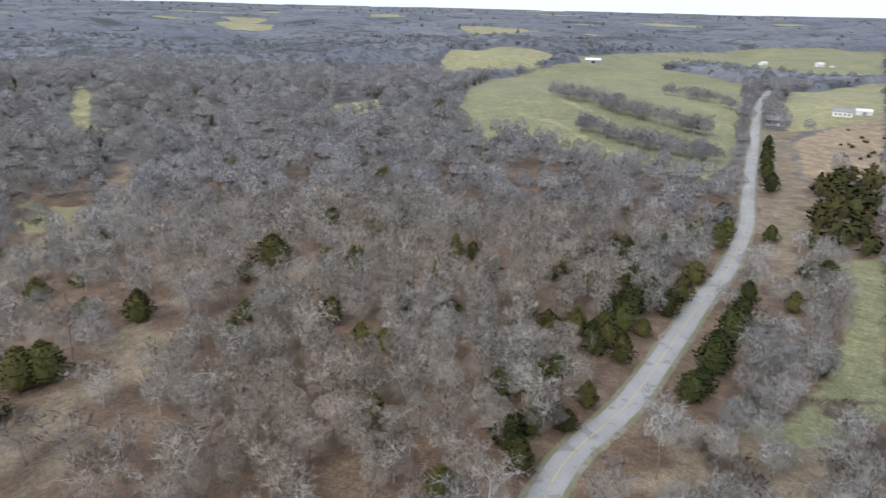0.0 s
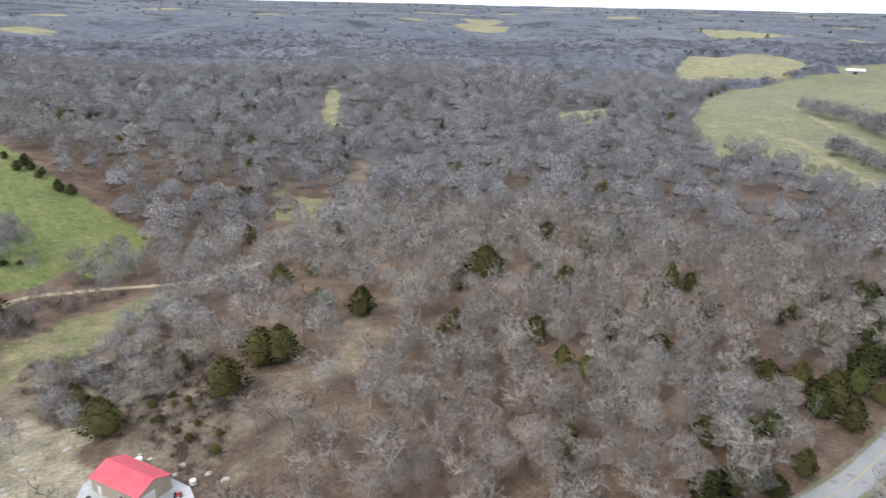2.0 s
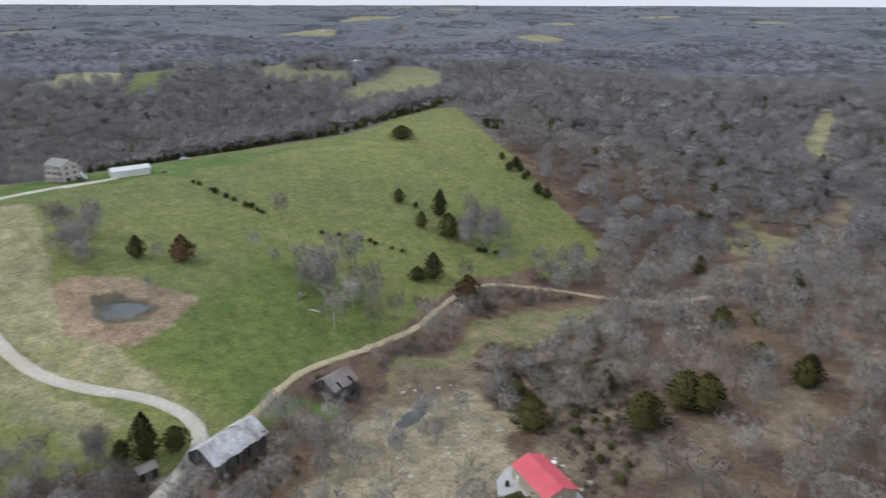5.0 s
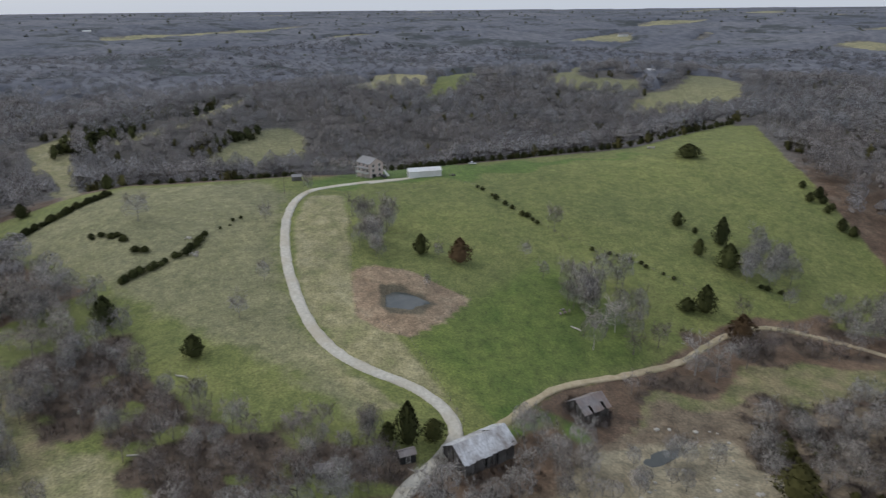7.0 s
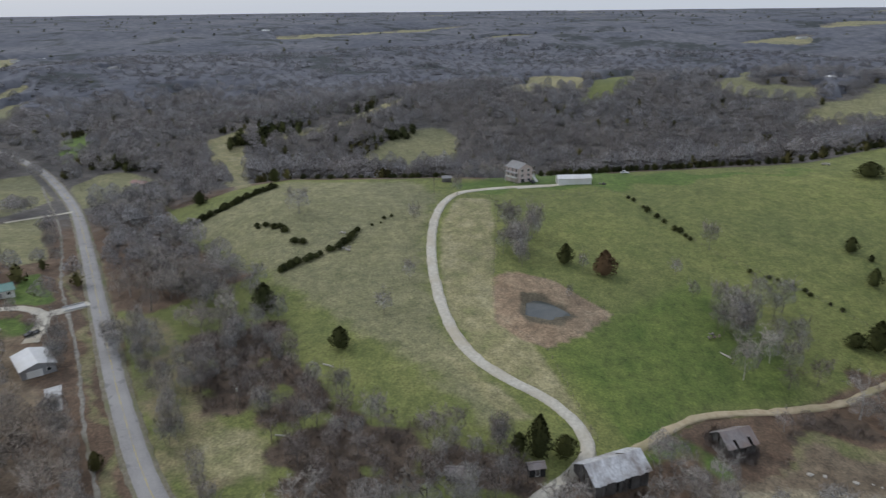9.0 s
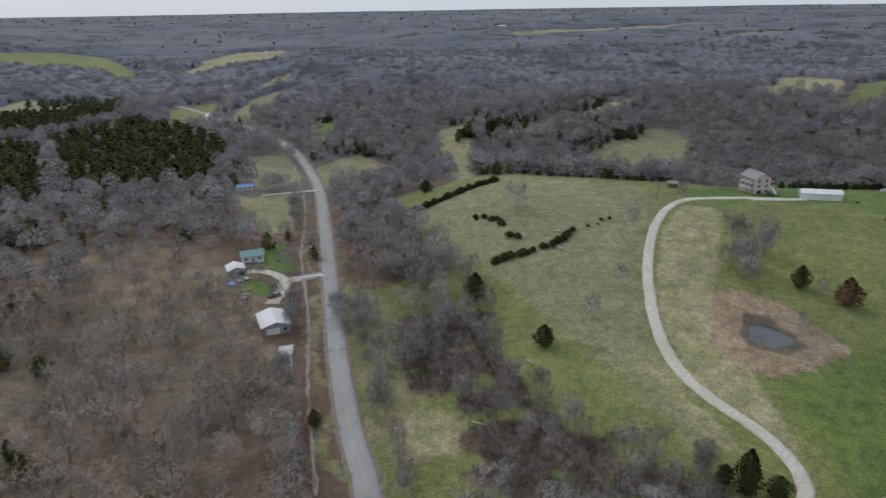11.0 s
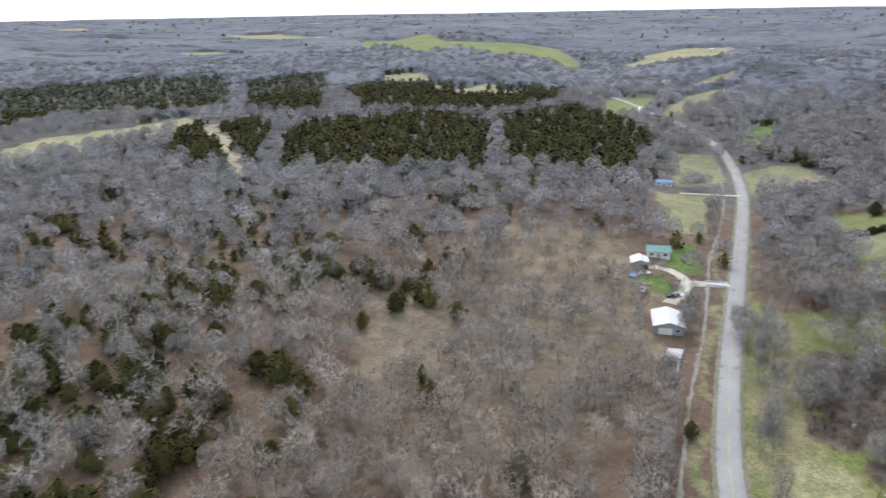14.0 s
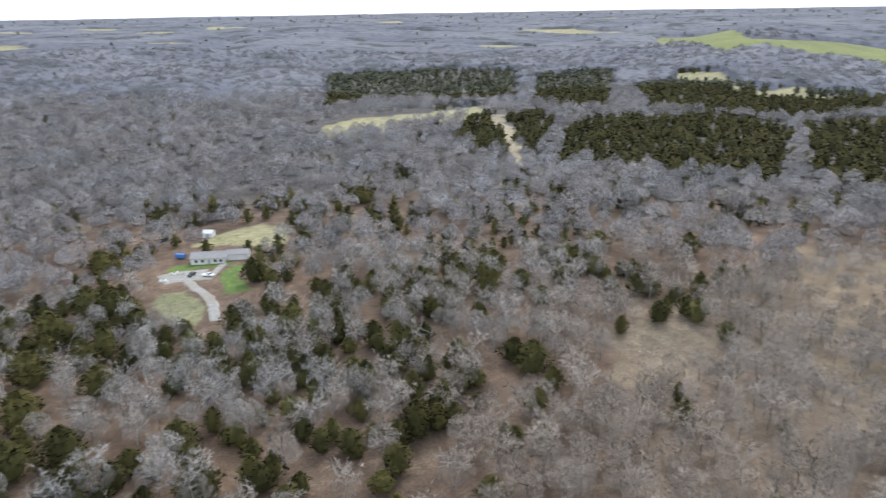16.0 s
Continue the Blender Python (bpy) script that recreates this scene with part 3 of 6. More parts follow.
def cover(x, y):
    """How much of each kind lies at each place."""
    out = {k: np.zeros(x.shape) for k in KINDS}
    warp = 4.5 * np.sin(x / 7.3 + 2 * np.sin(y / 11)) + 3 * np.sin(y / 5.1 + 1.3 * np.sin(x / 9))
    wx, wy = x + warp, y + 4.5 * np.sin(y / 6.9 + 2 * np.sin(x / 12.7))
    for kind, soft, poly in REGIONS:
        xs, ys = [p[0] for p in poly], [p[1] for p in poly]
        near = (x > min(xs) - 40) & (x < max(xs) + 40) & (y > min(ys) - 40) & (y < max(ys) + 40)
        if near.any():
            out[kind][near] = np.maximum(out[kind][near], inside(*((wx[near], wy[near]) if kind in RAGGED else (x[near], y[near])), poly, soft))
    gaps = np.sin(x / 6.1 + 1.7 * np.sin(y / 8.3)) * np.sin(y / 7.2 + 1.4 * np.sin(x / 5.3 + 1)) + 0.4 * np.sin((x + y) / 3.7)
    out["scrub"] = out["scrub"] * smooth(-0.85, -0.1, gaps)
    # scattered far fields
    r = np.hypot(x, y)
    f = np.sin(x / 210 + 2.2 * np.sin(y / 330)) * np.sin(y / 260 + 1.9 * np.sin(x / 190 + 0.7)) + 0.35 * np.sin(x / 77 + y / 91)
    k = smooth(0.84, 0.94, f + 0.3 * smooth(1600, 2600, y + 0.5 * x)) * smooth(1500, 2100, r)
    out["straw"] = np.maximum(out["straw"], k)
    return out


# Cedars that stand by themselves: x, y, height and half-width.
PASTURE_CEDARS = [(-240, -67, 13, 4.6), (-210, -35, 9, 3.6), (-375, -135, 8.5, 4.1), (-392, -97, 9.3, 4), (-266, 48, 10, 3.5), (-358, 220, 9, 7.8),
    (-278, 169, 8, 3), (-271, 174, 3.4, 1.4), (-254, 166, 8.7, 2.8), (-261, 181, 15, 3.8), (-244, 174, 13, 5.1), (-218, 148, 13, 4.6),
    (-219, 141, 6.5, 3.7)]
DRIVE_CEDARS = [(-157, 24, 15, 3.6), (-158, 31, 7.7, 3.4), (-159, 19, 6.7, 2.5)]
RUSTY_CEDARS = [(-257, 62, 12, 4.8), (-199, 151, 14, 5.2)]
LOT_CEDARS = [(-99, 133, 12, 6.0), (-98, 148, 13, 5.8), (-93, 150, 13, 5.2), (-121, 114, 12, 5.6), (-121, 143, 8, 3.1), (-95, 180, 7, 3.2), (-82, 179, 10, 4.5), (-159, 144, 3, 2.7), (-140, 125, 5, 3.8), (-52, 213, 13, 6.7), (-41, 267, 9, 5.6), (-95, 86, 8, 4.6)]
UPPER_ROAD_CEDARS = [(1, 198, 14, 3.3), (7, 234, 9, 3), (13, 230, 8, 3), (40, 178, 9.5, 3.4), (48, 179, 8, 3.7), (58, 195, 9, 3.5), (49, 163, 10, 3.8), (78, 205, 11, 3.8),
    (89, 224, 9, 4.6), (111, 262, 12, 4.6), (18, 117, 10, 3.3), (36, 141, 8, 2.7), (59, 179, 6.4, 2.9), (22, 176, 6, 2.2), (-81, 176, 11, 3.4),
    (-99, 183, 7, 3.2), (0, 531, 17, 4.7), (-28, 360, 9, 4.5), (70, 193, 8, 3.1), (120, 277, 10, 3.8), (32, 156, 6.6, 2.9), (30, 132, 6, 2.6)]
LOWER_ROAD_CEDARS = [(61, 145, 9.5, 4), (65, 149, 8.4, 3.7), (72, 160, 11, 5), (76, 168, 10, 4.6), (85, 180, 12, 4.8), (92, 192, 10, 4), (99, 205, 10, 3.9), (135, 270, 9, 3.8),
    (191, 404, 18, 4.4), (172, 354, 12, 4.9), (181, 380, 13, 4.4), (211, 449, 13, 4), (131, 227, 9, 5.5), (74, 141, 5, 3.7), (90, 186, 8, 3.7), (138, 231, 8, 4)]
SOUTH_CEDARS = [(-161, -218, 12, 3.5), (-175, -225, 9, 3), (-112, -156, 8, 2.2), (-129, -133, 7, 2.1), (-186, -211, 8, 3), (-151, -89, 6.5, 2.1), (-144, -123, 7, 1.7),
    (-36, -161, 13, 4.7), (-30, -158, 9.4, 3.9), (-23, -174, 6.8, 3.7), (-78, -183, 13, 6), (-75, -191, 10, 4.6), (-80, -172, 9, 3.5), (-82, -238, 9, 5.4),
    (-98, -244, 9.7, 5.1), (-100, -228, 9, 4.3), (-9, -242, 9, 4.2), (-23, -257, 9.6, 3.9), (4, -286, 13, 4.6), (-20, -322, 10, 4.1), (23, -395, 10, 7)]
RANCH_CEDARS = [(34, -388, 8, 7), (50, -395, 10, 6.6), (69, -326, 11, 7.4), (56, -269, 12, 6.5), (72, -222, 13, 7), (68, -196, 14, 7), (53, -175, 13, 6.5), (50, -208, 12, 6),
    (64, -272, 14, 6.5), (25, -231, 9, 4.1), (6, -201, 11, 4.6), (25, -173, 11, 4.9), (5, -150, 9, 3.7), (-118, -200, 8, 2.5), (-184, -260, 12, 5.4),
    (-149, -278, 10, 6), (-102, -356, 9.6, 6.2), (-60, -402, 12, 8), (-145, -384, 10, 7), (44, -250, 11, 5.5), (58, -229, 11, 6.5), (74, -256, 12, 6.5),
    (65, -172, 13, 6.5), (-47, -132, 6.6, 4.2), (-23, -142, 7, 3.6)]
BANK_CEDARS = [(47, 172, 9, 3.4), (32, 171, 9, 2.8), (7, 227, 9, 3), (-25, 220, 6, 2.4)]
ALONE = BANK_CEDARS + PASTURE_CEDARS + DRIVE_CEDARS + RUSTY_CEDARS + LOT_CEDARS + UPPER_ROAD_CEDARS + LOWER_ROAD_CEDARS + SOUTH_CEDARS + RANCH_CEDARS

# Ground kept free round buildings and yards: x, y and radius.
CLEAR = [(-236, -150, 13), (-242, -190, 14), (-213, -123, 5), (-98, 98, 19), (-84, 84, 14), (22, -288, 17), (22, -268, 12), (-190, -122, 12), (-178, -112, 8), (-232, -165, 12), (-252, -170, 10), (-375, -257, 9), (18, -318, 17), (24, -296, 13), (8, -322, 10), (26, -360, 6), (-204, -134, 12), (-228, -150, 9), (-245, -177, 9),
         (-264, -181, 11), (-388, -266, 10), (-186, -118, 8), (-372, 40, 12), (-364, 68, 11), (-151, 42, 13), (-168, 79, 12), (259, 541, 14), (340, 587, 20), (20, -262, 7),
         (32, -297, 18), (11, -297, 13), (5, -356, 16), (38, -277, 12), (27, -260, 12), (14, -264, 11), (42, -315, 10), (-1590, -989, 23), (-1627, -961, 18), (-1690, -939, 19), (-1108, -506, 16), (-807, 432, 9), (-1824, 889, 23), (-2511, -608, 23), (-901, -610, 12), (-643, -474, 10), (-897, -623, 12), (-474, -210, 12), (243, 1172, 22), (-151, 22, 4), (-148, 2, 4)]


def bare(x, y):
    """How open the land is: 1 where no woods stand."""
    c = cover(x, y)
    o = np.maximum.reduce([c[k] for k in ("grass", "green", "olive", "lush", "meadow", "straw", "tan", "rust", "mud", "dirt", "scrub")])
    for line, half in ((ROAD_LINE, 6.5), (DRIVE, 4), (LANE, 5), (YARD_DRIVE, 6), (YARD_BRANCH, 5), (CREEK_BED, 4.5), (HOUSE_DRIVE, 6)):
        d, v, s = along(x, y, [(*p, 0) for p in line])
        o = np.maximum(o, 1 - smooth(half - 1.5, half + 1.5, d))
    for cx, cy, r in CLEAR:
        o = np.maximum(o, 1 - smooth(r - 1, r + 1, np.hypot(x - cx, y - cy)))
    for cx, cy, h, r in ALONE:
        if h > 5:
            o = np.where(np.hypot(x - cx, y - cy) < r + 1.5, 1.0, o)
            if cy > 100:     # a gap in the wood on the cedar's open side
                q = 1 - 8.0 / math.hypot(cx, cy)
                o = np.where(np.hypot(x - cx * q, y - cy * q) < r, 1.0, o)
    return o


def spline(pts, step=4.0):
    """A smooth line through the points."""
    p = [Vector((*q, 0)) for q in pts]
    p = [2 * p[0] - p[1]] + p + [2 * p[-1] - p[-2]]
    out = []
    for a, b, c, d in zip(p, p[1:], p[2:], p[3:]):
        n = max(1, int((c - b).length / step))
        for i in range(n):
            t = i / n
            out.append(0.5 * (2 * b + (c - a) * t + (2 * a - 5 * b + 4 * c - d) * t * t + (3 * b - a - 3 * c + d) * t ** 3))
    out.append(p[-2])
    return [(v.x, v.y) for v in out]


ROAD_LINE = [(-741, -593), (-683, -511), (-642, -459), (-599, -392), (-555, -336), (-508, -291), (-421, -230), (-323, -174), (-261, -140), (-201, -107), (-180, -95), (-158, -82), (-144, -73), (-129, -63), (-92, -44), (-55, -22), (-20, 5), (2, 40), (11, 80), (26, 118), (46, 143), (68, 178), (88, 211), (105, 237), (123, 270), (139, 302), (156, 343), (217, 483), (278, 622), (363, 794)]
DRIVE = [(-60, -20), (-95, -6), (-120, 6), (-140, 20), (-150, 30), (-157, 36), (-164, 38), (-174, 35), (-183, 28), (-194, 15), (-208, 6), (-228, -0), (-253, -4), (-283, -6), (-311, -5), (-336, -0), (-351, 9), (-357, 30), (-360, 54)]
LANE = [(-156, 37), (-162, 50), (-170, 60), (-179, 72), (-183, 85), (-185, 100), (-191, 122), (-203, 145), (-208, 165), (-202, 182), (-190, 196), (-172, 204), (-154, 211), (-142, 224)]
CREEK_BED = [(-482.9, -284.0), (-383.4, -220.3), (-322.5, -186.3), (-279.2, -164.0), (-247.4, -144.9), (-217.3, -126.7), (-191.8, -113.0), (-171.4, -102.1), (-154.6, -92.4), (-140.6, -84.0), (-124.5, -74.4)]
YARD_DRIVE = [(-258.7, -142.4), (-252.0, -148.1), (-246.6, -153.1), (-239.5, -151.0), (-231.7, -148.5), (-223.2, -146.4)]
YARD_BRANCH = [(-245.2, -152.8), (-250.8, -159.7), (-252.7, -166.3), (-251.2, -172.1), (-247.8, -175.3)]
SIDE_DRIVE = [(-412, -226), (-399, -234), (-376, -246)]
HOUSE_DRIVE = [(18.2, -251.6), (20.0, -268.6), (23.6, -280.9), (28.3, -290.3), (31.9, -299.9)]
HOUSE_WALK = [(22.8, -296.0), (19.1, -307.1), (16.5, -314.7)]


def graded(lo, hi, step, far, grow=1.13):
    """Even steps from lo to hi, and ever wider ones out to far."""
    mid = list(np.arange(lo, hi + step / 2, step))
    s, up = step, []
    v = mid[-1]
    while v < far:
        s *= grow
        v += s
        up.append(min(v, far))
    s, down = step, []
    v = mid[0]
    while v > -far:
        s *= grow
        v -= s
        down.append(max(v, -far))
    return np.array(down[::-1] + mid + up)


def mesh_object(name, verts, faces, material, sides, parent=None, smooth_shade=True):
    """A mesh object from arrays of points and of equal-sided faces."""
    me = bpy.data.meshes.new(name)
    verts, faces = np.asarray(verts, np.float32), np.asarray(faces, np.int32)
    me.vertices.add(len(verts))
    me.vertices.foreach_set("co", verts.ravel())
    me.loops.add(faces.size)
    me.loops.foreach_set("vertex_index", faces.ravel())
    me.polygons.add(len(faces))
    me.polygons.foreach_set("loop_start", np.arange(0, faces.size, sides, dtype=np.int32))
    me.polygons.foreach_set("use_smooth", np.full(len(faces), smooth_shade))
    me.update(calc_edges=True)
    me.materials.append(material)
    ob = new(name, me)
    if parent:
        ob.parent = parent
    return ob


GULLY = [(-145.0, 86.0), (-148.7, 86.7), (-151.0, 93.5), (-151.0, 99.5), (-147.2, 96.5), (-144.2, 89.0)]


def build_ground():
    gx, gy = graded(-470, 150, 3.3, 5300, 1.05), graded(-400, 420, 3.3, 5300, 1.05)
    x, y = np.meshgrid(gx, gy, indexing="ij")
    z = height(x, y)
    for line, half, drop in ((ROAD_LINE, 4.3, 0.3), (DRIVE, 2.2, 0.25), (LANE, 2.0, 0.2)):
        d, v, s = along(x, y, [(*p, 0) for p in line])
        z = z - drop * (1 - smooth(half, half + 3, d))
    z = z + (-11.6 - z) * inside(x, y, GULLY, 2.5)                # the gully by the lot
    z = np.where(z < 7.3, z + (7.3 - z) * inside(x, y, [(-241, 22), (-251, 31), (-243, 44), (-226, 50), (-217, 38), (-224, 22)], 4.0), z)      # its dam
    z = z + (5.7 - z) * inside(x, y, [(-239.5, 28.7), (-243.4, 33.4), (-238.7, 38.9), (-229.4, 43.5), (-225.5, 35.7), (-228.6, 28.7)], 2.5)       # the pond's basin
    i = np.arange(x.size).reshape(x.shape)
    faces = np.stack([i[:-1, :-1], i[1:, :-1], i[1:, 1:], i[:-1, 1:]], -1).reshape(-1, 4)
    ob = mesh_object("ground", np.stack([x, y, z], -1).reshape(-1, 3), faces, M_LAND, 4)
    masks = cover(x.ravel(), y.ravel())
    r = np.hypot(x, y).ravel()
    masks["woods"] = smooth(300, 560, r)
    for key, v in masks.items():
        a = ob.data.attributes.new(key, "FLOAT", "POINT")
        a.data.foreach_set("value", v.astype(np.float32))
    return tagged(ob, "rolling farmland with grass, leaf litter and bare earth", "ground", kind="structure")


ground = build_ground()


def ribbon(name, line, half, material, lift, label, category, wave=0.0, crown=0.06):
    """A road bed that follows the land, with a low crown and a sunken edge."""
    pts = spline(line, 3.0)
    rows, rnd = [], random.Random(name)
    for k, (px, py) in enumerate(pts):
        a, b = pts[max(k - 1, 0)], pts[min(k + 1, len(pts) - 1)]
        dx, dy = b[0] - a[0], b[1] - a[1]
        n = math.hypot(dx, dy)
        ux, uy = -dy / n, dx / n
        z = float(height(px, py))
        row = []
        for s, dz in ((-1.12, -0.5), (-1.0, 0.0), (-0.5, crown * 0.7), (0.0, crown), (0.5, crown * 0.7), (1.0, 0.0), (1.12, -0.5)):
            w = half * s + (rnd.uniform(-wave, wave) if abs(s) == 1 else 0)
            q = (px + ux * w, py + uy * w)
            zz = 0.5 * z + 0.5 * float(height(*q))
            row.append((q[0], q[1], zz + lift + dz))
        rows.append(row)
    v = np.array(rows).reshape(-1, 3)
    i = np.arange(len(v)).reshape(len(rows), 7)
    f = np.stack([i[:-1, :-1], i[1:, :-1], i[1:, 1:], i[:-1, 1:]], -1).reshape(-1, 4)
    ob = mesh_object(name, v, f[:, ::-1], material, 4)
    return tagged(ob, label, category, kind="structure")


ribbon("road_verge", ROAD_LINE, 4.1, M_VERGE, -0.02, "rough brown gravel shoulder along the road", "verge", 0.6, 0.02)
ribbon("road", ROAD_LINE, 3.0, M_ROAD, 0.05, "worn grey asphalt country road with patched seams", "road", 0.12)
ribbon("driveway", DRIVE, 1.9, M_GRAVEL, 0.05, "pale limestone gravel driveway up the hill", "driveway", 0.35)
ribbon("shed_drive", [(-356, 37), (-360, 55), (-361, 62)], 1.8, M_GRAVEL, 0.05, "pale gravel spur to the long white shed", "driveway", 0.3)
ribbon("dirt_lane", LANE, 1.3, M_LANE, 0.04, "tan dirt farm lane along the field edge", "lane", 0.55)
ribbon("creek_bed", CREEK_BED, 0.6, M_CREEK, 0.03, "pale stony creek bed beside the road", "creek", 0.5)
ribbon("yard_drive", YARD_DRIVE, 2.8, M_GRAVEL, 0.05, "pale gravel drive to the farmyard", "driveway", 0.5)
ribbon("yard_branch", YARD_BRANCH, 2.4, M_GRAVEL, 0.06, "pale gravel drive to the garage", "driveway", 0.4)
ribbon("side_drive", SIDE_DRIVE, 1.6, M_GRAVEL, 0.05, "gravel side drive over the creek", "driveway", 0.3)
ribbon("house_drive", HOUSE_DRIVE, 2.2, M_YARDGRAVEL, 0.05, "pale gravel drive before the ranch house", "driveway", 0.5)
ribbon("house_parking", [(42.0, -301.4), (37.3, -303.1), (32.0, -303.3), (23.0, -303.3)], 6.5, M_YARDGRAVEL, 0.045, "wide pale gravel parking yard before the ranch house", "yard", 0.8)
ribbon("house_walk", HOUSE_WALK, 1.6, M_YARDGRAVEL, 0.06, "pale concrete walk to the ranch house", "path", 0.1)
ribbon("centre_line", ROAD_LINE, 0.16, M_LINE, 0.075, "faded yellow centre line", "road marking", 0.03, 0.062)

# ---- trees ----
def tube(a, b, ra, rb, sides):
    """A tapered stick from a to b."""
    a, b = np.asarray(a, float), np.asarray(b, float)
    d = (b - a) / (np.linalg.norm(b - a) + 1e-9)
    u = np.cross(d, (0.3, 0.9, 0.2) if abs(d[2]) > 0.8 else (0, 0, 1))
    u /= np.linalg.norm(u)
    w = np.cross(d, u)
    ang = np.arange(sides) * 2 * np.pi / sides
    ring = np.cos(ang)[:, None] * u + np.sin(ang)[:, None] * w
    v = np.vstack([a + ra * ring, b + rb * ring])
    f = []
    for i in range(sides):
        j = (i + 1) % sides
        f += [(i, j, sides + j), (i, sides + j, sides + i)]
    return v, np.array(f)


def gather(pieces):
    vs, fs, base = [], [], 0
    for v, f in pieces:
        vs.append(v)
        fs.append(f + base)
        base += len(v)
    return np.vstack(vs), np.vstack(fs)


def slivers(a, b, width, rng):
    """A slim triangle from each point a to each point b."""
    d = b - a
    u = np.cross(d, rng.normal(size=d.shape))
    u /= np.linalg.norm(u, axis=1)[:, None] + 1e-9
    w = np.asarray(width).reshape(-1, 1)
    v = np.stack([a - u * w, a + u * w, b], 1).reshape(-1, 3)
    return v, np.arange(len(v)).reshape(-1, 3)


def bare_tree(rng, h=13.0, spread=5.5, limbs=7, subs=4, twigs=13, thick=1.0):
    """A leafless hardwood: its wood and its twigs."""
    wood, ta, tb, tw = [], [], [], []
    r0 = 0.017 * h * thick
    lean = rng.normal(0, 0.03, 2) * h
    knots = [np.array([0, 0, -0.4])]
    top = h * rng.uniform(0.5, 0.62)
    for k in (0.4, 0.75, 1.0):
        knots.append(np.array([lean[0] * k + rng.normal(0, 0.1), lean[1] * k + rng.normal(0, 0.1), top * k]))
    for i in range(3):
        wood.append(tube(knots[i], knots[i + 1], r0 * (1.15 - 0.25 * i), r0 * (0.9 - 0.25 * i), 5))
    for i in range(limbs):
        ang = 2 * np.pi * (i / limbs) + rng.uniform(-0.5, 0.5)
        k = rng.uniform(0.45, 1.0)
        a = knots[2] * (1 - k) + knots[3] * k if k > 0.6 else knots[1] + (knots[2] - knots[1]) * k
        reach = spread * rng.uniform(0.55, 1.0) * (1.1 - 0.35 * k)
        tip = a + np.array([np.cos(ang) * reach, np.sin(ang) * reach, (h - a[2]) * rng.uniform(0.45, 0.95)])
        bend = a + (tip - a) * 0.5 + np.array([np.cos(ang), np.sin(ang), -0.3]) * reach * 0.16
        rl = r0 * rng.uniform(0.32, 0.5)
        wood.append(tube(a, bend, rl, rl * 0.7, 3))
        wood.append(tube(bend, tip, rl * 0.7, rl * 0.15, 3))
        for j in range(subs):
            q = rng.uniform(0.3, 1.0)
            s = a + (bend - a) * q * 2 if q < 0.5 else bend + (tip - bend) * (q - 0.5) * 2
            out = np.array([np.cos(ang), np.sin(ang), 0]) * rng.uniform(0, 0.8) + rng.normal(0, 0.75, 3) + (0, 0, 0.65)
            e = s + out / np.linalg.norm(out) * spread * rng.uniform(0.3, 0.55)
            va, fa = slivers(s[None], e[None], [max(rl * 0.42, 0.05)], rng)
            wood.append((va, fa))
            k = rng.uniform(0.15, 1.0, twigs)[:, None]
            p = s + (e - s) * k
            o = (e - s) / np.linalg.norm(e - s) * 0.6 + rng.normal(0, 0.62, (twigs, 3)) + (0, 0, 0.25)
            o /= np.linalg.norm(o, axis=1)[:, None]
            ta.append(p)
            tb.append(p + o * rng.uniform(0.7, 2.0, (twigs, 1)) * h / 13)
            tw.append(np.full(twigs, 0.052 * thick))
    return gather(wood), slivers(np.vstack(ta), np.vstack(tb), np.concatenate(tw), rng)


def far_tree(rng, h, spread, blades, width):
    """A leafless crown as seen from afar: a fan of sprays over a stem."""
    ang = rng.uniform(0, 2 * np.pi, blades)
    up = rng.uniform(0.25, 1.0, blades)
    rad = spread * np.sqrt(1 - (up * 0.98) ** 2) * rng.uniform(0.55, 1.05, blades)
    b = np.stack([np.cos(ang) * rad, np.sin(ang) * rad, h * (0.42 + 0.58 * up)], 1)
    a = b * np.array([0.35, 0.35, 0.62]) + rng.normal(0, 0.35, (blades, 3))
    return slivers(a, b, width * rng.uniform(0.6, 1.4, blades), rng)


def puff(rng, h, spread, around, rings):
    """The soft round of fine twigs that a bare crown fills: an uneven dome."""
    v, f = [], []
    for i in range(rings):
        u = 0.92 * i / rings
        for j in range(around):
            a = 2 * np.pi * (j + 0.5 * (i % 2)) / around
            q = spread * math.sqrt(1 - u * u) * rng.uniform(0.66, 1.15) * (0.8 if i == 0 else 1.0)
            v.append((math.cos(a) * q, math.sin(a) * q, h * (0.36 + 0.64 * u) + rng.normal(0, 0.045) * h))
    v.append((rng.normal(0, 0.4), rng.normal(0, 0.4), h * 1.02))
    for i in range(rings - 1):
        for j in range(around):
            a, b = i * around + j, i * around + (j + 1) % around
            f += [(a, b, b + around), (a, b + around, a + around)]
    for j in range(around):
        f.append(((rings - 1) * around + j, (rings - 1) * around + (j + 1) % around, rings * around))
    return np.array(v), np.array(f)


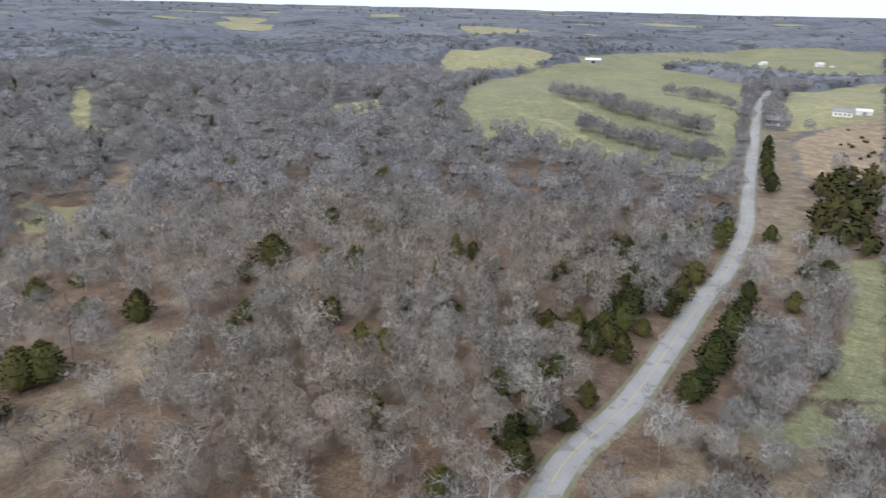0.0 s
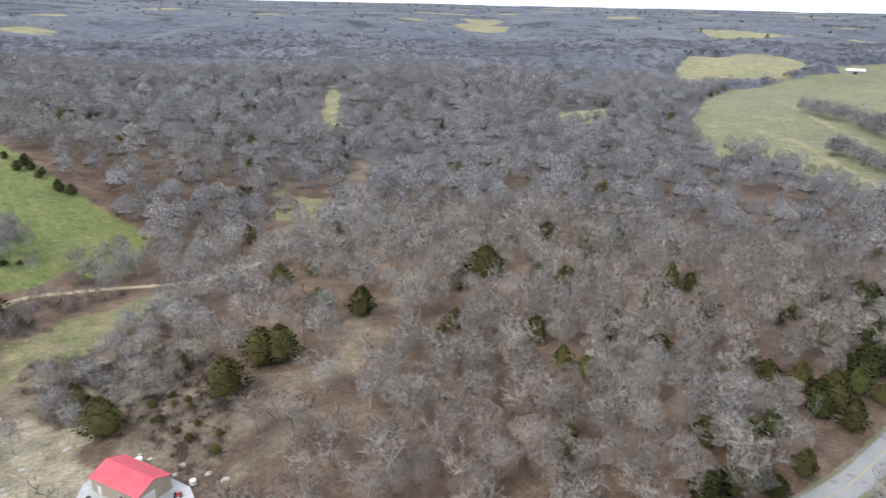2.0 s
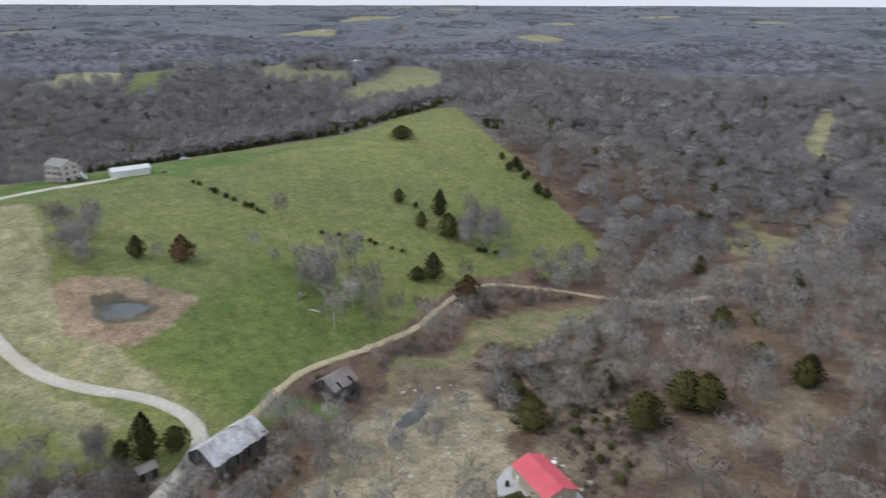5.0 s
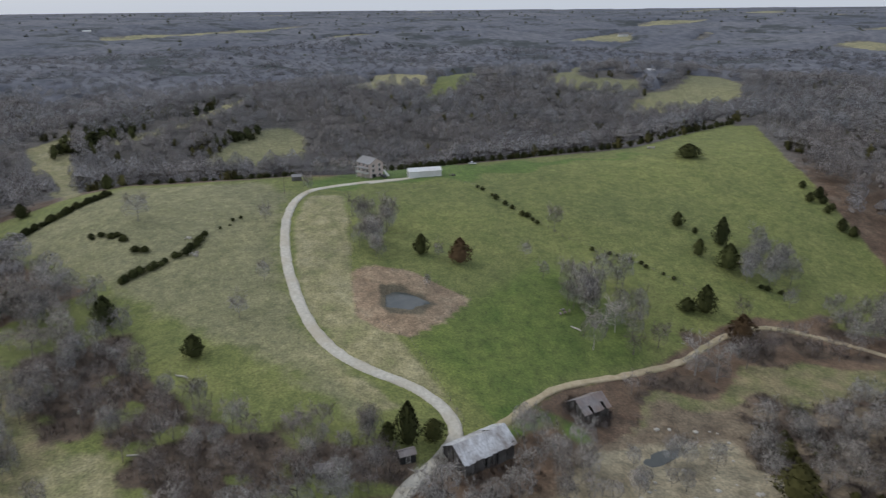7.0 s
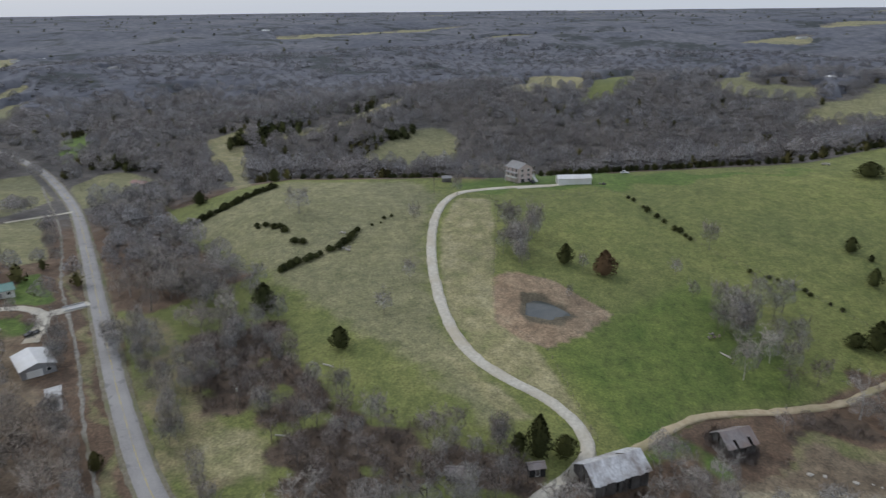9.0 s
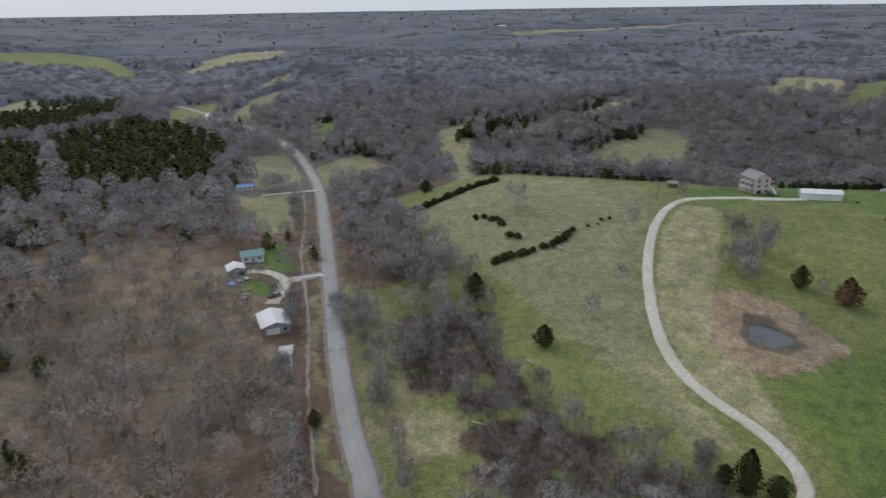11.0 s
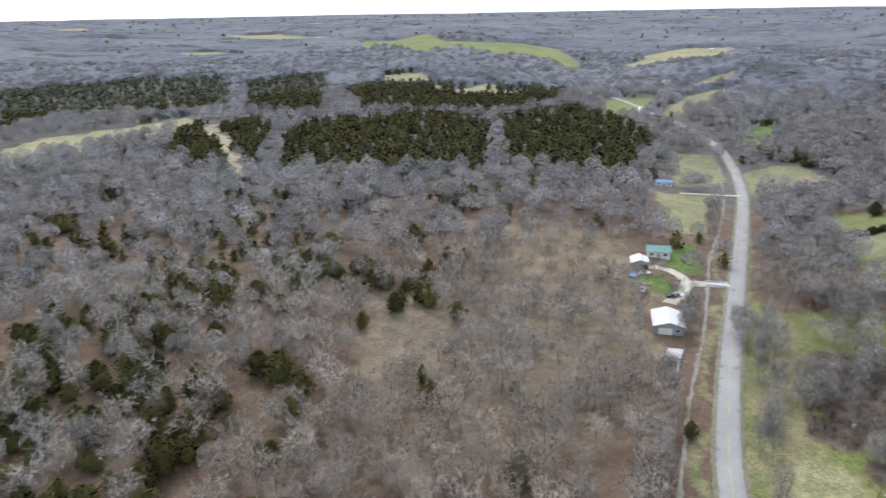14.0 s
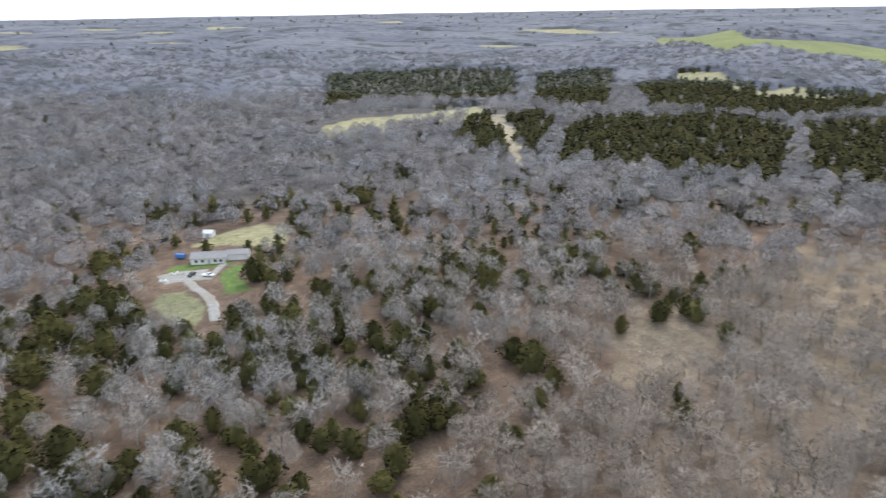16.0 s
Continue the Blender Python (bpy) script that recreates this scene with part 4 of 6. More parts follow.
def evergreen(rng, h=7.0, spread=1.9, tufts=260, size=0.6, belly=0.25, sides=7):
    """A cedar's crown: a dark core and many small sprays over an uneven cone."""
    k = rng.uniform(0, 1, tufts) ** 0.8
    ang = rng.uniform(0, 2 * np.pi, tufts)
    lobe = 1 + 0.22 * np.sin(ang * 3 + rng.uniform(0, 6)) + 0.15 * np.sin(ang * 5 + k * 9)
    prof = np.where(k < belly, 0.6 + 0.4 * k / belly, (1 - (k - belly) / (1 - belly)) ** 0.68)
    rad = spread * prof * lobe * rng.uniform(0.72, 1.08, tufts)
    c = np.stack([np.cos(ang) * rad, np.sin(ang) * rad, h * (0.07 + 0.93 * k)], 1)
    o = np.stack([np.cos(ang), np.sin(ang), rng.uniform(-0.1, 0.9, tufts)], 1) + rng.normal(0, 0.45, (tufts, 3))
    o /= np.linalg.norm(o, axis=1)[:, None]
    sz = size * rng.uniform(0.6, 1.4, tufts)
    v1, f1 = slivers(c - o * sz[:, None] * 0.7, c + o * sz[:, None] * 0.8, sz * 0.42, rng)
    core = []
    zs, rs = (0.05, 0.2, 0.45, 0.7, 0.88, 0.985), (0.5, 0.88, 0.9, 0.68, 0.4, 0.03)
    step = 1 if sides > 4 else 2
    for i in range(0, 5 if step == 1 else 4, step):
        core.append(tube((0, 0, h * zs[i]), (0, 0, h * zs[i + step]), spread * rs[i] * 0.66, spread * rs[i + step] * 0.66, sides))
    v2, f2 = gather(core)
    v2[:, :2] *= rng.uniform(0.85, 1.15, (len(v2), 1))
    return gather([(v1, f1), (v2, f2)])


def thicket(rng, h=2.2, spread=2.2, n=70):
    """A mound of bare brush."""
    ang, k = rng.uniform(0, 2 * np.pi, n), np.sqrt(rng.uniform(0, 1, n))
    a = np.stack([np.cos(ang) * k * spread * 0.7, np.sin(ang) * k * spread * 0.7, np.zeros(n) - 0.1], 1)
    up = h * (1 - 0.55 * k * k) * rng.uniform(0.6, 1.1, n)
    b = a * 1.35 + np.stack([rng.normal(0, 0.5, n), rng.normal(0, 0.5, n), up], 1)
    return slivers(a, b, np.full(n, 0.05), rng)


def dressed(shape, middle, flat=0.75):
    """A crown's faces turned outwards, with the normals of the round it fills."""
    v, f = shape
    n = (v - np.array([0, 0, middle])) * np.array([1, 1, flat])
    n = 0.6 * n / (np.linalg.norm(n, axis=1)[:, None] + 1e-6) + np.array([0, 0, 0.6])
    n /= np.linalg.norm(n, axis=1)[:, None] + 1e-6
    t = v[f]
    g = np.cross(t[:, 1] - t[:, 0], t[:, 2] - t[:, 0])
    back = (g * n[f].mean(1)).sum(1) < 0
    f = np.where(back[:, None], f[:, ::-1], f)
    return v, f, n


def planted(kinds, places, rng, sizes):
    """Copies of some crowns at many places, turned and sized, as arrays for one mesh."""
    places = np.asarray(places)
    vs, fs, ns, ts, base = [], [], [], [], 0
    pick = rng.integers(0, len(kinds), len(places))
    z = height(places[:, 0], places[:, 1]) if len(places) else places
    turn = rng.uniform(0, 2 * np.pi, len(places))
    s = rng.uniform(*sizes, len(places))
    tall = s * rng.uniform(0.85, 1.15, len(places))
    tint = rng.uniform(0, 1, len(places))
    if len(places):      # the tint is lowered for trees behind the ridge
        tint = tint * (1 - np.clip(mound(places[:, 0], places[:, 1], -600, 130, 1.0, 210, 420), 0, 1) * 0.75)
    for k, (v, f, n) in enumerate(kinds):
        m = np.where(pick == k)[0]
        if not len(m):
            continue
        c, q = np.cos(turn[m])[:, None], np.sin(turn[m])[:, None]
        x = (v[:, 0] * c - v[:, 1] * q) * s[m, None] + places[m, 0, None]
        y = (v[:, 0] * q + v[:, 1] * c) * s[m, None] + places[m, 1, None]
        zz = v[:, 2] * tall[m, None] + z[m, None]
        vs.append(np.stack([x, y, zz], -1).reshape(-1, 3))
        ns.append(np.stack([n[:, 0] * c - n[:, 1] * q, n[:, 0] * q + n[:, 1] * c, n[:, 2] + 0 * c], -1).reshape(-1, 3))
        ts.append(np.repeat(tint[m], len(v)))
        fs.append((f[None] + (np.arange(len(m)) * len(v))[:, None, None]).reshape(-1, 3) + base)
        base += len(m) * len(v)
    if not vs:
        return None
    return np.vstack(vs), np.vstack(fs), np.vstack(ns), np.concatenate(ts)


def brown_share(x, y):
    """Where young brown growth over red leaf litter stands in place of grey timber."""
    n = np.sin(x / 21 + 1.5 * np.sin(y / 33)) * np.sin(y / 26 + 1.3 * np.sin(x / 29 + 1))
    s = mound(x, y, -5, 205, 1.1, 85, 105, -10) + mound(x, y, -165, -165, 1.25, 105, 75, 40) + mound(x, y, -70, -130, 0.9, 90, 60) + mound(x, y, -90, 120, 0.8, 60, 60) + mound(x, y, -190, -45, 1.3, 60, 40, 30)
    s = s + mound(x, y, -300, 330, 0.6, 70, 120, -35) + 0.35 * mound(x, y, -560, 60, 1.0, 120, 300)
    return np.clip(s * (0.85 + 0.35 * n), 0, 1)


def leafy(name, shape, material, parent=None, tint=None, warm=None):
    """A mesh of twigs or leaves that keeps its crown's normals."""
    v, f, n = shape
    ob = mesh_object(name, v, f, material, 3, parent)
    a = ob.data.attributes.new("custom_normal", "FLOAT_VECTOR", "POINT")
    a.data.foreach_set("vector", n.astype(np.float32).ravel())
    if tint is not None:
        a = ob.data.attributes.new("tint", "FLOAT", "POINT")
        a.data.foreach_set("value", tint.astype(np.float32))
    if warm is not None:
        a = ob.data.attributes.new("warm", "FLOAT", "POINT")
        a.data.foreach_set("value", (np.zeros(len(v)) + warm).astype(np.float32))
    return ob


def lattice(lo, hi, step, rng):
    """Jittered places between two distances from the middle of the land."""
    g = np.arange(-hi, hi, step)
    x, y = np.meshgrid(g, g)
    x = x.ravel() + rng.uniform(-0.48, 0.48, x.size) * step
    y = y.ravel() + rng.uniform(-0.48, 0.48, y.size) * step
    r = np.hypot(x, y)
    k = (r >= lo) & (r < hi)
    return x[k], y[k]


rng = np.random.default_rng(7)


def unseen(x, y):
    """The quarter that the camera always has at its back."""
    a = np.degrees(np.arctan2(-x, y)) % 360
    return (a > 204) & (a < 322)


def pine_share(x, y):
    p = np.zeros(x.shape)
    for poly in PINES:
        p = np.maximum(p, inside(x, y, poly, 4))
    return p


def cedar_share(x, y):
    """How many of the trees are cedars: most in the woods across the road, in close patches."""
    n = np.sin(x / 23 + 1.3 * np.sin(y / 31)) * np.sin(y / 27 + 1.1 * np.sin(x / 19 + 2)) + 0.45 * np.sin(x / 8.5 + 1.7 * np.sin(y / 12)) * np.sin(y / 9.5 + x / 31)
    s = 0.025 + mound(x, y, -50, -225, 1.1, 105, 95) * smooth(-0.1, 0.22, n) + mound(x, y, 62, -215, 1.1, 62, 130) * smooth(-0.5, 0.0, n) + mound(x, y, -60, -350, 0.9, 130, 80) * smooth(0.0, 0.35, n) + mound(x, y, -300, -340, 0.4, 110, 90) * smooth(0.0, 0.35, n)
    s = s + mound(x, y, 70, 190, 0.28, 40, 60) + 0.5 * smooth(0.25, 0.7, n) * smooth(330, 500, np.hypot(x, y)) + mound(x, y, 20, 175, 0.16, 45, 60)
    s = s + mound(x, y, -206, -315, 0.9, 75, 55) * smooth(-0.15, 0.25, n) + mound(x, y, -60, -391, 0.8, 60, 60) * smooth(-0.1, 0.3, n)
    return s * (1 - 0.8 * mound(x, y, -150, -150, 1.0, 60, 50))


def split(lo, hi, step, thin=1.0):
    x, y = lattice(lo, hi, step, rng)
    stand = np.sin(x / 31 + 1.6 * np.sin(y / 47 + 1)) * np.sin(y / 37 + 1.4 * np.sin(x / 41))
    keep = (bare(x, y) < 0.4) & (rng.uniform(size=x.size) < np.where(unseen(x, y), 0.1, thin * (0.98 + 0.26 * stand - 0.12 * brown_share(x, y))))
    x, y = x[keep], y[keep]
    u = rng.uniform(size=x.size)
    pine = pine_share(x, y) > 0.4
    cedar = ~pine & (u < cedar_share(x, y))
    p = np.stack([x, y], 1)
    over = ~cedar | (rng.uniform(size=x.size) < 0.45)         # bare crowns stand over many of the cedars
    return p[~pine & over], p[cedar] + 3.0, p[pine]


def stuff(name, arrays, material, label, category="woodland"):
    if arrays is not None:
        wooden = material in (M_TWIG, M_SPRAY, M_HAZE, M_MIDHAZE)
        warm = brown_share(arrays[0][:, 0], arrays[0][:, 1]) if wooden else None
        return tagged(leafy(name, arrays[:3], material, None, arrays[3], warm), label, category, kind="stuff")


near_kinds = [bare_tree(rng, rng.uniform(10.5, 14), rng.uniform(4.6, 6.6), 8, 5, 16) for _ in range(8)]
near_both = [dressed(gather([a, b]), 5.5) for a, b in near_kinds]
haze_kinds = [dressed(puff(rng, rng.uniform(10.5, 12.5), rng.uniform(4.2, 5.8), 11, 4), 4.0) for _ in range(8)]
mid_kinds = [dressed(far_tree(rng, 11.5, 5.2, 14, 0.11), 4.5) for _ in range(8)]
mid_haze = [dressed(puff(rng, 11.2, rng.uniform(4.4, 6.2), 6, 3), 4.0) for _ in range(8)]
far_kinds = [dressed(puff(rng, 11.5, rng.uniform(6.5, 8.5), 6, 2), 3.0) for _ in range(6)]
cedar_kinds = [dressed(evergreen(rng, rng.uniform(6.2, 9), rng.uniform(2.6, 4.0), 420, 0.62, 0.45), 2.5, 0.5) for _ in range(6)]
cedar_small = [dressed(evergreen(rng, 7.2, 3.2, 40, 1.3, 0.42, 4), 2.5, 0.5) for _ in range(5)]
pine_kinds = [dressed(evergreen(rng, 7.4, 3.6, 30, 1.5, 0.45, 4), 2.0, 0.5) for _ in range(5)]
cedar_rim = [dressed(evergreen(rng, 7.5, 3.6, 16, 2.2, 0.3, 3), 2.5, 0.5) for _ in range(4)]


def grown(name, parts, label, category, group):
    """A tree as a thing: its meshes under an empty at its foot."""
    root = new(name)
    for key, shape, mat in parts:
        if len(shape) == 2:
            mesh_object(key, *shape, mat, 3, root, False)
        else:
            leafy(key, shape, mat, root, None, 0.6 if mat == M_TWIG else None)
    return tagged(root, label, category, group)


def rooted(root, x, y, size, tall=1.0, turn=0.0):
    m = pose(x, y, float(height(x, y)), 0, 0, turn)
    ob = copy_thing(root, m)
    ob.scale = (size, size, size * tall)
    return ob


def clear_away(root):
    for o in (*root.children_recursive, root):
        bpy.data.objects.remove(o)


hard, green, pine = split(58, 300, 8.0)
# Each tree that stands nearest is a thing of its own.
reach = np.hypot(hard[:, 0], hard[:, 1]) + np.where(unseen(hard[:, 0], hard[:, 1]), 500, 0)
order = np.argsort(reach)
single, rest = hard[order[:130]], hard[order[130:]]
hardwoods = [grown("bare_tree", (("trunk", a, M_TRUNK), ("crown", dressed(b, 5.5), M_TWIG)),
                   "leafless grey hardwood tree with spreading twigs in winter woods", "tree", "hardwoods of the near woods") for a, b in near_kinds]
for k, (x, y) in enumerate(single):
    rooted(hardwoods[k % 8], x, y, rng.uniform(0.75, 1.15), rng.uniform(0.9, 1.1), rng.uniform(0, 360))
for root in hardwoods:
    clear_away(root)
far_off = np.hypot(rest[:, 0], rest[:, 1]) > 190
light_kinds = [dressed(gather(bare_tree(rng, rng.uniform(10.5, 14), rng.uniform(4.6, 6.6), 7, 4, 10)), 5.5) for _ in range(6)]
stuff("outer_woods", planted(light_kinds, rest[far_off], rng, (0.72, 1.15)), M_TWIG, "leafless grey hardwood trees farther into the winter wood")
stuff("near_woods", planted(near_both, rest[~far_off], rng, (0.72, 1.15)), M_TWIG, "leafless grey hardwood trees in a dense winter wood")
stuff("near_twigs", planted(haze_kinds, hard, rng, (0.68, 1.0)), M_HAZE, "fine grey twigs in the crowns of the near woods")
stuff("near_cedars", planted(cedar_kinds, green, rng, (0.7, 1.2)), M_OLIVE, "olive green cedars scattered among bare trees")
hard, green, pine = split(300, 1000, 10.3)
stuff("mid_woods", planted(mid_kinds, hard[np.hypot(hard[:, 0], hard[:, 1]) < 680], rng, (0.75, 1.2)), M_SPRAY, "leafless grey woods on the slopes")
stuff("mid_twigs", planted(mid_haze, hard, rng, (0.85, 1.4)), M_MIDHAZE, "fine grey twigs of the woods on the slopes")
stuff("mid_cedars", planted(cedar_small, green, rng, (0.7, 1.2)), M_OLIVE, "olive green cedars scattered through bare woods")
stuff("pine_plantation", planted(pine_kinds, np.vstack([pine, pine[::2] + rng.uniform(3, 6, pine[::2].shape)]), rng, (0.95, 1.4)), M_PINE, "dense dark evergreen plantation in blocks", "evergreens")
hard, green, pine = split(1000, 1700, 17.5)
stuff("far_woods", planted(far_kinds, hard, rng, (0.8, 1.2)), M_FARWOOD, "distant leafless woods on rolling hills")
x, y = lattice(1000, 1500, 12, rng)
k = pine_share(x, y) > 0.4
pine = np.stack([x[k], y[k]], 1)
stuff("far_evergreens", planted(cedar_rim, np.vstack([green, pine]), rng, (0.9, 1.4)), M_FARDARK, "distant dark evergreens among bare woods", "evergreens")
hard, green, pine = split(1700, 4500, 58)
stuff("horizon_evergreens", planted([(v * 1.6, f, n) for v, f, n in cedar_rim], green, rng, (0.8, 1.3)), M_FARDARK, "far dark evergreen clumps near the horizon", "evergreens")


def canopy():
    """The closed crowns of the far woods: a lumpy sheet with holes where the fields lie."""
    g = np.random.default_rng(99)
    az = np.radians(np.arange(-40, 208, 0.34))
    r = 820 * 1.0085 ** np.arange(0, 219)
    A, R = np.meshgrid(az, r, indexing="ij")
    A = A + g.uniform(-0.4, 0.4, A.shape) * radians(0.34)
    R = R * (1 + g.uniform(-0.4, 0.4, R.shape) * 0.0085)
    x, y = -np.sin(A) * R, np.cos(A) * R
    clump = np.sin(x / 23 + 2 * np.sin(y / 43)) * np.sin(y / 25 + 2 * np.sin(x / 39))
    rise = (8.0 + g.uniform(-0.65, 0.65, x.shape) + 0.8 * clump) * (1 - 0.5 * smooth(2500, 4800, R))
    i = np.arange(x.size).reshape(x.shape)
    f = np.stack([i[:-1, :-1], i[:-1, 1:], i[1:, 1:], i[1:, :-1]], -1).reshape(-1, 4)
    mx, my = x.ravel()[f].mean(1), y.ravel()[f].mean(1)
    ragged = np.hypot(mx, my) > 930 + 90 * np.sin(np.arctan2(my, mx) * 23) * np.sin(np.arctan2(my, mx) * 41)
    wood = (bare(mx, my) < 0.5) & (pine_share(mx, my) < 0.4) & ragged
    low = np.zeros(x.size, bool)
    low[f[~wood].ravel()] = True
    z = height(x, y) + np.where(low.reshape(x.shape), -0.5, rise)
    f = f[wood]
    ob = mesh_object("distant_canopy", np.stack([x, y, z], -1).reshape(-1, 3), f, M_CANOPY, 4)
    a = ob.data.attributes.new("tint", "FLOAT", "POINT")
    a.data.foreach_set("value", g.uniform(0, 1, x.size).astype(np.float32))
    return tagged(ob, "closed grey crowns of leafless woods out to the horizon", "woodland", kind="stuff")


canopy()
x, y = lattice(60, 420, 3.0, rng)
k = cover(x, y)["scrub"] > rng.uniform(0.2, 0.9, x.size)
for cx, cy, q in CLEAR:
    k &= np.hypot(x - cx, y - cy) > q * 0.8
for line in (ROAD_LINE, DRIVE, LANE):
    k &= along(x, y, [(*p, 0) for p in line])[0] > 4
brush_kinds = [dressed(thicket(rng, rng.uniform(1.6, 2.8), rng.uniform(1.6, 2.4), 46), 0.0) for _ in range(6)]
stuff("brush", planted(brush_kinds, np.stack([x[k], y[k]], 1), rng, (0.7, 1.5)), M_BRUSH, "brown leafless brush and briars in thickets", "brush")


def rows_of_trees(name, line, count, jitter, kinds, sizes, material, label, seed):
    """Trees in a band along a line, past counting."""
    g = np.random.default_rng(seed)
    t = g.uniform(0, len(line) - 1.001, count)
    p = np.array(line, float)
    i = t.astype(int)
    q = p[i] + (p[i + 1] - p[i]) * (t - i)[:, None] + g.normal(0, jitter, (count, 2))
    stuff(name, planted(kinds, q, g, sizes), material, label)
    if material == M_TWIG:
        stuff(name + "_twigs", planted(haze_kinds, q, g, sizes), M_MIDHAZE, "fine twigs of " + label)


row_kinds = [(np.vstack([a[0], b[0]]), np.vstack([a[1], b[1] + len(a[0])]), np.vstack([a[2], b[2]])) for a, b in zip(mid_kinds, mid_haze)]
rows_of_trees("roadside_evergreens", [(20, 124), (39, 162), (59, 191), (90, 240), (130, 306)], 30, 3.5, cedar_kinds, (0.6, 1.1), M_CEDAR, "dark evergreens in a row along a field", 60)
rows_of_trees("ridge_evergreens", [(-635, -1052), (-688, -1037), (-738, -991)], 50, 9, cedar_small, (0.8, 1.3), M_CEDAR, "dark evergreens in a row along a field", 61)
rows_of_trees("ridge_evergreens", [(-640, -1096), (-689, -1052)], 36, 9, cedar_small, (0.8, 1.3), M_CEDAR, "dark evergreens in a row along a field", 62)
rows_of_trees("terrace_trees", [(98, 636), (130, 585), (147, 539), (172, 508), (185, 486)], 74, 3.5, light_kinds, (0.75, 1.15), M_TWIG, "leafless trees in a row along a pasture terrace", 63)
rows_of_trees("terrace_trees", [(99, 490), (120, 462), (142, 435), (167, 414)], 60, 3, light_kinds, (0.7, 1.1), M_TWIG, "leafless trees in a row along a pasture terrace", 64)
rows_of_trees("terrace_trees", [(221, 701), (239, 656), (249, 595)], 26, 3.5, light_kinds, (0.7, 1.0), M_TWIG, "leafless trees in a row along a pasture terrace", 65)
rows_of_trees("terrace_trees", [(465, 1382), (458, 1228), (474, 1123)], 90, 9, row_kinds, (0.8, 1.1), M_MIDHAZE, "leafless trees in a row along a pasture terrace", 66)
rows_of_trees("ridge_evergreens", [(-593, -167), (-610, -151), (-638, -130)], 40, 10, cedar_small, (0.8, 1.3), M_CEDAR, "dark evergreens in a row along a field", 67)
rows_of_trees("ridge_evergreens", [(-654, -169), (-685, -131), (-721, -83), (-1035, -7)], 70, 12, cedar_small, (0.7, 1.2), M_CEDAR, "dark evergreens in a row along a field", 68)
rows_of_trees("ridge_evergreens", [(-614, -69), (-621, -64)], 8, 3, cedar_small, (0.8, 1.5), M_CEDAR, "dark evergreens in a row along a field", 69)
rows_of_trees("ridge_evergreens", [(-590, -175), (-600, -171)], 16, 4, cedar_small, (0.6, 1.2), M_CEDAR, "dark evergreens in a row along a field", 70)
rows_of_trees("ridge_evergreens", [(-623, -53), (-643, -31)], 20, 6, cedar_small, (0.8, 1.3), M_CEDAR, "dark evergreens in a row along a field", 71)
rows_of_trees("ridge_evergreens", [(-534, -266), (-517, -220)], 24, 8, cedar_small, (0.8, 1.3), M_CEDAR, "dark evergreens in a row along a field", 72)


def wooded(name, poly, step, label, seed, sizes=(0.5, 0.85), warp=3.0, leaf=M_TWIG):
    """A loose stand of bare trees inside an outline, with the soft rounds of its twigs."""
    g = np.random.default_rng(seed)
    xs, ys = [p[0] for p in poly], [p[1] for p in poly]
    x, y = np.meshgrid(np.arange(min(xs), max(xs), step), np.arange(min(ys), max(ys), step))
    x, y = x.ravel() + g.uniform(-0.5, 0.5, x.size) * step, y.ravel() + g.uniform(-0.5, 0.5, y.size) * step
    k = inside(x, y, poly, warp) > g.uniform(0.1, 0.9, x.size)
    for cx, cy, q in CLEAR:
        k &= np.hypot(x - cx, y - cy) > q
    for line in (ROAD_LINE, DRIVE, LANE, YARD_DRIVE, YARD_BRANCH, CREEK_BED):
        k &= along(x, y, [(*p, 0) for p in line])[0] > 5.5
    p = np.stack([x[k], y[k]], 1)
    stuff(name, planted(near_both, p, g, sizes), leaf, label)
    stuff(name + "_twigs", planted(haze_kinds, p, g, sizes), M_DARKHAZE if leaf == M_BRUSHWOOD else M_HAZE, "fine twigs of " + label)


wooded("roadside_woods", [(-335, -150), (-318, -122), (-285, -92), (-262, -72), (-238, -66), (-225, -84), (-250, -112), (-300, -140)], 9.0, "leafless trees along the road's field edge", 201, (0.6, 0.95))
wooded("ridge_woods", [(-330, -150), (-345, -170), (-400, -205), (-445, -200), (-425, -168), (-395, -158), (-360, -158)], 8.0, "leafless trees at the end of the ridge", 208, (0.6, 0.95))
wooded("bank_woods", [(40, 111), (57, 131), (76, 152), (98, 182), (104, 172), (83, 140), (83, 127), (100, 132), (88, 112)], 8.5, "leafless trees on the bank below the road", 209, (0.5, 0.85))
wooded("brushy_woods", [(-232, -86), (-232, -64), (-205, -48), (-178, -26), (-160, -8), (-142, -12), (-138, -34), (-175, -62), (-205, -82)], 7.5, "leafless saplings over the brush", 202, (0.45, 0.75), leaf=M_BRUSHWOOD)
wooded("shed_woods", [(-165, -4), (-168, 12), (-160, 22), (-146, 26), (-138, 10), (-145, -8)], 6.5, "leafless saplings round the sheds", 203, (0.45, 0.75), leaf=M_BRUSHWOOD)
wooded("creek_woods", [(-150, 112), (-158, 140), (-160, 175), (-140, 178), (-112, 150), (-118, 118), (-135, 106)], 8.0, "thin leafless trees over the creek bank", 204, (0.5, 0.85))
wooded("lane_woods", [(-196, 100), (-204, 130), (-212, 160), (-205, 205), (-180, 205), (-190, 165), (-180, 115), (-172, 92)], 7.0, "leafless saplings along the lane", 205, (0.45, 0.75), leaf=M_BRUSHWOOD)
wooded("yard_woods", [(-231, -268), (-272, -208), (-261, -182), (-218, -151), (-169, -115), (-147, -106), (-143, -129), (-152, -163), (-179, -210)], 10.5, "thin leafless trees beside the yard", 206, (0.5, 0.85))
wooded("barn_woods", [(-150, 30), (-158, 52), (-150, 75), (-138, 88), (-128, 70), (-135, 40)], 8.5, "thin leafless saplings behind the old barn", 207, (0.4, 0.65))

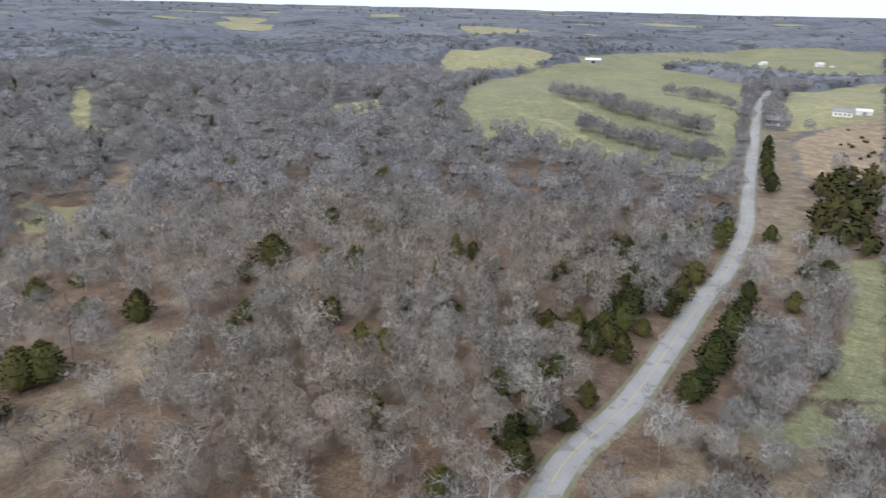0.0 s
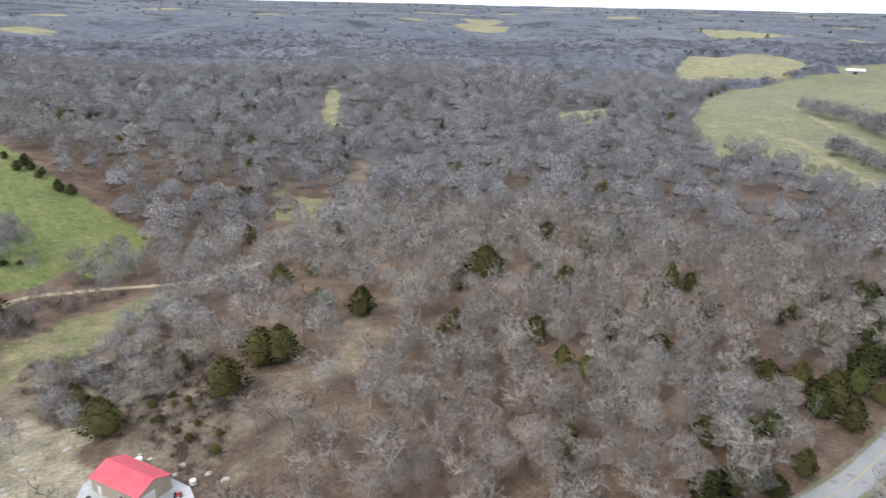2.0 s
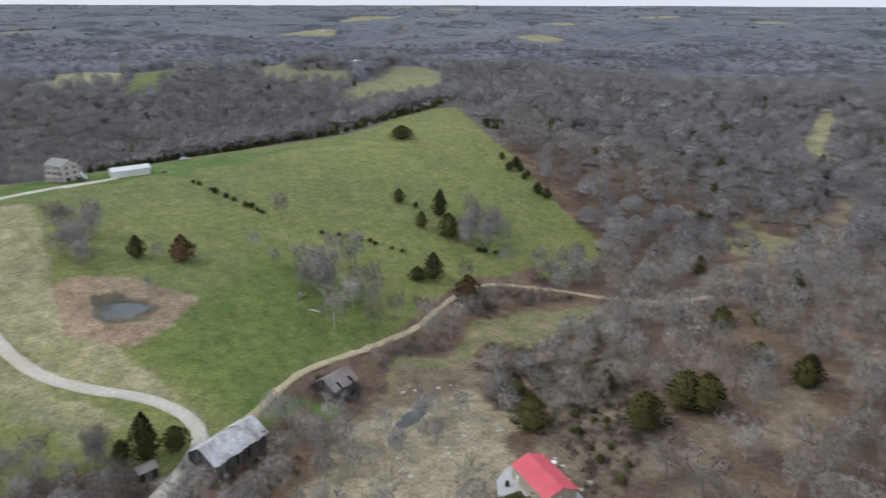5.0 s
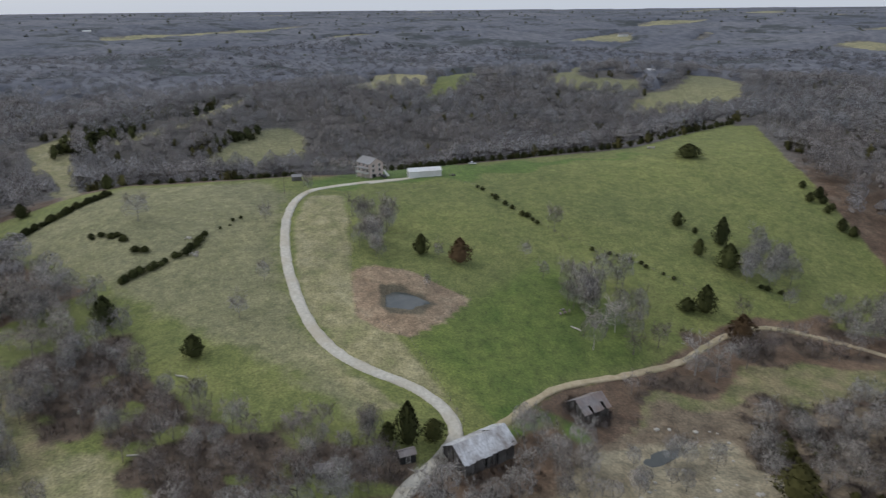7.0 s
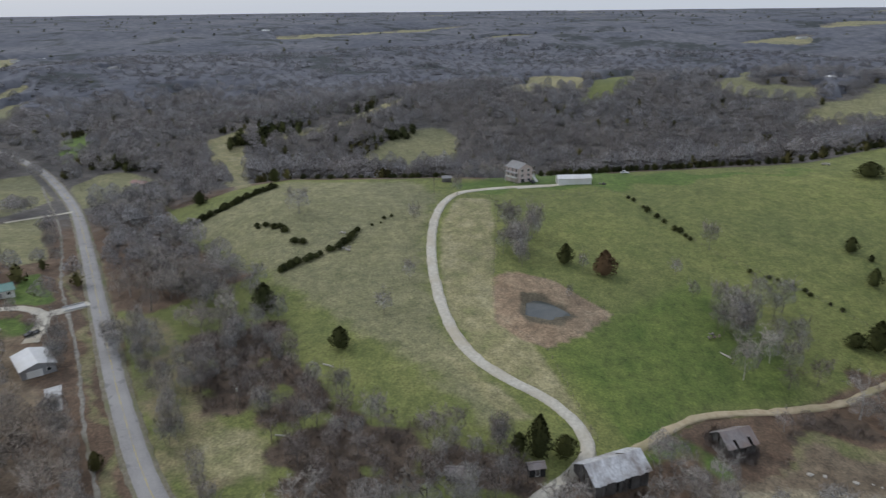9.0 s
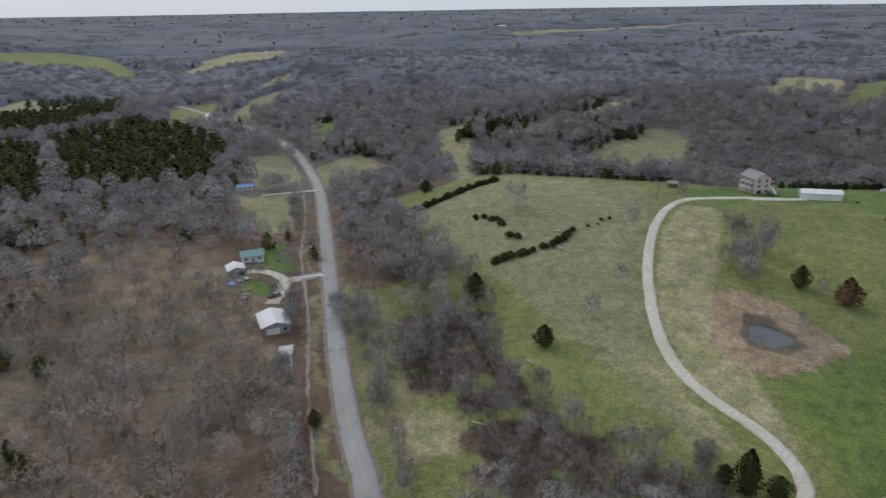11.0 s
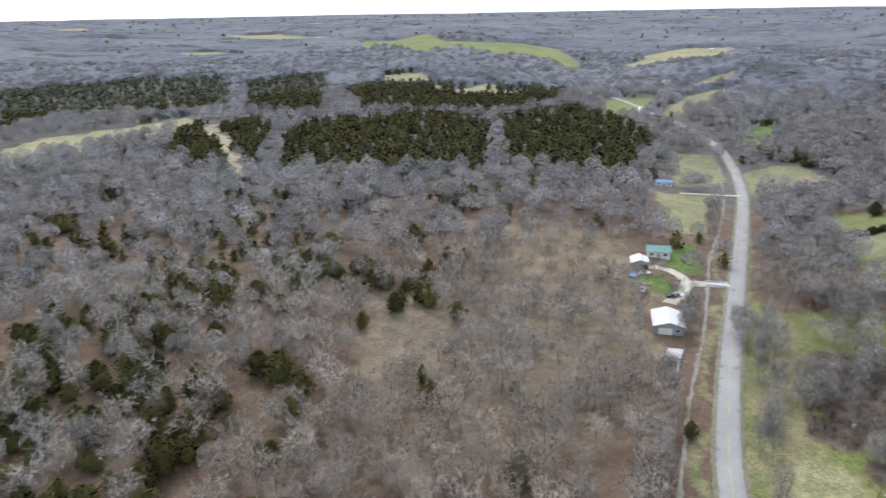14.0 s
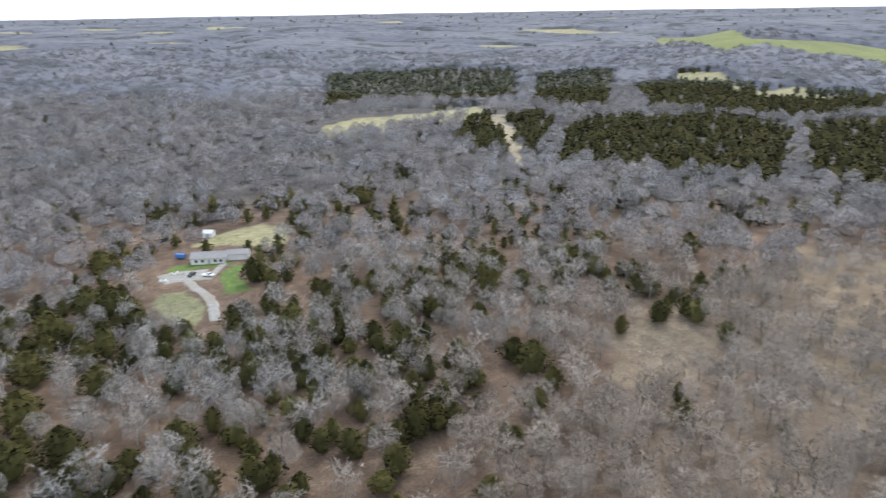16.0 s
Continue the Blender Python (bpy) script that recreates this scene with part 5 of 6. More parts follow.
# ---- trees that stand by themselves ----
def place_cedars(spots, label, group, material, kinds=3, seed=3):
    """Cedars as things: x, y, height and half-width of each."""
    g = np.random.default_rng(seed)
    stock = []
    for _ in range(kinds):
        trunk = tube((0, 0, -0.3), (0, 0, 0.6), 0.03, 0.02, 6)
        stock.append(grown("cedar", (("trunk", trunk, M_TRUNK), ("crown", dressed(evergreen(g, 1.0, 0.5, 1000, 0.058, 0.32), 0.35, 0.6), material)), label, "tree", group))
    for k, (x, y, h, r) in enumerate(spots):
        ob = rooted(stock[k % kinds], x, y, 1.0, 1.0, g.uniform(0, 360))
        ob.scale = (2 * r, 2 * r, h * 0.86)
    for s in stock:
        clear_away(s)


place_cedars(PASTURE_CEDARS,
             "dark green cedar standing alone in the pasture", "pasture cedars", M_CEDAR, 3, 3)
place_cedars(DRIVE_CEDARS, "dark cedar beside the gravel driveway", "driveway cedars", M_CEDAR, 2, 4)
place_cedars(RUSTY_CEDARS, "rusty brown cedar in the pasture", "rusty cedars", M_RUSTY, 2, 5)
place_cedars(LOT_CEDARS,
             "olive green cedar at the edge of the woods", "cedars by the lot", M_OLIVE, 3, 6)
place_cedars(UPPER_ROAD_CEDARS,
             "dark green cedar among bare trees above the road", "cedars above the road", M_OLIVE, 4, 7)
place_cedars(BANK_CEDARS,
             "dark green cedar among bare trees on the slope", "cedars on the slope", M_OLIVE, 4, 13)
place_cedars(LOWER_ROAD_CEDARS,
             "dark green cedar on the bank below the road", "cedars below the road", M_CEDAR, 4, 8)
place_cedars(SOUTH_CEDARS,
             "olive green cedar in the bare woods", "cedars of the south woods", M_OLIVE, 4, 9)
place_cedars(RANCH_CEDARS,
             "olive green cedar in dense mixed woods", "cedars by the ranch house", M_OLIVE, 4, 10)


def hedge(line, count, h, r, seed, label, group, jitter=0.8, leaf=M_CEDAR):
    """A row of small cedars along a line."""
    g = np.random.default_rng(seed)
    spots = []
    for i in range(count):
        t = (i + g.uniform(-0.3, 0.3)) / max(count - 1, 1) * (len(line) - 1)
        k = min(max(int(t), 0), len(line) - 2)
        f = t - k
        s = g.uniform(0.65, 1.2)
        spots.append((line[k][0] * (1 - f) + line[k + 1][0] * f + g.uniform(-jitter, jitter),
                      line[k][1] * (1 - f) + line[k + 1][1] * f + g.uniform(-jitter, jitter), h * s, r * s))
    place_cedars(spots, label, group, leaf, 3, seed)


hedge([(-336, -133), (-340, -126), (-350, -115), (-360, -104), (-371, -92)], 38, 3.6, 2.2, 11, "small dark cedar in a dense hedgerow", "hedgerow cedars", 0.5)
hedge([(-315, -87), (-311, -79), (-306, -72)], 14, 2.2, 1.5, 12, "low dark cedar bush in a clump", "cedar clump on the slope", 1.8)
hedge([(-294, -66), (-291, -63)], 3, 2.6, 1.9, 13, "low dark cedar bush in a clump", "cedar clump in the swale", 1.0)
hedge([(-268, -68), (-273, -61), (-278, -53)], 11, 3.4, 2.2, 14, "dark cedar bush in a dense clump", "cedar clump by the swale", 1.2)
hedge([(-281, -48), (-291, -43), (-302, -38)], 11, 3.0, 1.9, 15, "dark cedar bush in a dense clump", "cedar clump on the rise", 1.4)
hedge([(-305, -33), (-318, -26)], 4, 1.6, 1.0, 16, "tiny dark cedar bush", "cedar seedlings", 1.5)
hedge([(-338, 90), (-318, 96), (-300, 102), (-290, 106)], 10, 2.8, 1.5, 17, "small dark cedar in the fence row", "upper fence row cedars", 0.6)
hedge([(-262, 122), (-252, 135), (-238, 145)], 8, 2.0, 1.2, 18, "small dark cedar in the fence row", "lower fence row cedars", 0.8)
hedge([(-397, -80), (-398, -30), (-392, 0)], 14, 3.0, 2.2, 19, "dark cedar along the ridge fence", "ridge cedars", 1.5)
hedge([(-392, 55), (-402, 110), (-406, 210), (-440, 300)], 60, 4.6, 2.2, 20, "dark cedar in a long row behind the ridge", "cedar row behind the ridge", 1.0)
hedge([(-232, 182), (-226, 186)], 3, 2.2, 1.4, 21, "low dark bush in the pasture", "pasture bushes", 2.0)
hedge([(-300, 252), (-280, 250), (-262, 246)], 9, 6.0, 2.6, 22, "dark cedar along the wood's edge", "field edge cedars", 4.0)
hedge([(-230, 476), (-215, 440), (-200, 400), (-185, 370)], 12, 9.0, 3.2, 23, "dark cedar beside a grassy strip", "cedars by the cleared strip", 5.0)
hedge([(255, 440), (300, 470), (330, 520)], 24, 2.4, 1.6, 24, "small cedar on the scrubby slope", "scrub slope cedars", 22.0)


def lone_trees(spots, label, group, seed, pale=False):
    g = np.random.default_rng(seed)
    stock = []
    for _ in range(3):
        a, b = bare_tree(g, 10.0, 4.6, 10, 6, 11, 0.66)
        spray = dressed(puff(g, 9.4, 4.0, 11, 4), 4.0)
        stock.append(grown("bare_tree", (("trunk", a, M_PALE if pale else M_TRUNK), ("crown", dressed(b, 4.5), M_PALE if pale else M_TWIG), ("twig_spray", spray, M_HAZE)), label, "tree", group))
    for k, (x, y, h, r) in enumerate(spots):
        ob = rooted(stock[k % 3], x, y, 1.0, 1.0, g.uniform(0, 360))
        ob.scale = (r / 4.6, r / 4.6, h / 10)
    for s in stock:
        clear_away(s)


lone_trees([(-324, -70, 13, 7.5), (-309, -14, 9, 3.6), (-230, -22, 9, 4), (-255, -14, 9, 3.2), (-281, 111, 13, 4.6), (-260, 54, 8, 2.5), (-238, 45, 6, 1.7),
            (-240, 91, 8, 2.7), (-345, 6, 11, 3.5), (-258, 90, 7, 2.9)],
           "leafless grey tree standing alone in the pasture", "pasture trees", 31)
lone_trees([(-198, 94, 15, 6), (-207, 106, 13, 4.5)], "pale-barked leafless sycamore by the thicket", "pale pasture trees", 32, True)


def grove(middle, half, count, size, seed, label, group):
    g = np.random.default_rng(seed)
    spots = []
    for _ in range(count):
        a, q = g.uniform(0, 2 * np.pi), math.sqrt(g.uniform(0, 1))
        s = g.uniform(0.75, 1.2)
        spots.append((middle[0] + math.cos(a) * q * half[0], middle[1] + math.sin(a) * q * half[1], size * s, size * 0.36 * s))
    lone_trees(spots, label, group, seed)


grove((-283, 32), (20, 10), 14, 13, 41, "leafless grey tree in a small grove by the pond", "grove by the pond")
grove((-222, 110), (22, 16), 18, 12, 42, "leafless grey tree in a pasture grove", "grove in the pasture")
grove((-240, 188), (14, 18), 18, 12, 43, "leafless grey tree in a grove by the creek", "grove by the creek")
grove((-206, 200), (16, 24), 14, 10, 44, "leafless grey tree along the lane", "trees along the lane")
grove((-214, -62), (18, 14), 10, 10, 45, "leafless grey tree beside the brush", "trees by the brush")
grove((-255, -90), (14, 16), 12, 11, 46, "leafless grey tree in the roadside clump", "roadside clump")
grove((-175, -35), (16, 18), 9, 9, 47, "leafless grey tree standing in brush", "trees in the brush")
grove((-136, 80), (14, 26), 12, 8, 48, "thin leafless tree on the bare lot", "trees on the lot")
grove((-197, -79), (13, 15), 14, 9, 52, "thin leafless grey tree in rough grass by the road", "trees by the road")
grove((-222, -103), (12, 14), 10, 10, 53, "leafless grey tree on the road bank", "trees on the bank")
grove((-155, 8), (10, 10), 6, 8, 49, "leafless grey tree by the sheds", "trees by the sheds")
grove((-379, 22), (5, 10), 4, 10, 50, "leafless grey shade tree by the farmhouse", "farmhouse trees")
for k, (a, b) in enumerate((((-128, -53), (-185, -86)), ((-185, -86), (-240, -117)), ((-118, -76), (-175, -112)), ((-300, -178), (-390, -228)), ((-140, -92), (-235, -142)))):
    g = np.random.default_rng(80 + k)
    lone_trees([(a[0] + (b[0] - a[0]) * q + g.uniform(-2.5, 2.5), a[1] + (b[1] - a[1]) * q + g.uniform(-2.5, 2.5), g.uniform(7, 10), g.uniform(2.2, 3.4)) for q in g.uniform(0, 1, 12)],
               "thin leafless tree on the road verge", "verge trees", 90 + k)
hedge([(-150, 130), (-120, 135), (-95, 112)], 30, 2.4, 1.2, 25, "small olive cedar bush on the bare slope", "slope cedars", 7.0, M_OLIVE)
grove((-205, -165), (40, 26), 22, 8, 51, "thin leafless tree on tan ground by the yard", "trees by the yard")

# ---- buildings and other made things ----
def part(name, bm, material, parent, label=""):
    """Links a bmesh as one mesh under a thing or a part."""
    me = bpy.data.meshes.new(name)
    bm.to_mesh(me)
    bm.free()
    me.materials.append(material)
    ob = new(name, me)
    ob.parent = parent
    if label:
        tagged(ob, label)
    return ob


def block(bm, x0, x1, y0, y1, z0, z1, turn=None):
    v = [bm.verts.new(p) for p in ((x0, y0, z0), (x1, y0, z0), (x1, y1, z0), (x0, y1, z0), (x0, y0, z1), (x1, y0, z1), (x1, y1, z1), (x0, y1, z1))]
    for q in ((3, 2, 1, 0), (4, 5, 6, 7), (0, 1, 5, 4), (1, 2, 6, 5), (2, 3, 7, 6), (3, 0, 4, 7)):
        bm.faces.new([v[i] for i in q])
    if turn is not None:
        bmesh.ops.transform(bm, matrix=turn, verts=v)
    return v


def prism(bm, outline, y0, y1):
    """A solid between two upright copies of an outline in x and z."""
    a = [bm.verts.new((x, y0, z)) for x, z in outline]
    b = [bm.verts.new((x, y1, z)) for x, z in outline]
    n = len(a)
    bm.faces.new(a)
    bm.faces.new(b[::-1])
    for i in range(n):
        j = (i + 1) % n
        bm.faces.new((a[j], a[i], b[i], b[j]))


def rod(bm, a, b, r, sides=8, r2=None):
    v, f = tube(a, b, r, r if r2 is None else r2, sides)
    vs = [bm.verts.new(p) for p in v]
    for t in f:
        bm.faces.new([vs[i] for i in t])
    bm.faces.new(vs[:sides][::-1])
    bm.faces.new(vs[sides:])


def thing(name, x, y, turn, label, category, group="", sink=0.0, z=None):
    ob = new(name)
    ob.matrix_world = pose(x, y, (float(height(x, y)) if z is None else z) - sink, 0, 0, turn)
    return tagged(ob, label, category, group)


def gable_walls(bm, L, W, h, rise, t=0.15, sink=1.2):
    """Four walls with thickness and two gables, length along x."""
    x, y = L / 2, W / 2
    block(bm, -x, x, -y, -y + t, -sink, h)
    block(bm, -x, x, y - t, y, -sink, h)
    for s in (-1, 1):
        x0, x1 = (s * x, s * (x - t)) if s < 0 else (s * (x - t), s * x)
        v = [(-y + t, -sink), (y - t, -sink), (y - t, h), (0, h + rise * (1 - t / y)), (-y + t, h)]
        a = [bm.verts.new((x0, p, z)) for p, z in v]
        b = [bm.verts.new((x1, p, z)) for p, z in v]
        bm.faces.new(a[::-1])
        bm.faces.new(b)
        for i in range(5):
            j = (i + 1) % 5
            bm.faces.new((a[i], a[j], b[j], b[i]))


def roof_slab(side, L, W, h, rise, over, t, ribs, roof, root):
    """One slope of a gable roof, as a slab with raised seams on it."""
    bm = bmesh.new()
    run = W / 2 + over
    drop = rise * run / (W / 2)
    n = Vector((0, side * drop, run)).normalized()
    x = L / 2 + over

    def slab(x0, x1, lo, hi, k0=0.0, k1=1.0):
        pts = []
        for d in (lo, hi):
            for xx, k in ((x0, k0), (x1, k0), (x1, k1), (x0, k1)):
                p = Vector((xx, side * run * k, h + rise - drop * k)) + n * d
                pts.append(bm.verts.new(p))
        for q in ((3, 2, 1, 0), (4, 5, 6, 7), (0, 1, 5, 4), (1, 2, 6, 5), (2, 3, 7, 6), (3, 0, 4, 7)):
            bm.faces.new([pts[i] for i in q])

    slab(-x, x, 0.0, t)
    bmesh.ops.recalc_face_normals(bm, faces=bm.faces)
    slope = part("roof_slope", bm, roof, root)
    if ribs:
        k = int(2 * x / ribs)
        bm = bmesh.new()
        slab(-0.035, 0.035, t, t + 0.06, 0.01, 0.995)
        bmesh.ops.recalc_face_normals(bm, faces=bm.faces)
        seam = part("seam", bm, roof, slope)
        seam.location.x = -x + 0.05
        for i in range(1, k + 1):
            more = new("seam", seam.data)
            more.parent = slope
            more.location.x = -x + 0.05 + (2 * x - 0.1) * i / k
    return slope


def opening(root, name, side, u, v, w, h, L, W, frame_mat, pane_mat, bars=0):
    """A door or window set into a wall: side is x+, x-, y+ or y-; u along the wall, v the sill's height. A panel in
    M_DARK paints the shade of an open doorway.
    """
    proud = 0.05
    bm, pn = bmesh.new(), bmesh.new()
    e = 0.09
    block(bm, u - w / 2 - e, u - w / 2, -proud, 0.04, v - e, v + h + e)
    block(bm, u + w / 2, u + w / 2 + e, -proud, 0.04, v - e, v + h + e)
    block(bm, u - w / 2, u + w / 2, -proud, 0.04, v + h, v + h + e)
    block(bm, u - w / 2, u + w / 2, -proud - 0.03, 0.04, v - e, v)
    block(pn, u - w / 2, u + w / 2, -0.02, 0.02, v, v + h)
    for i in range(bars):
        c = v + h * (i + 1) / (bars + 1)
        block(pn, u - w / 2, u + w / 2, -0.035, -0.02, c - 0.02, c + 0.02)
    turn = {"y-": 0, "x+": 90, "y+": 180, "x-": 270}[side]
    off = W / 2 if side[0] == "y" else L / 2
    m = pose(0, 0, 0, 0, 0, turn) @ Matrix.Translation((0, -off, 0))
    bmesh.ops.transform(bm, matrix=m, verts=bm.verts)
    bmesh.ops.transform(pn, matrix=m, verts=pn.verts)
    f = part(name, bm, frame_mat, root)
    part("pane" if name == "window" else "panel", pn, pane_mat, f)
    return f


def building(name, x, y, turn, L, W, h, rise, wall, roof, label, category, openings=(), over=0.35, ribs=0.9, group="", sink=0.0, trim=None):
    root = thing(name, x, y, turn, label, category, group, sink)
    bm = bmesh.new()
    gable_walls(bm, L, W, h, rise)
    bmesh.ops.recalc_face_normals(bm, faces=bm.faces)
    part("wall", bm, wall, root)
    for s in (-1, 1):
        roof_slab(s, L, W, h, rise, over, 0.1, ribs, roof, root)
    bm = bmesh.new()
    z = h + rise + 0.1
    block(bm, -L / 2 - over, L / 2 + over, -0.16, 0.16, z - 0.05, z + 0.07)
    part("ridge_cap", bm, roof, root)
    for o in openings:
        kind, side, u, v, w, hh, *mat = o
        opening(root, kind, side, u, v, w, hh, L, W, trim or M_WHITE, mat[0] if mat else M_GLASS, 0 if kind == "window" else 4)
    return root


def pad(name, pts, lift, material, label, category="yard"):
    """A level slab over the ground."""
    z = max(float(height(*p)) for p in pts) + lift
    bm = bmesh.new()
    top = [bm.verts.new((*p, z)) for p in pts]
    low = [bm.verts.new((*p, z - 2.0)) for p in pts]
    bm.faces.new(top)
    for i in range(len(pts)):
        j = (i + 1) % len(pts)
        bm.faces.new((top[j], top[i], low[i], low[j]))
    bmesh.ops.recalc_face_normals(bm, faces=bm.faces)
    ob = part(name, bm, material, None)
    return tagged(ob, label, category, kind="structure"), z


# the red-roofed barn on its gravel pad
yard, yard_z = pad("gravel_pad", [(-107.5, 91), (-110, 96), (-109.5, 100), (-107, 103.5), (-98, 105), (-88, 103), (-84, 99.5), (-83, 96), (-86, 91.5), (-96, 87), (-103, 88)], 0.02, M_CONCRETE,
                   "pale grey gravel pad round the barn", "yard")
barn = building("metal_barn", -98.9, 98.2, -9, 14.0, 8.6, 3.5, 1.7, M_TANWALL, M_RED, "tan steel barn with a bright red metal roof", "barn",
                [("garage_door", "x+", -1.6, 0, 3.0, 2.8, M_WHITE), ("door", "x+", -3.6, 0, 0.95, 2.05, M_WHITE), ("door", "y-", -4.6, 0, 0.95, 2.05, M_WHITE),
                 ("window", "y-", 2.0, 1.2, 0.9, 0.9), ("window", "y+", 0.0, 1.2, 0.9, 0.9)], 0.3, 0.9)
barn.location.z = yard_z


def weathered_barn(name, x, y, turn, L, W, h, rise, roof, label, seed, hole=0.0):
    """An old timber barn: posts, uneven boards with gaps, and a sagging tin roof of loose sheets."""
    g = random.Random(seed)
    root = thing(name, x, y, turn, label, "barn")
    for i in range(5):
        for s in (-1, 1):
            bm = bmesh.new()
            px = -L / 2 + 0.2 + (L - 0.4) * i / 4
            block(bm, px - 0.12, px + 0.12, s * (W / 2 - 0.12) - 0.12, s * (W / 2 - 0.12) + 0.12, -1.5, h)
            part("post", bm, M_OLDBOARD, root)
    for side in ("y-", "y+", "x-", "x+"):
        bm = bmesh.new()
        n = L if side[0] == "y" else W
        u = -n / 2
        while u < n / 2 - 0.1:
            w = g.uniform(0.2, 0.32)
            top = h + (0 if side[0] == "y" else rise * (1 - abs(u + w / 2) / (n / 2)))
            if g.random() > (0.5 if side == "y-" and -n * 0.15 < u < n * 0.4 else 0.12):
                block(bm, u, u + w - 0.02, -0.03, 0.0, -1.0 + g.uniform(0, 0.3), top - g.uniform(0, 0.35))
            u += w
        turn_by = {"y-": 0, "x+": 90, "y+": 180, "x-": 270}[side]
        off = W / 2 if side[0] == "y" else L / 2
        bmesh.ops.transform(bm, matrix=pose(0, 0, 0, 0, 0, turn_by) @ Matrix.Translation((0, -off, 0)), verts=bm.verts)
        part("board_wall", bm, M_OLDBOARD, root)
    over, run = 0.6, W / 2 + 0.6
    drop = rise * run / (W / 2)
    for s in (-1, 1):
        sheets = int(L / 0.8)
        for r, (k0, k1) in enumerate(((0.0, 0.53), (0.5, 1.0))):
            for i in range(sheets):
                if g.random() < hole:
                    continue
                bm = bmesh.new()
                x0 = -L / 2 - over + (L + 2 * over) * i / sheets
                x1 = x0 + (L + 2 * over) / sheets + 0.04
                lift = (0.05 if r == 0 else 0.0) + g.uniform(0, 0.05)
                e = k1 + (g.uniform(-0.02, 0.03) if r == 1 else 0)
                sag = -0.25 * math.sin(math.pi * (i + 0.5) / sheets)
                v = []
                for d in (0, 0.03):
                    for xx, k in ((x0, k0), (x1, k0), (x1, e), (x0, e)):
                        v.append(bm.verts.new((xx, s * run * k, h + rise - drop * k + lift + d + sag * (1 - k))))
                for q in ((3, 2, 1, 0), (4, 5, 6, 7), (0, 1, 5, 4), (1, 2, 6, 5), (2, 3, 7, 6), (3, 0, 4, 7)):
                    bm.faces.new([v[j] for j in q])
                bmesh.ops.recalc_face_normals(bm, faces=bm.faces)
                part("tin_sheet", bm, roof, root)
    # floor slab in near-black: the shade inside the barn is put into its colour
    bm = bmesh.new()
    block(bm, -L / 2 + 0.4, L / 2 - 0.4, -W / 2 + 0.4, W / 2 - 0.4, -1.2, 0.1)
    part("earth_floor", bm, M_DARK, root)
    return root


weathered_barn("old_barn", -151.2, 41.6, 113, 16.0, 9.6, 3.8, 2.9, M_SILVER, "old timber barn with a weathered silver tin roof and open side", 5, 0.02)
weathered_barn("old_barn", -168.5, 79.5, 108, 9.0, 8.0, 3.4, 2.6, M_RUSTTIN, "collapsing grey timber barn with rusty tin roof and vines", 6, 0.05)

# vines and brush on and round the barns
vine = np.random.default_rng(12)
spots = np.array([(-168.5 + math.cos(a) * r, 79.5 + math.sin(a) * r) for a, r in zip(vine.uniform(0, 6.3, 130), vine.uniform(2.8, 6.8, 130))])
stuff("vines", planted([dressed(thicket(vine, 4.0, 2.0, 60), 0.0) for _ in range(4)], spots, vine, (0.6, 1.1)), M_BRUSH, "bare vines grown over the old barn", "vines")
spots = np.array([(-143 + vine.normal(0, 4), 42 + vine.normal(0, 7)) for _ in range(70)])
stuff("brush", planted([dressed(thicket(vine, 3.0, 1.8, 50), 0.0) for _ in range(4)], spots, vine, (0.6, 1.2)), M_BRUSH, "leafless brush beside the old barn", "brush")

building("shed", -151.5, 22.5, 100, 4.2, 3.0, 2.2, 0.8, M_DARK, M_RUSTTIN, "small black shed with a dark tin roof", "shed", [("door", "y-", 0, 0, 1.0, 1.9, M_OLDBOARD)], 0.25, 0.6)
building("corn_crib", -148.5, 1.8, 85, 4.4, 3.4, 2.0, 0.9, M_OLDBOARD, M_RUSTTIN, "tumbledown crib with striped rusty roof in the brush", "shed", [("door", "x+", 0, 0, 0.9, 1.7, M_DARK)], 0.3, 0.7)

# the farmhouse on the ridge
house = building("farmhouse", -373.0, 40.0, 32, 11.0, 9.0, 8.0, 2.4, M_STONE, M_GREYROOF, "three-storey pale pink farmhouse with grey roof on the ridge", "house",
                 [("window", "x+", u, v, 1.3, 1.5) for u in (-2.1, 2.1) for v in (3.3, 5.9)]
                 + [("garage_door", "x+", -1.8, 0, 2.6, 2.2, M_DARK), ("window", "x+", 2.3, 0.8, 1.4, 1.2)]
                 + [("window", "y-", u, v, 1.1, 1.4) for u in (-3.4, 0.2, 3.4) for v in (3.4, 6.0)] + [("window", "y+", u, 5.9, 1.1, 1.4) for u in (-3, 3)], 0.5, 0)
for s in (-1, 1):
    y0, y1 = (4.5, 6.6) if s > 0 else (-6.9, -4.5)
    bm = bmesh.new()
    block(bm, -3.5, 5.0, y0, y1, 2.9, 3.1)
    part("deck", bm, M_WHITE, house)
    edge = y1 if s > 0 else y0
    for px in (-3.3, 0.7, 4.8):
        bm = bmesh.new()
        block(bm, px - 0.08, px + 0.08, edge - 0.1 * s - 0.08, edge - 0.1 * s + 0.08, -1.2, 5.6)
        part("post", bm, M_WHITE, house)
    bm = bmesh.new()
    block(bm, -3.5, 5.0, edge - 0.05, edge + 0.05, 3.95, 4.05)
    for k in range(17):
        block(bm, -3.5 + 0.53 * k, -3.45 + 0.53 * k, edge - 0.03, edge + 0.03, 3.1, 3.95)
    part("railing", bm, M_WHITE, house)
    bm = bmesh.new()
    block(bm, -3.8, 5.3, min(y0, y1) - 0.3 * (s < 0), max(y0, y1) + 0.3 * (s > 0), 5.6, 5.75)
    part("porch_roof", bm, M_GREYROOF, house)
bm = bmesh.new()
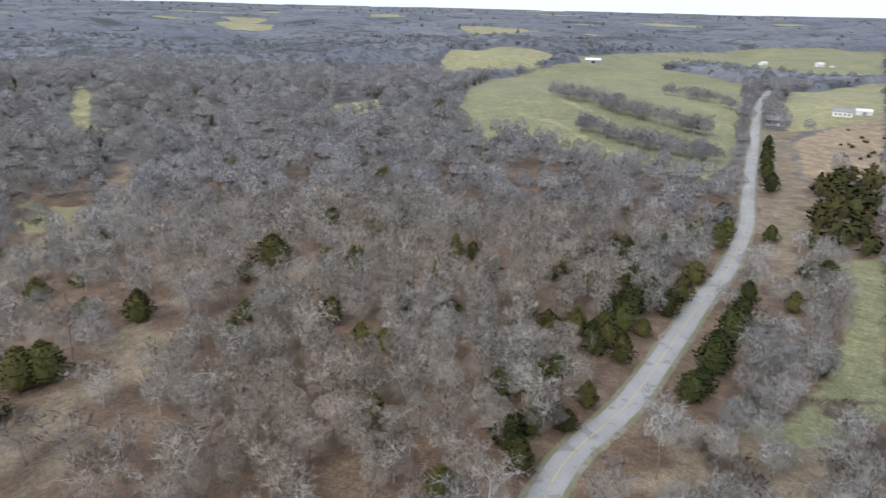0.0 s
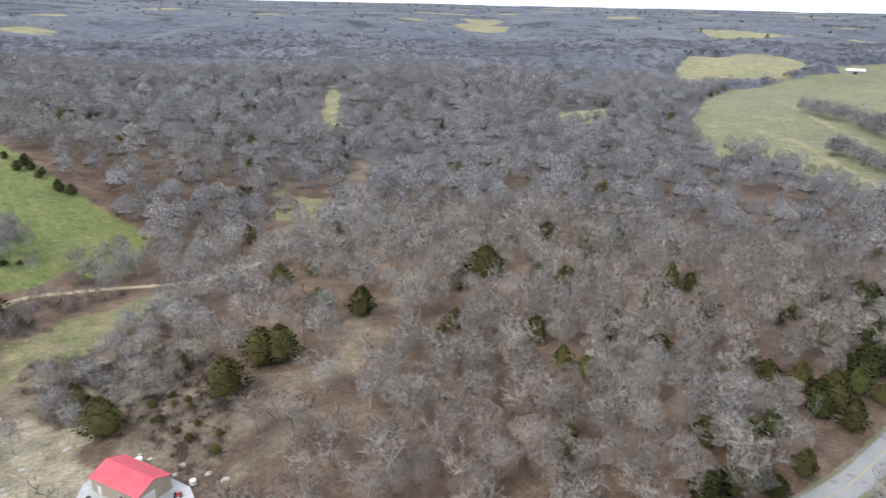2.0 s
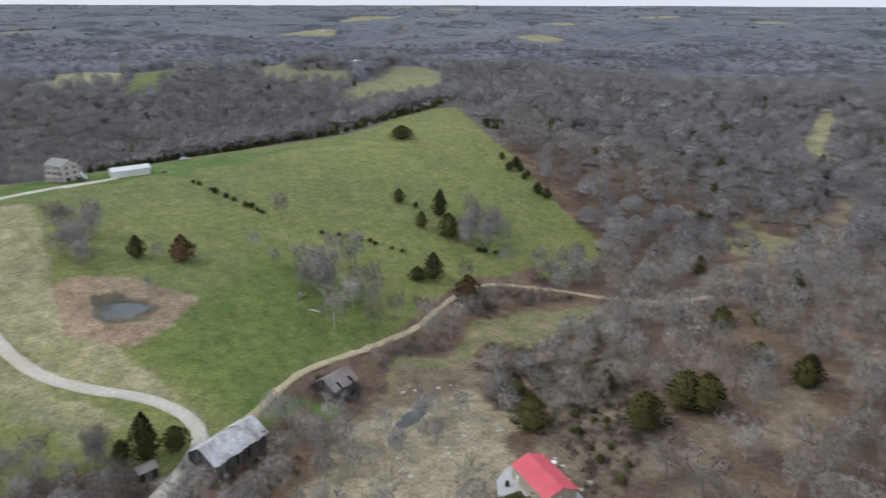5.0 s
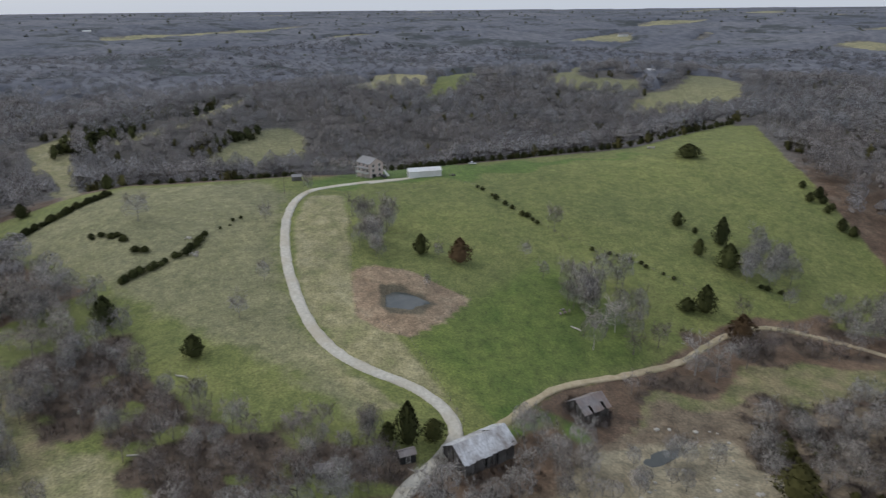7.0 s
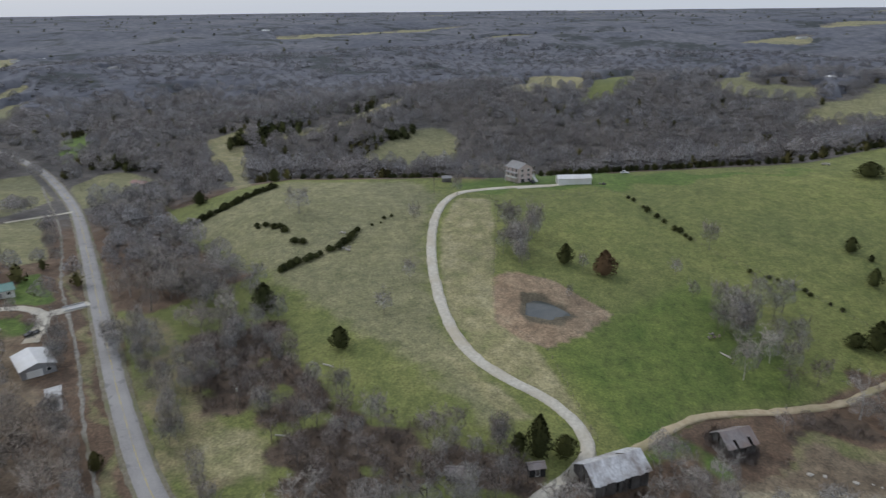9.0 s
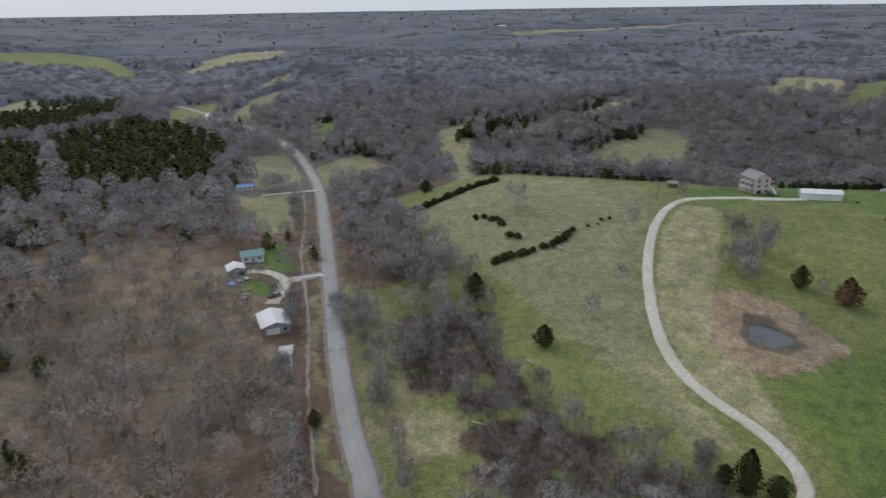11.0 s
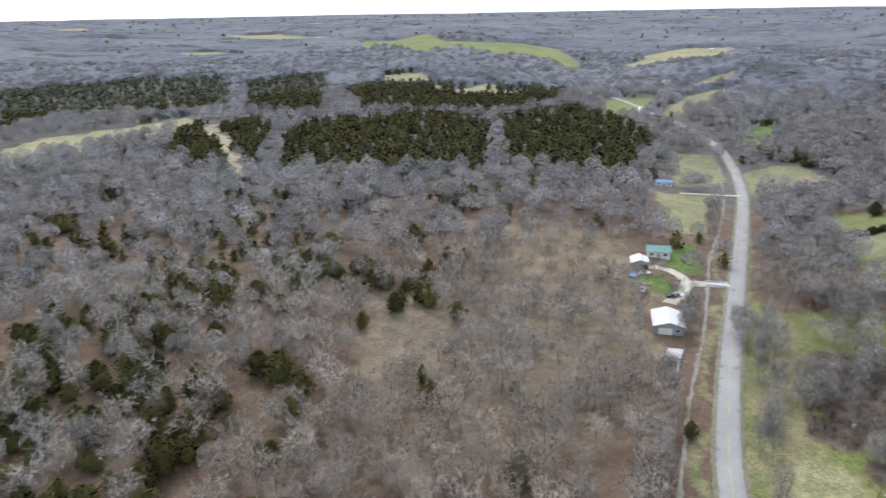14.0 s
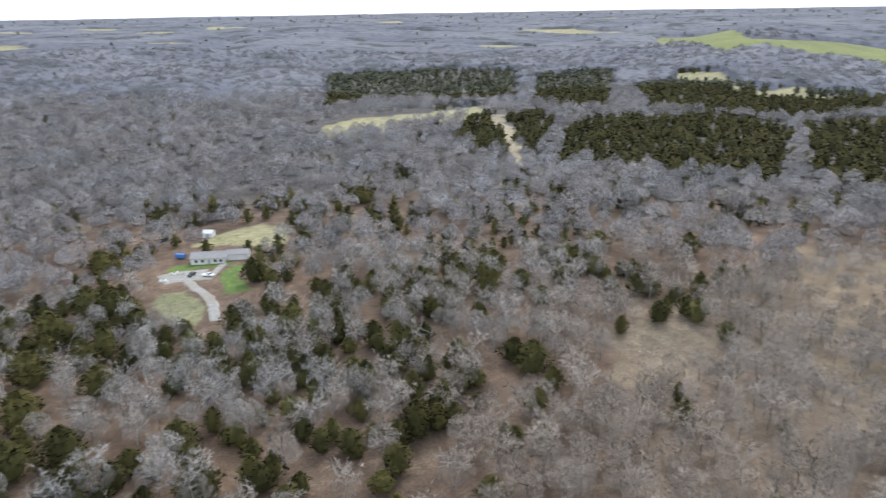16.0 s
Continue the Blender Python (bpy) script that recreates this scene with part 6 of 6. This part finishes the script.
for k in range(14):
    block(bm, 5.0 + 0.28 * k, 5.28 + 0.28 * k, 5.0, 6.4, 2.7 - 0.2 * k, 2.9 - 0.2 * k)
part("stairs", bm, M_WHITE, house)

building("long_shed", -364.0, 68.0, 93, 17.5, 6.5, 3.2, 1.3, M_WHITE, M_WHITEROOF, "long white metal shed beside the farmhouse drive", "shed",
         [("garage_door", "x-", 0, 0, 3.4, 2.7, M_GREYWALL), ("door", "y+", 5.0, 0, 1.0, 2.0, M_GREYWALL)], 0.3, 0.9)
# its open side is a near-black panel, painted for the shade within
building("pump_house", -373.5, 1.0, 92, 5.0, 3.4, 2.3, 0.9, M_OLDBOARD, M_GREYROOF, "dark open-sided shed on the ridge", "shed", [("garage_door", "y+", 0, 0, 2.6, 1.9, M_DARK)], 0.3, 0)

# the yard below the road
building("white_house", -204.5, -134.0, 40, 13.5, 10.0, 3.2, 1.5, M_GREYWALL, M_WHITEROOF, "low grey house with a white metal roof", "house",
         [("garage_door", "x+", -1.2, 0, 4.4, 2.3, M_WHITE), ("window", "x+", 3.0, 1.1, 1.2, 1.0), ("window", "y+", -3, 1.0, 1.3, 1.1), ("window", "y+", 3, 1.0, 1.3, 1.1), ("door", "y+", 0, 0, 1, 2.05, M_WHITE)], 0.5, 0.9)
# the open bay is a near-black panel with its shade painted on
building("garage", -245.0, -177.0, 42, 8.2, 7.2, 3.0, 1.4, M_GREYWALL, M_WHITEROOF, "grey garage with a white metal roof and open bay", "garage",
         [("garage_door", "x+", 1.6, 0, 3.2, 2.4, M_DARK), ("window", "y+", 0, 1.1, 1.0, 1.0)], 0.4, 0.9)
building("green_roof_house", -264.0, -181.0, 128, 10.0, 8.4, 2.9, 1.6, M_WHITE, M_TEAL, "white cottage with a blue-green metal roof", "house",
         [("window", "y-", -3, 1, 1.2, 1.1), ("door", "y-", 0, 0, 1, 2.05, M_GREYWALL), ("window", "y-", 3, 1, 1.2, 1.1), ("window", "x+", 0, 1, 1.1, 1.1)], 0.5, 0.9)
building("blue_roof_house", -388.0, -266.0, 126, 10.5, 5.0, 2.6, 1.0, M_WHITE, M_BLUEROOF, "white mobile home under a bright blue roof", "house",
         [("window", "y-", -3, 1, 1.1, 1.0), ("door", "y-", 0, 0, 0.9, 2.0, M_GREYWALL), ("window", "y-", 3, 1, 1.1, 1.0)], 0.3, 0.9)
building("red_roof_house", -474.0, -210.0, 64, 13.0, 6.0, 2.6, 1.3, M_GREYWALL, M_RUSTROOF, "low house with a faded red-brown roof across the road", "house",
         [("window", "y-", -4, 1, 1.2, 1.0), ("door", "y-", 0, 0, 1.0, 2.0, M_WHITE), ("window", "y-", 3.5, 1, 1.2, 1.0)], 0.4, 0)
pad("concrete_slab", [(-191, -124), (-194, -120), (-179, -112), (-178, -116)], 0.05, M_CONCRETE, "cracked grey concrete slab in the yard")


def culvert_bridge(x, y, turn):
    root = thing("culvert_bridge", x, y, turn, "small concrete bridge carrying the yard drive over the creek", "bridge")
    bm = bmesh.new()
    block(bm, -4, 4, -2.4, 2.4, -0.2, 0.12)
    part("deck", bm, M_CONCRETE, root)
    for s in (-1, 1):
        bm = bmesh.new()
        block(bm, -4, 4, s * 2.4 - 0.12, s * 2.4 + 0.12, 0.12, 0.6)
        part("kerb", bm, M_CONCRETE, root)


culvert_bridge(-254.5, -146.0, -52)

# the ranch house in the woods
building("ranch_house", 22.5, -320.5, -10, 15.0, 8.5, 2.9, 1.7, M_WHITE, M_GREYROOF, "white ranch house with a grey shingle roof", "house",
         [("window", "y+", u, 0.9, 1.3, 1.2) for u in (-5.2, -2.4, 3.2, 5.6)] + [("door", "y+", 0.4, 0, 1.0, 2.05, M_GREYWALL), ("window", "x+", 0, 1, 1.2, 1.1)], 0.5, 0)
building("ranch_wing", 10.0, -321.0, -8, 9.5, 7.0, 2.8, 1.2, M_WHITE, M_GREYROOF, "white garage wing with a grey roof", "garage",
         [("garage_door", "y+", 0, 0, 4.6, 2.2, M_WHITE), ("window", "x-", 0, 1, 1.0, 1.0)], 0.4, 0)
building("garden_shed", 24.5, -361.0, -20, 5.0, 4.0, 2.4, 1.1, M_WHITE, M_WHITEROOF, "small white garden shed behind the ranch house", "shed", [("door", "y+", 0, 0, 1.4, 1.9, M_GREYWALL)], 0.25, 0.6)

# along the road to the north
building("blue_grey_house", 259.0, 541.0, -22, 17.0, 9.5, 4.6, 2.2, M_GREYWALL, M_GREYROOF, "grey house with a slate-coloured roof beside the road", "house",
         [("window", "y-", u, 1.2, 1.4, 1.3) for u in (-6, -2.5, 2.5, 6)] + [("door", "y-", 0, 0, 1.1, 2.1, M_WHITE)], 0.5, 0)
building("white_farmhouse", 332.0, 585.0, -34, 15.0, 8.0, 4.4, 2.4, M_WHITE, M_GREYROOF, "white farmhouse with a grey roof", "house",
         [("window", "y-", u, 1.2, 1.2, 1.3) for u in (-5, -1.8, 1.8, 5)], 0.5, 0)
building("white_outbuilding", 352.0, 590.0, -20, 12.0, 6.0, 3.2, 1.6, M_WHITE, M_WHITEROOF, "white outbuilding beside the farmhouse", "shed", [("garage_door", "y-", 0, 0, 3, 2.4, M_GREYWALL)], 0.3, 0)
building("hay_barn", 243.0, 1172.0, -10, 24.0, 12.0, 5.0, 3.0, M_GREYWALL, M_WHITEROOF, "grey hay barn with a pale roof on the far pasture", "barn", [("garage_door", "y-", 0, 0, 5, 4, M_DARK)], 0.6, 0)
for k, (x, y, turn, size) in enumerate([(541, 1085, 20, 14), (575, 1120, 70, 11), (520, 1150, 40, 16), (640, 1230, 10, 13), (700, 1300, 55, 18), (610, 1380, 30, 15), (480, 1260, 80, 12)]):
    building("far_farmhouse", x, y, turn, size, 8.5, 4.5, 2.4, M_WHITE, (M_GREYROOF, M_WHITEROOF)[k % 2], "small white house far off among the fields", "house",
             [("window", "y-", -3, 1.2, 1.3, 1.4), ("window", "y-", 3, 1.2, 1.3, 1.4)], 0.5, 0, "far farmsteads")
for k, (x, y, turn, size) in enumerate([(-1590, -989, 30, 26), (-1627, -961, 77, 20), (-1690, -939, 124, 22), (-1108, -506, 171, 18), (-807, 432, 38, 11), (-1824, 889, 85, 26), (-2511, -608, 132, 26), (-901, -610, 179, 14), (-643, -474, 46, 12), (-897, -623, 93, 14)]):
    building("far_farmhouse", x, y, turn, size, 9.0, 4.5, 2.2, M_WHITE, (M_WHITEROOF, M_GREYROOF)[k % 2], "pale farm building far down the valley", "house",
             [("window", "y-", -3, 1.2, 1.3, 1.4), ("window", "y-", 3, 1.2, 1.3, 1.4)], 0.5, 0, "valley farmsteads")


def car(x, y, turn, paint, label, truck=False):
    """A parked car or pickup, nose along +x."""
    root = thing("pickup_truck" if truck else "car", x, y, turn, label, "vehicle")
    bm = bmesh.new()
    if truck:
        prism(bm, [(-2.7, 0.45), (2.6, 0.45), (2.65, 0.85), (2.5, 1.08), (1.3, 1.15), (-0.4, 1.15), (-0.4, 0.75), (-2.6, 0.75), (-2.6, 1.12), (-2.7, 1.12)], -0.95, 0.95)
    else:
        prism(bm, [(-2.25, 0.4), (2.2, 0.4), (2.25, 0.7), (2.1, 0.88), (1.0, 0.98), (-1.6, 1.0), (-2.2, 0.92)], -0.88, 0.88)
    bmesh.ops.recalc_face_normals(bm, faces=bm.faces)
    bmesh.ops.bevel(bm, geom=bm.edges[:], offset=0.06, segments=1, affect="EDGES")
    part("body", bm, paint, root)
    bm, gl = bmesh.new(), bmesh.new()
    a, b, c, d = (-0.4, -0.2, 0.75, 1.3) if truck else (-1.7, -1.15, 0.35, 1.0)
    z = 1.1 if truck else 0.95
    prism(gl, [(a, z), (d, z), (c, z + 0.52), (b, z + 0.52)], -0.8, 0.8)
    prism(bm, [(b - 0.05, z + 0.52), (c + 0.05, z + 0.52), (c, z + 0.58), (b, z + 0.58)], -0.82, 0.82)
    for o, name, mat in ((gl, "glass", M_GLASS), (bm, "roof", paint)):
        bmesh.ops.recalc_face_normals(o, faces=o.faces)
        part(name, o, mat, root)
    for wx in (-1.55, 1.5):
        for s in (-1, 1):
            bm = bmesh.new()
            rod(bm, (wx, s * 0.7, 0.33), (wx, s * 0.94, 0.33), 0.34, 14)
            w = part("wheel", bm, M_RUBBER, root)
            bm = bmesh.new()
            rod(bm, (wx, s * 0.93, 0.33), (wx, s * 0.955, 0.33), 0.19, 10)
            part("rim", bm, M_STEEL, w)
    return root


car(-366.0, 46.5, 20, M_CARDARK, "dark car parked by the farmhouse")
car(-388.0, 101.0, 80, M_CARWHITE, "white car parked in the ridge pasture")
car(-229.5, -149.0, -30, M_CARDARK, "dark pickup truck parked in the gravel yard", True)
car(-218.5, -135.0, 60, M_CARWHITE, "white pickup truck beside the grey house", True)
car(-239.0, -169.5, -20, M_CARWHITE, "white pickup truck at the garage", True)
car(-224.0, -159.5, 30, M_CARWHITE, "white car parked on rough grass")
car(22.5, -300.0, 150, M_CARWHITE, "white pickup truck before the ranch house", True)
car(29.5, -303.0, 60, M_CARDARK, "dark car before the ranch house")
car(-5.0, -266.5, 30, M_CARDARK, "dark car parked at the edge of the woods")
car(362.0, 790.0, 62, M_CARWHITE, "white car far up the road")


def mower(x, y, turn):
    root = thing("garden_tractor", x, y, turn, "small red garden tractor on the gravel pad", "tractor", z=yard_z)
    for name, box, mat in (("hood", (0.1, 0.95, -0.3, 0.3, 0.4, 0.9), M_CARRED), ("deck", (-0.6, 0.3, -0.55, 0.55, 0.2, 0.36), M_CARRED), ("seat", (-0.55, -0.15, -0.25, 0.25, 0.6, 1.0), M_RUBBER)):
        bm = bmesh.new()
        block(bm, *box)
        bmesh.ops.bevel(bm, geom=bm.edges[:], offset=0.05, segments=2, affect="EDGES")
        part(name, bm, mat, root)
    for wx, r in ((-0.5, 0.32), (0.75, 0.22)):
        for s in (-1, 1):
            bm = bmesh.new()
            rod(bm, (wx, s * 0.35, r), (wx, s * 0.58, r), r, 12)
            part("wheel", bm, M_RUBBER, root)


mower(-88.6, 99.6, 30)


def drum(x, y, r, h, material, label, name="barrel", z=None):
    root = thing(name, x, y, 0, label, "container", z=z)
    bm = bmesh.new()
    rod(bm, (0, 0, 0), (0, 0, h), r, 14)
    part("body", bm, material, root)
    bm = bmesh.new()
    rod(bm, (0, 0, h), (0, 0, h + 0.05), r * 1.04, 14)
    part("lid", bm, material, root)


drum(-104.6, 92.0, 0.5, 1.1, M_RUBBER, "black barrel on the gravel pad by the barn wall", z=yard_z)
drum(-103.8, 106.0, 0.8, 1.3, M_WHITE, "white tank at the corner of the barn", "water_tank", yard_z)
drum(-88.0, 104.0, 0.7, 1.0, M_WHITE, "white tank beside the barn", "water_tank", yard_z)


def utility_pole(x, y, h, turn, label, transformer=False):
    root = thing("utility_pole", x, y, turn, label, "pole")
    bm = bmesh.new()
    rod(bm, (0, 0, -1), (0, 0, h), 0.17, 9, 0.11)
    part("pole", bm, M_POLE, root)
    bm = bmesh.new()
    block(bm, -1.2, 1.2, -0.06, 0.06, h - 0.7, h - 0.56)
    arm = part("crossarm", bm, M_POLE, root)
    for u in (-1.05, -0.4, 0.4, 1.05):
        bm = bmesh.new()
        rod(bm, (u, 0, h - 0.56), (u, 0, h - 0.36), 0.05, 7, 0.03)
        part("insulator", bm, M_WHITE, arm)
    if transformer:
        bm = bmesh.new()
        rod(bm, (0.38, 0, h - 2.1), (0.38, 0, h - 1.2), 0.26, 12)
        part("transformer", bm, M_STEEL, root)


utility_pole(-176.5, -60, 9.5, 60, "wooden utility pole with a grey transformer in rough grass", True)
utility_pole(-346.5, -5.5, 9.0, 20, "wooden utility pole by the driveway bend")
utility_pole(93, 181, 10.5, 40, "wooden utility pole on the bank below the road")
utility_pole(45, 116, 9.0, 40, "wooden utility pole beside the road", True)
utility_pole(122, 244, 10.0, 40, "wooden utility pole beside the creek")
utility_pole(-470, -250, 10.0, 30, "wooden utility pole along the road")


def fence(line, gap, label):
    """Posts on the ground with three wires."""
    root = thing("wire_fence", line[0][0], line[0][1], 0, label, "fence")
    base = root.matrix_world.translation.copy()
    pts = []
    for a, b in zip(line, line[1:]):
        n = max(1, round(math.hypot(b[0] - a[0], b[1] - a[1]) / gap))
        pts += [(a[0] + (b[0] - a[0]) * i / n, a[1] + (b[1] - a[1]) * i / n) for i in range(n)]
    pts.append(line[-1])
    bm = bmesh.new()
    rod(bm, (0, 0, -0.5), (0, 0, 1.3), 0.08, 6, 0.07)
    first = part("post", bm, M_POLE, root)
    tops = []
    for i, (x, y) in enumerate(pts):
        p = Vector((x, y, float(height(x, y)))) - base
        tops.append(p)
        o = first if i == 0 else new("post", first.data)
        o.parent = root
        o.location = p
    for k in (0.4, 0.8, 1.15):
        bm = bmesh.new()
        for a, b in zip(tops, tops[1:]):
            rod(bm, a + Vector((0, 0, k)), b + Vector((0, 0, k)), 0.006, 3)
        part("wire", bm, M_RUSTTIN, root)


fence([(-348, 84), (-337, 91), (-301, 102), (-273, 115), (-252, 135), (-237, 145), (-224, 157)], 4.5, "wire fence on wooden posts across the pasture")
fence([(-340, 22), (-329, 24), (-283, 21), (-250, 18), (-225, 18), (-206, 33), (-165, 41)], 4.5, "wire fence on wooden posts beside the mown strip")
fence([(-206, 33), (-228, 59), (-251, 42), (-258, 19)], 4.0, "wire fence on wooden posts round the pond")
fence([(-329, 24), (-337, 45), (-346, 76)], 4.5, "wire fence on wooden posts below the farmhouse")

# the pond
bm = bmesh.new()
ring = [bm.verts.new((*q, 6.85)) for q in ((-241, 24), (-249, 31), (-242, 42), (-228, 49), (-220, 38), (-226, 24))]
bm.faces.new(ring)
tagged(part("pond", bm, M_WATER, None), "small farm pond with dull grey water", "pond", kind="structure")
bm = bmesh.new()
bm.faces.new([bm.verts.new((cx, cy, -10.68)) for cx, cy in ((-144.8, 85.6), (-148.8, 86.4), (-151.2, 93.6), (-151.2, 100.0), (-147.2, 96.8), (-144.0, 88.8))])
tagged(part("gully_pool", bm, M_WATER, None), "shallow grey pool in an eroded gully", "pool of water", kind="structure")


def log(x, y, turn, length, r, label):
    root = thing("fallen_log", x, y, turn, label, "log")
    bm = bmesh.new()
    rod(bm, (-length / 2, 0, r * 0.9), (length * 0.1, 0.15, r), r, 8, r * 0.85)
    rod(bm, (length * 0.1, 0.15, r), (length / 2, -0.1, r * 0.9), r * 0.85, 8, r * 0.5)
    part("stem", bm, M_PALE, root)
    bm = bmesh.new()
    rod(bm, (length * 0.05, 0.1, r), (length * 0.3, 0.9, r * 1.6), r * 0.3, 5, r * 0.1)
    part("branch", bm, M_PALE, root)


log(-199.5, -37.5, 60, 4.5, 0.28, "bleached fallen log in the pasture")
log(-209, 92, 30, 5.0, 0.3, "grey fallen log in the grove")
log(-165, -45, 80, 4.0, 0.25, "bleached fallen log in the brush")


def heap(name, x, y, size, material, seed, label, category):
    """A low heap of separate pieces."""
    g = random.Random(seed)
    root = thing(name, x, y, g.uniform(0, 180), label, category)
    for i in range(7):
        bm = bmesh.new()
        a, b, c = (g.uniform(0.3, 0.9) * size for _ in range(3))
        m = pose(g.uniform(-1, 1) * size, g.uniform(-1, 1) * size, c * 0.2, g.uniform(-15, 15), g.uniform(-15, 15), g.uniform(0, 180))
        block(bm, -a / 2, a / 2, -b / 4, b / 4, -0.2, c * 0.45, m)
        bmesh.ops.bevel(bm, geom=bm.edges[:], offset=0.04, segments=1, affect="EDGES")
        part("piece", bm, material, root)


heap("scrap_heap", -300, -46, 1.4, M_ROCK, 1, "pale heap of broken stone in the pasture", "rocks")
heap("scrap_heap", -283, -42.5, 1.8, M_ROCK, 2, "pale heap of broken stone by the cedars", "rocks")
heap("timber_heap", -231, -163, 1.5, M_JUNK, 3, "scattered boards and scrap on the lawn", "scrap")
heap("timber_heap", -217, -152, 1.2, M_JUNK, 4, "scattered boards and scrap by the drive", "scrap")
heap("scrap_heap", 37, -308, 1.5, M_WHITE, 5, "white odds and ends beside the ranch drive", "scrap")
heap("scrap_heap", 40.5, -299, 1.6, M_WHITE, 6, "white odds and ends in the ranch yard", "scrap")
heap("scrap_heap", 33.5, -306, 1.2, M_GREYWALL, 7, "grey odds and ends in the ranch yard", "scrap")
heap("timber_heap", -386, 212, 2.2, M_ROCK, 8, "pale stone heap on the ridge", "rocks")
heap("timber_heap", -362, 83, 1.5, M_OLDBOARD, 9, "dark farm implements beside the long shed", "implements")
heap("timber_heap", -219, 91, 1.8, M_RUSTTIN, 10, "rusty scrap by the grove", "scrap")


def trailer(x, y, turn, material, label):
    root = thing("utility_trailer", x, y, turn, label, "trailer")
    bm = bmesh.new()
    block(bm, -2.4, 2.4, -1.1, 1.1, 0.6, 2.3)
    bmesh.ops.bevel(bm, geom=bm.edges[:], offset=0.12, segments=2, affect="EDGES")
    part("body", bm, material, root)
    bm = bmesh.new()
    block(bm, 2.3, 3.6, -0.06, 0.06, 0.5, 0.62)
    part("drawbar", bm, M_STEEL, root)
    for s in (-1, 1):
        bm = bmesh.new()
        rod(bm, (-0.2, s * 0.9, 0.34), (-0.2, s * 1.12, 0.34), 0.34, 12)
        part("wheel", bm, M_RUBBER, root)


trailer(36, -330, 150, M_BLUEPLASTIC, "blue trailer parked beside the ranch house")

# the round pool in the yard
root = thing("swimming_pool", -232.5, -170.5, 0, "round above-ground pool with pale rim on the lawn", "pool")
bm = bmesh.new()
for i in range(20):
    a, b = 2 * math.pi * i / 20, 2 * math.pi * (i + 1) / 20
    block(bm, -0.33, 0.33, -0.05, 0.05, -0.5, 1.2, pose(2.1 * math.cos((a + b) / 2), 2.1 * math.sin((a + b) / 2), 0, 0, 0, math.degrees((a + b) / 2) + 90))
part("wall", bm, M_GREYWALL, root)
bm = bmesh.new()
rod(bm, (0, 0, 0.85), (0, 0, 0.9), 2.05, 20)
part("cover", bm, M_BLUEPLASTIC, root)

# rocks and broken stone about the bare lot
g = random.Random(77)
for k in range(46):
    x, y = (g.uniform(-160, -118), g.uniform(58, 118)) if k < 34 else (g.uniform(-112, -80), g.uniform(104, 110))
    bm = bmesh.new()
    bmesh.ops.create_icosphere(bm, subdivisions=1, radius=g.uniform(0.35, 1.0))
    for v in bm.verts:
        v.co *= g.uniform(0.7, 1.2)
        v.co.z *= 0.5
    ob = part("rock", bm, M_ROCK, None)
    ob.location = (x, y, float(height(x, y)) + 0.08)
    tagged(ob, "pale limestone rock on the bare lot", "rock", "rocks on the lot")

# low bushes on the slope above the barn
bush = np.random.default_rng(21)
spots = np.stack([bush.uniform(-150, -84, 900), bush.uniform(104, 165, 900)], 1)
k = inside(spots[:, 0], spots[:, 1], [(-160, 128), (-165, 153), (-140, 165), (-110, 150), (-88, 122), (-84, 104), (-110, 112), (-132, 122)], 4.0) > bush.uniform(0.3, 1, 900)
stuff("bushes", planted([dressed(thicket(bush, 1.6, 1.3, 50), 0.0) for _ in range(5)], spots[k], bush, (0.6, 1.4)), M_BRUSH, "low brown bushes on the bare slope", "brush")
